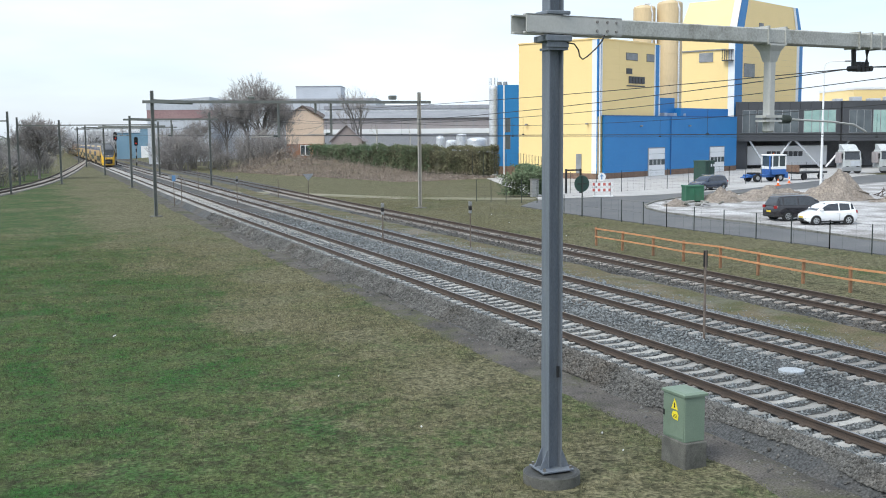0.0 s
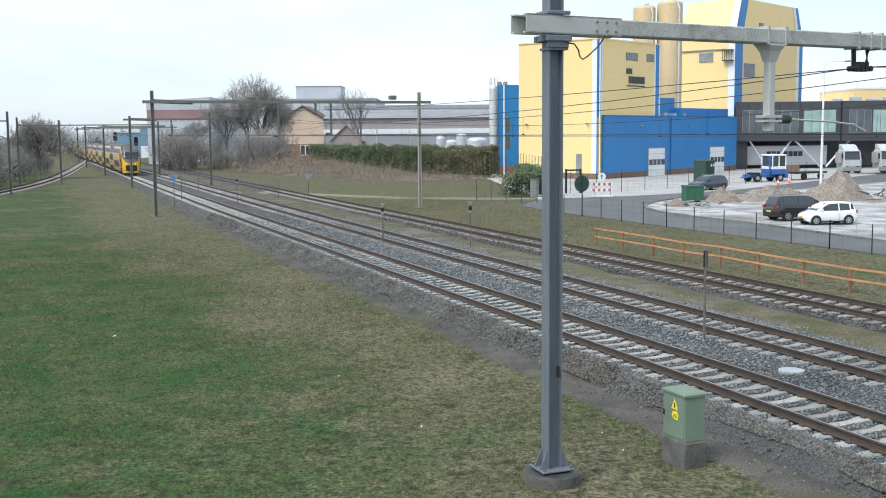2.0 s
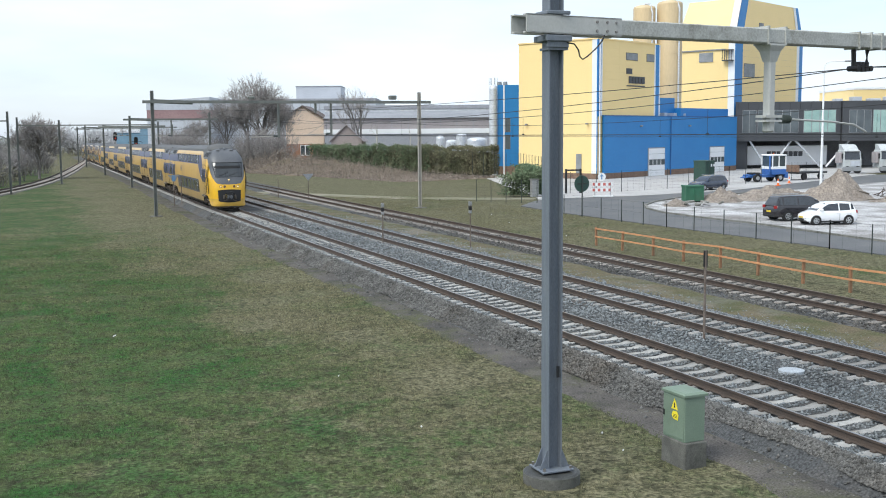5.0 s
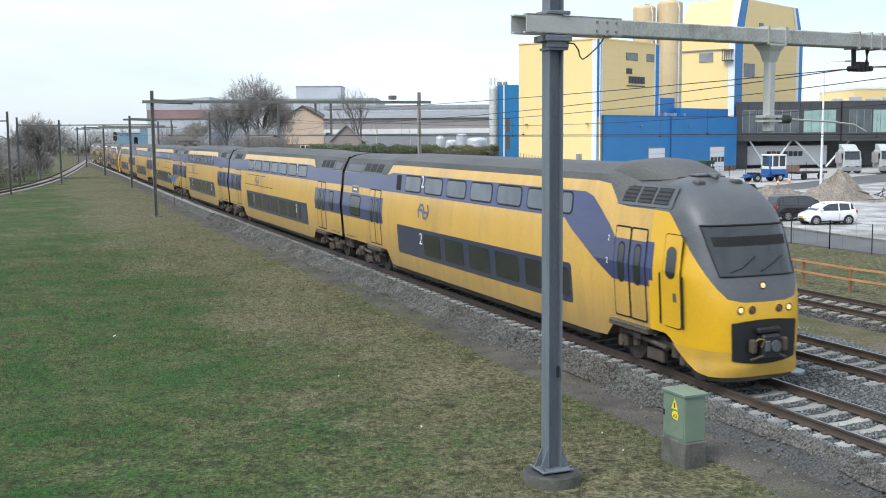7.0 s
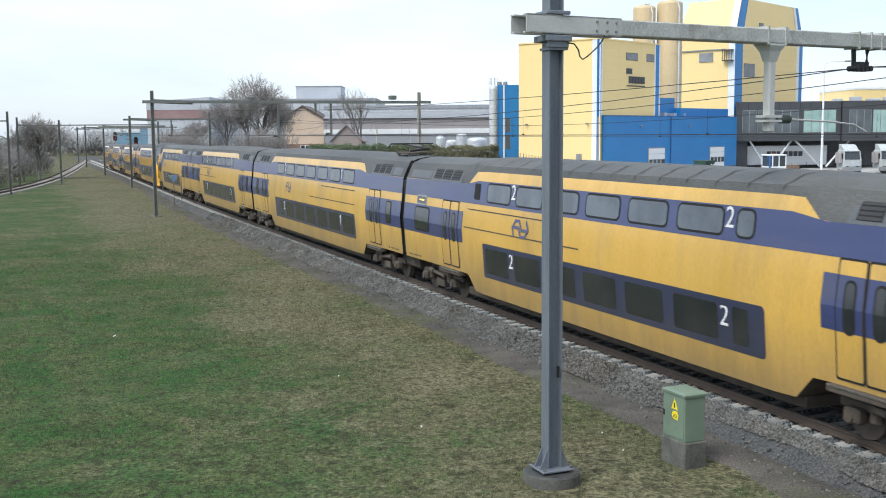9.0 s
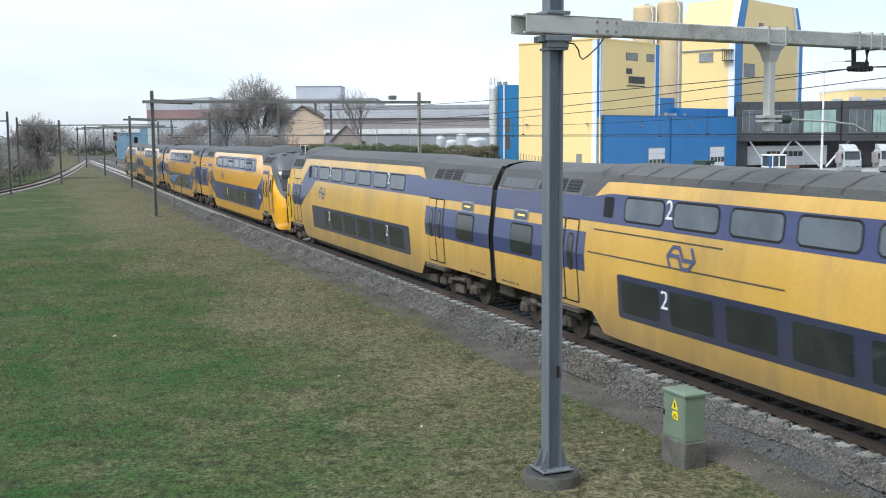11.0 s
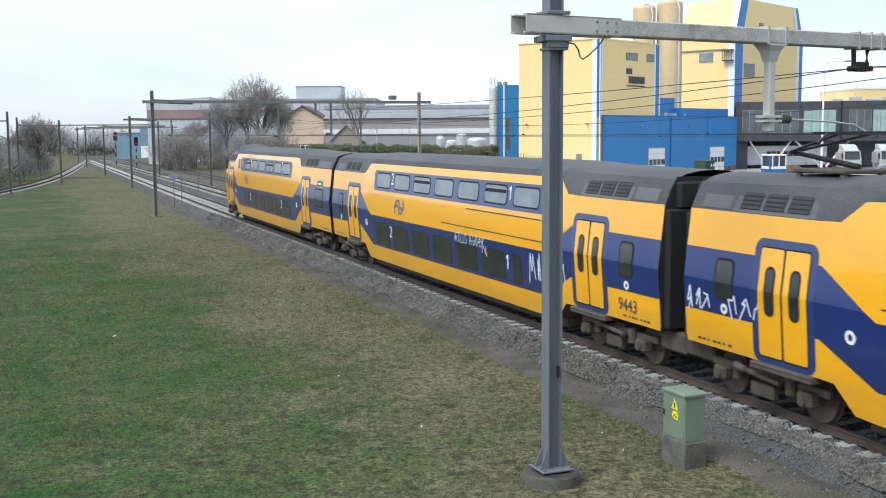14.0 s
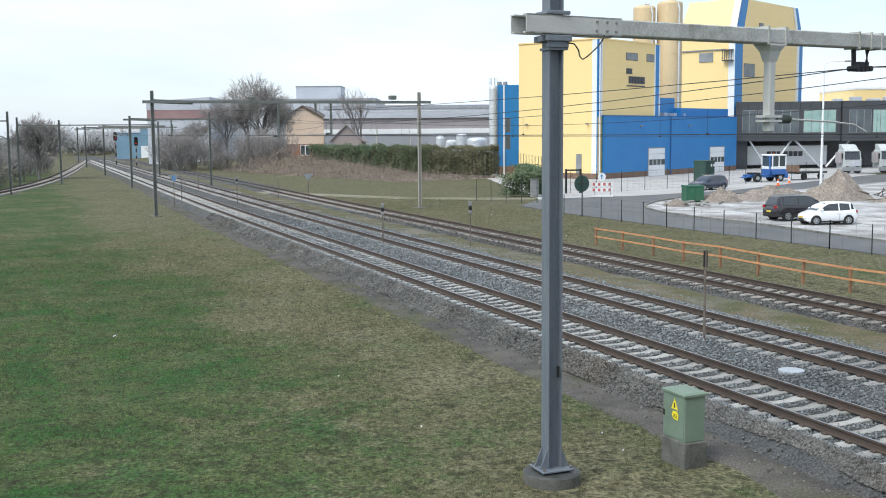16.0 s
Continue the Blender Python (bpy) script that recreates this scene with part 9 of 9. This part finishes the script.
def bramble_bank():
    """A bank of dead brambles before the hedge."""
    rng = np.random.default_rng(5)
    t = thing("bramble_bank", "bank of withered brown brambles below the hedge", "brambles")
    a, b = Vector((30.0, 178.0)), Vector((45.0, 128.0))
    off = Vector((-0.95, -0.30))
    n, m = 50, 12
    width = lambda s: 10.5 * (1 + 0.55 * s)
    rise = lambda s, q: max(0.12, 2.3 - 3.0 * s) * (1 - q) ** 0.8 * (1 + 0.5 * noise.noise((s * 22, q * 5, 1)))
    vs = []
    for i in range(n + 1):
        s = i / n
        for j in range(m + 1):
            q = j / m
            p = a.lerp(b, s) + off * width(s) * q * (1 + 0.15 * noise.noise((s * 9, 3, 2)))
            vs.append((p.x, p.y, lie(p.x, p.y) + (rise(s, q) if 0 < i < n else -0.1) - (0.12 if j == m else 0)))
    fs = [(i * (m + 1) + j, (i + 1) * (m + 1) + j, (i + 1) * (m + 1) + j + 1, i * (m + 1) + j + 1) for i in range(n) for j in range(m)]
    part("mound", Shape().add(vs, fs), BRAMBLE_BED, t, smooth=60)
    vs, fs = [], []
    for k in range(26000):
        s, q = rng.uniform(-0.12, 1.0), rng.random() ** 1.2
        lump = max(0.0, 0.55 + 0.9 * noise.noise((s * 30, q * 4, 7)))
        p = a.lerp(b, s) + off * width(max(0, s)) * q
        top = max(0.12, rise(max(0, s), q)) + 1.6 * lump * (1 - 0.75 * q) * max(0.14, 1.10 - 1.55 * max(0, s))
        c = Vector((p.x, p.y, lie(p.x, p.y) + top * rng.uniform(0.25, 1.0)))
        u = Vector(rng.normal(0, 1, 3)).normalized()
        w = u.orthogonal().normalized()
        h = rng.uniform(0.07, 0.17)
        o = len(vs)
        vs += [tuple(c + u * h), tuple(c + w * h * 0.5), tuple(c - u * h), tuple(c - w * h * 0.5)]
        fs.append((o, o + 1, o + 2, o + 3))
    part("leaf_litter", Shape().add(vs, fs), BRAMBLE, t, kind="stuff")
    vs, fs = [], []
    for k in range(2600):
        s, q = rng.uniform(-0.12, 1.0), rng.random() ** 1.3
        p = a.lerp(b, s) + off * width(max(0, s)) * q
        z = lie(p.x, p.y) + max(0.05, rise(max(0, s), q)) * rng.uniform(0.6, 1.1)
        ang = rng.uniform(0, 6.283)
        dx, dy = math.cos(ang), math.sin(ang)
        ln, hh, w = rng.uniform(0.4, 1.3), rng.uniform(0.3, 1.5) * (1.2 - 0.8 * max(0, s)), 0.012
        o = len(vs)
        for f, zz in ((0, 0), (0.5, hh), (1.0, hh * 0.6)):
            vs += [(p.x + dx * ln * f - dy * w, p.y + dy * ln * f + dx * w, z + zz), (p.x + dx * ln * f + dy * w, p.y + dy * ln * f - dx * w, z + zz + 0.01)]
        fs += [(o, o + 1, o + 3, o + 2), (o + 2, o + 3, o + 5, o + 4)]
    part("cane_tangle", Shape().add(vs, fs), BRAMBLE, t, kind="stuff")


bramble_bank()


def evergreen_mass():
    """Dark evergreen growth beside the branch track."""
    rng = np.random.default_rng(15)
    t = thing("bush_thicket", "dark tangled evergreen bushes beside the branch track", "bushes")
    vs, fs = [], []
    for k in range(16):
        y = rng.uniform(138, 205)
        x = branch(y) - rng.uniform(4.0, 10.5)
        r, h = rng.uniform(1.0, 2.2), rng.uniform(1.6, 3.6)
        for j in range(230):
            u = Vector(rng.normal(0, 1, 3)).normalized()
            c = Vector((x, y, lie(x, y) + h * 0.5)) + Vector((u.x * r, u.y * r, u.z * h * 0.5)) * rng.uniform(0.75, 1.1)
            if c.z < lie(x, y):
                continue
            w = Vector(rng.normal(0, 1, 3)).normalized()
            v = w.orthogonal().normalized()
            q = rng.uniform(0.10, 0.22)
            o = len(vs)
            vs += [tuple(c + w * q), tuple(c + v * q * 0.6), tuple(c - w * q), tuple(c - v * q * 0.6)]
            fs.append((o, o + 1, o + 2, o + 3))
    part("leaves", Shape().add(vs, fs), EVERGREEN, t, kind="stuff")


evergreen_mass()


# ---- rails and sleepers ----
for i in range(3):
    build_track("track_%d" % (i + 1), (lambda y, k=i: TRACK_X[k] + bend(y)), TRACK_Z[i], -25.0, 330.0, RAIL_DULL if i == 2 else RAIL_TOP, (SLEEPER, SLEEPER_MID, SLEEPER_DULL)[i], ("near running track on pale concrete sleepers", "second running track on pale concrete sleepers", "rusty third track on grey concrete sleepers")[i], PHASE - 0.2 * i, (9.0, 12.0, 20.0)[i])
build_track("track_4", branch, 0.06, 62.0, 322.0, RAIL_DULL, SLEEPER_DULL, "curving rusty branch track joining from the side", PHASE, 62.0)

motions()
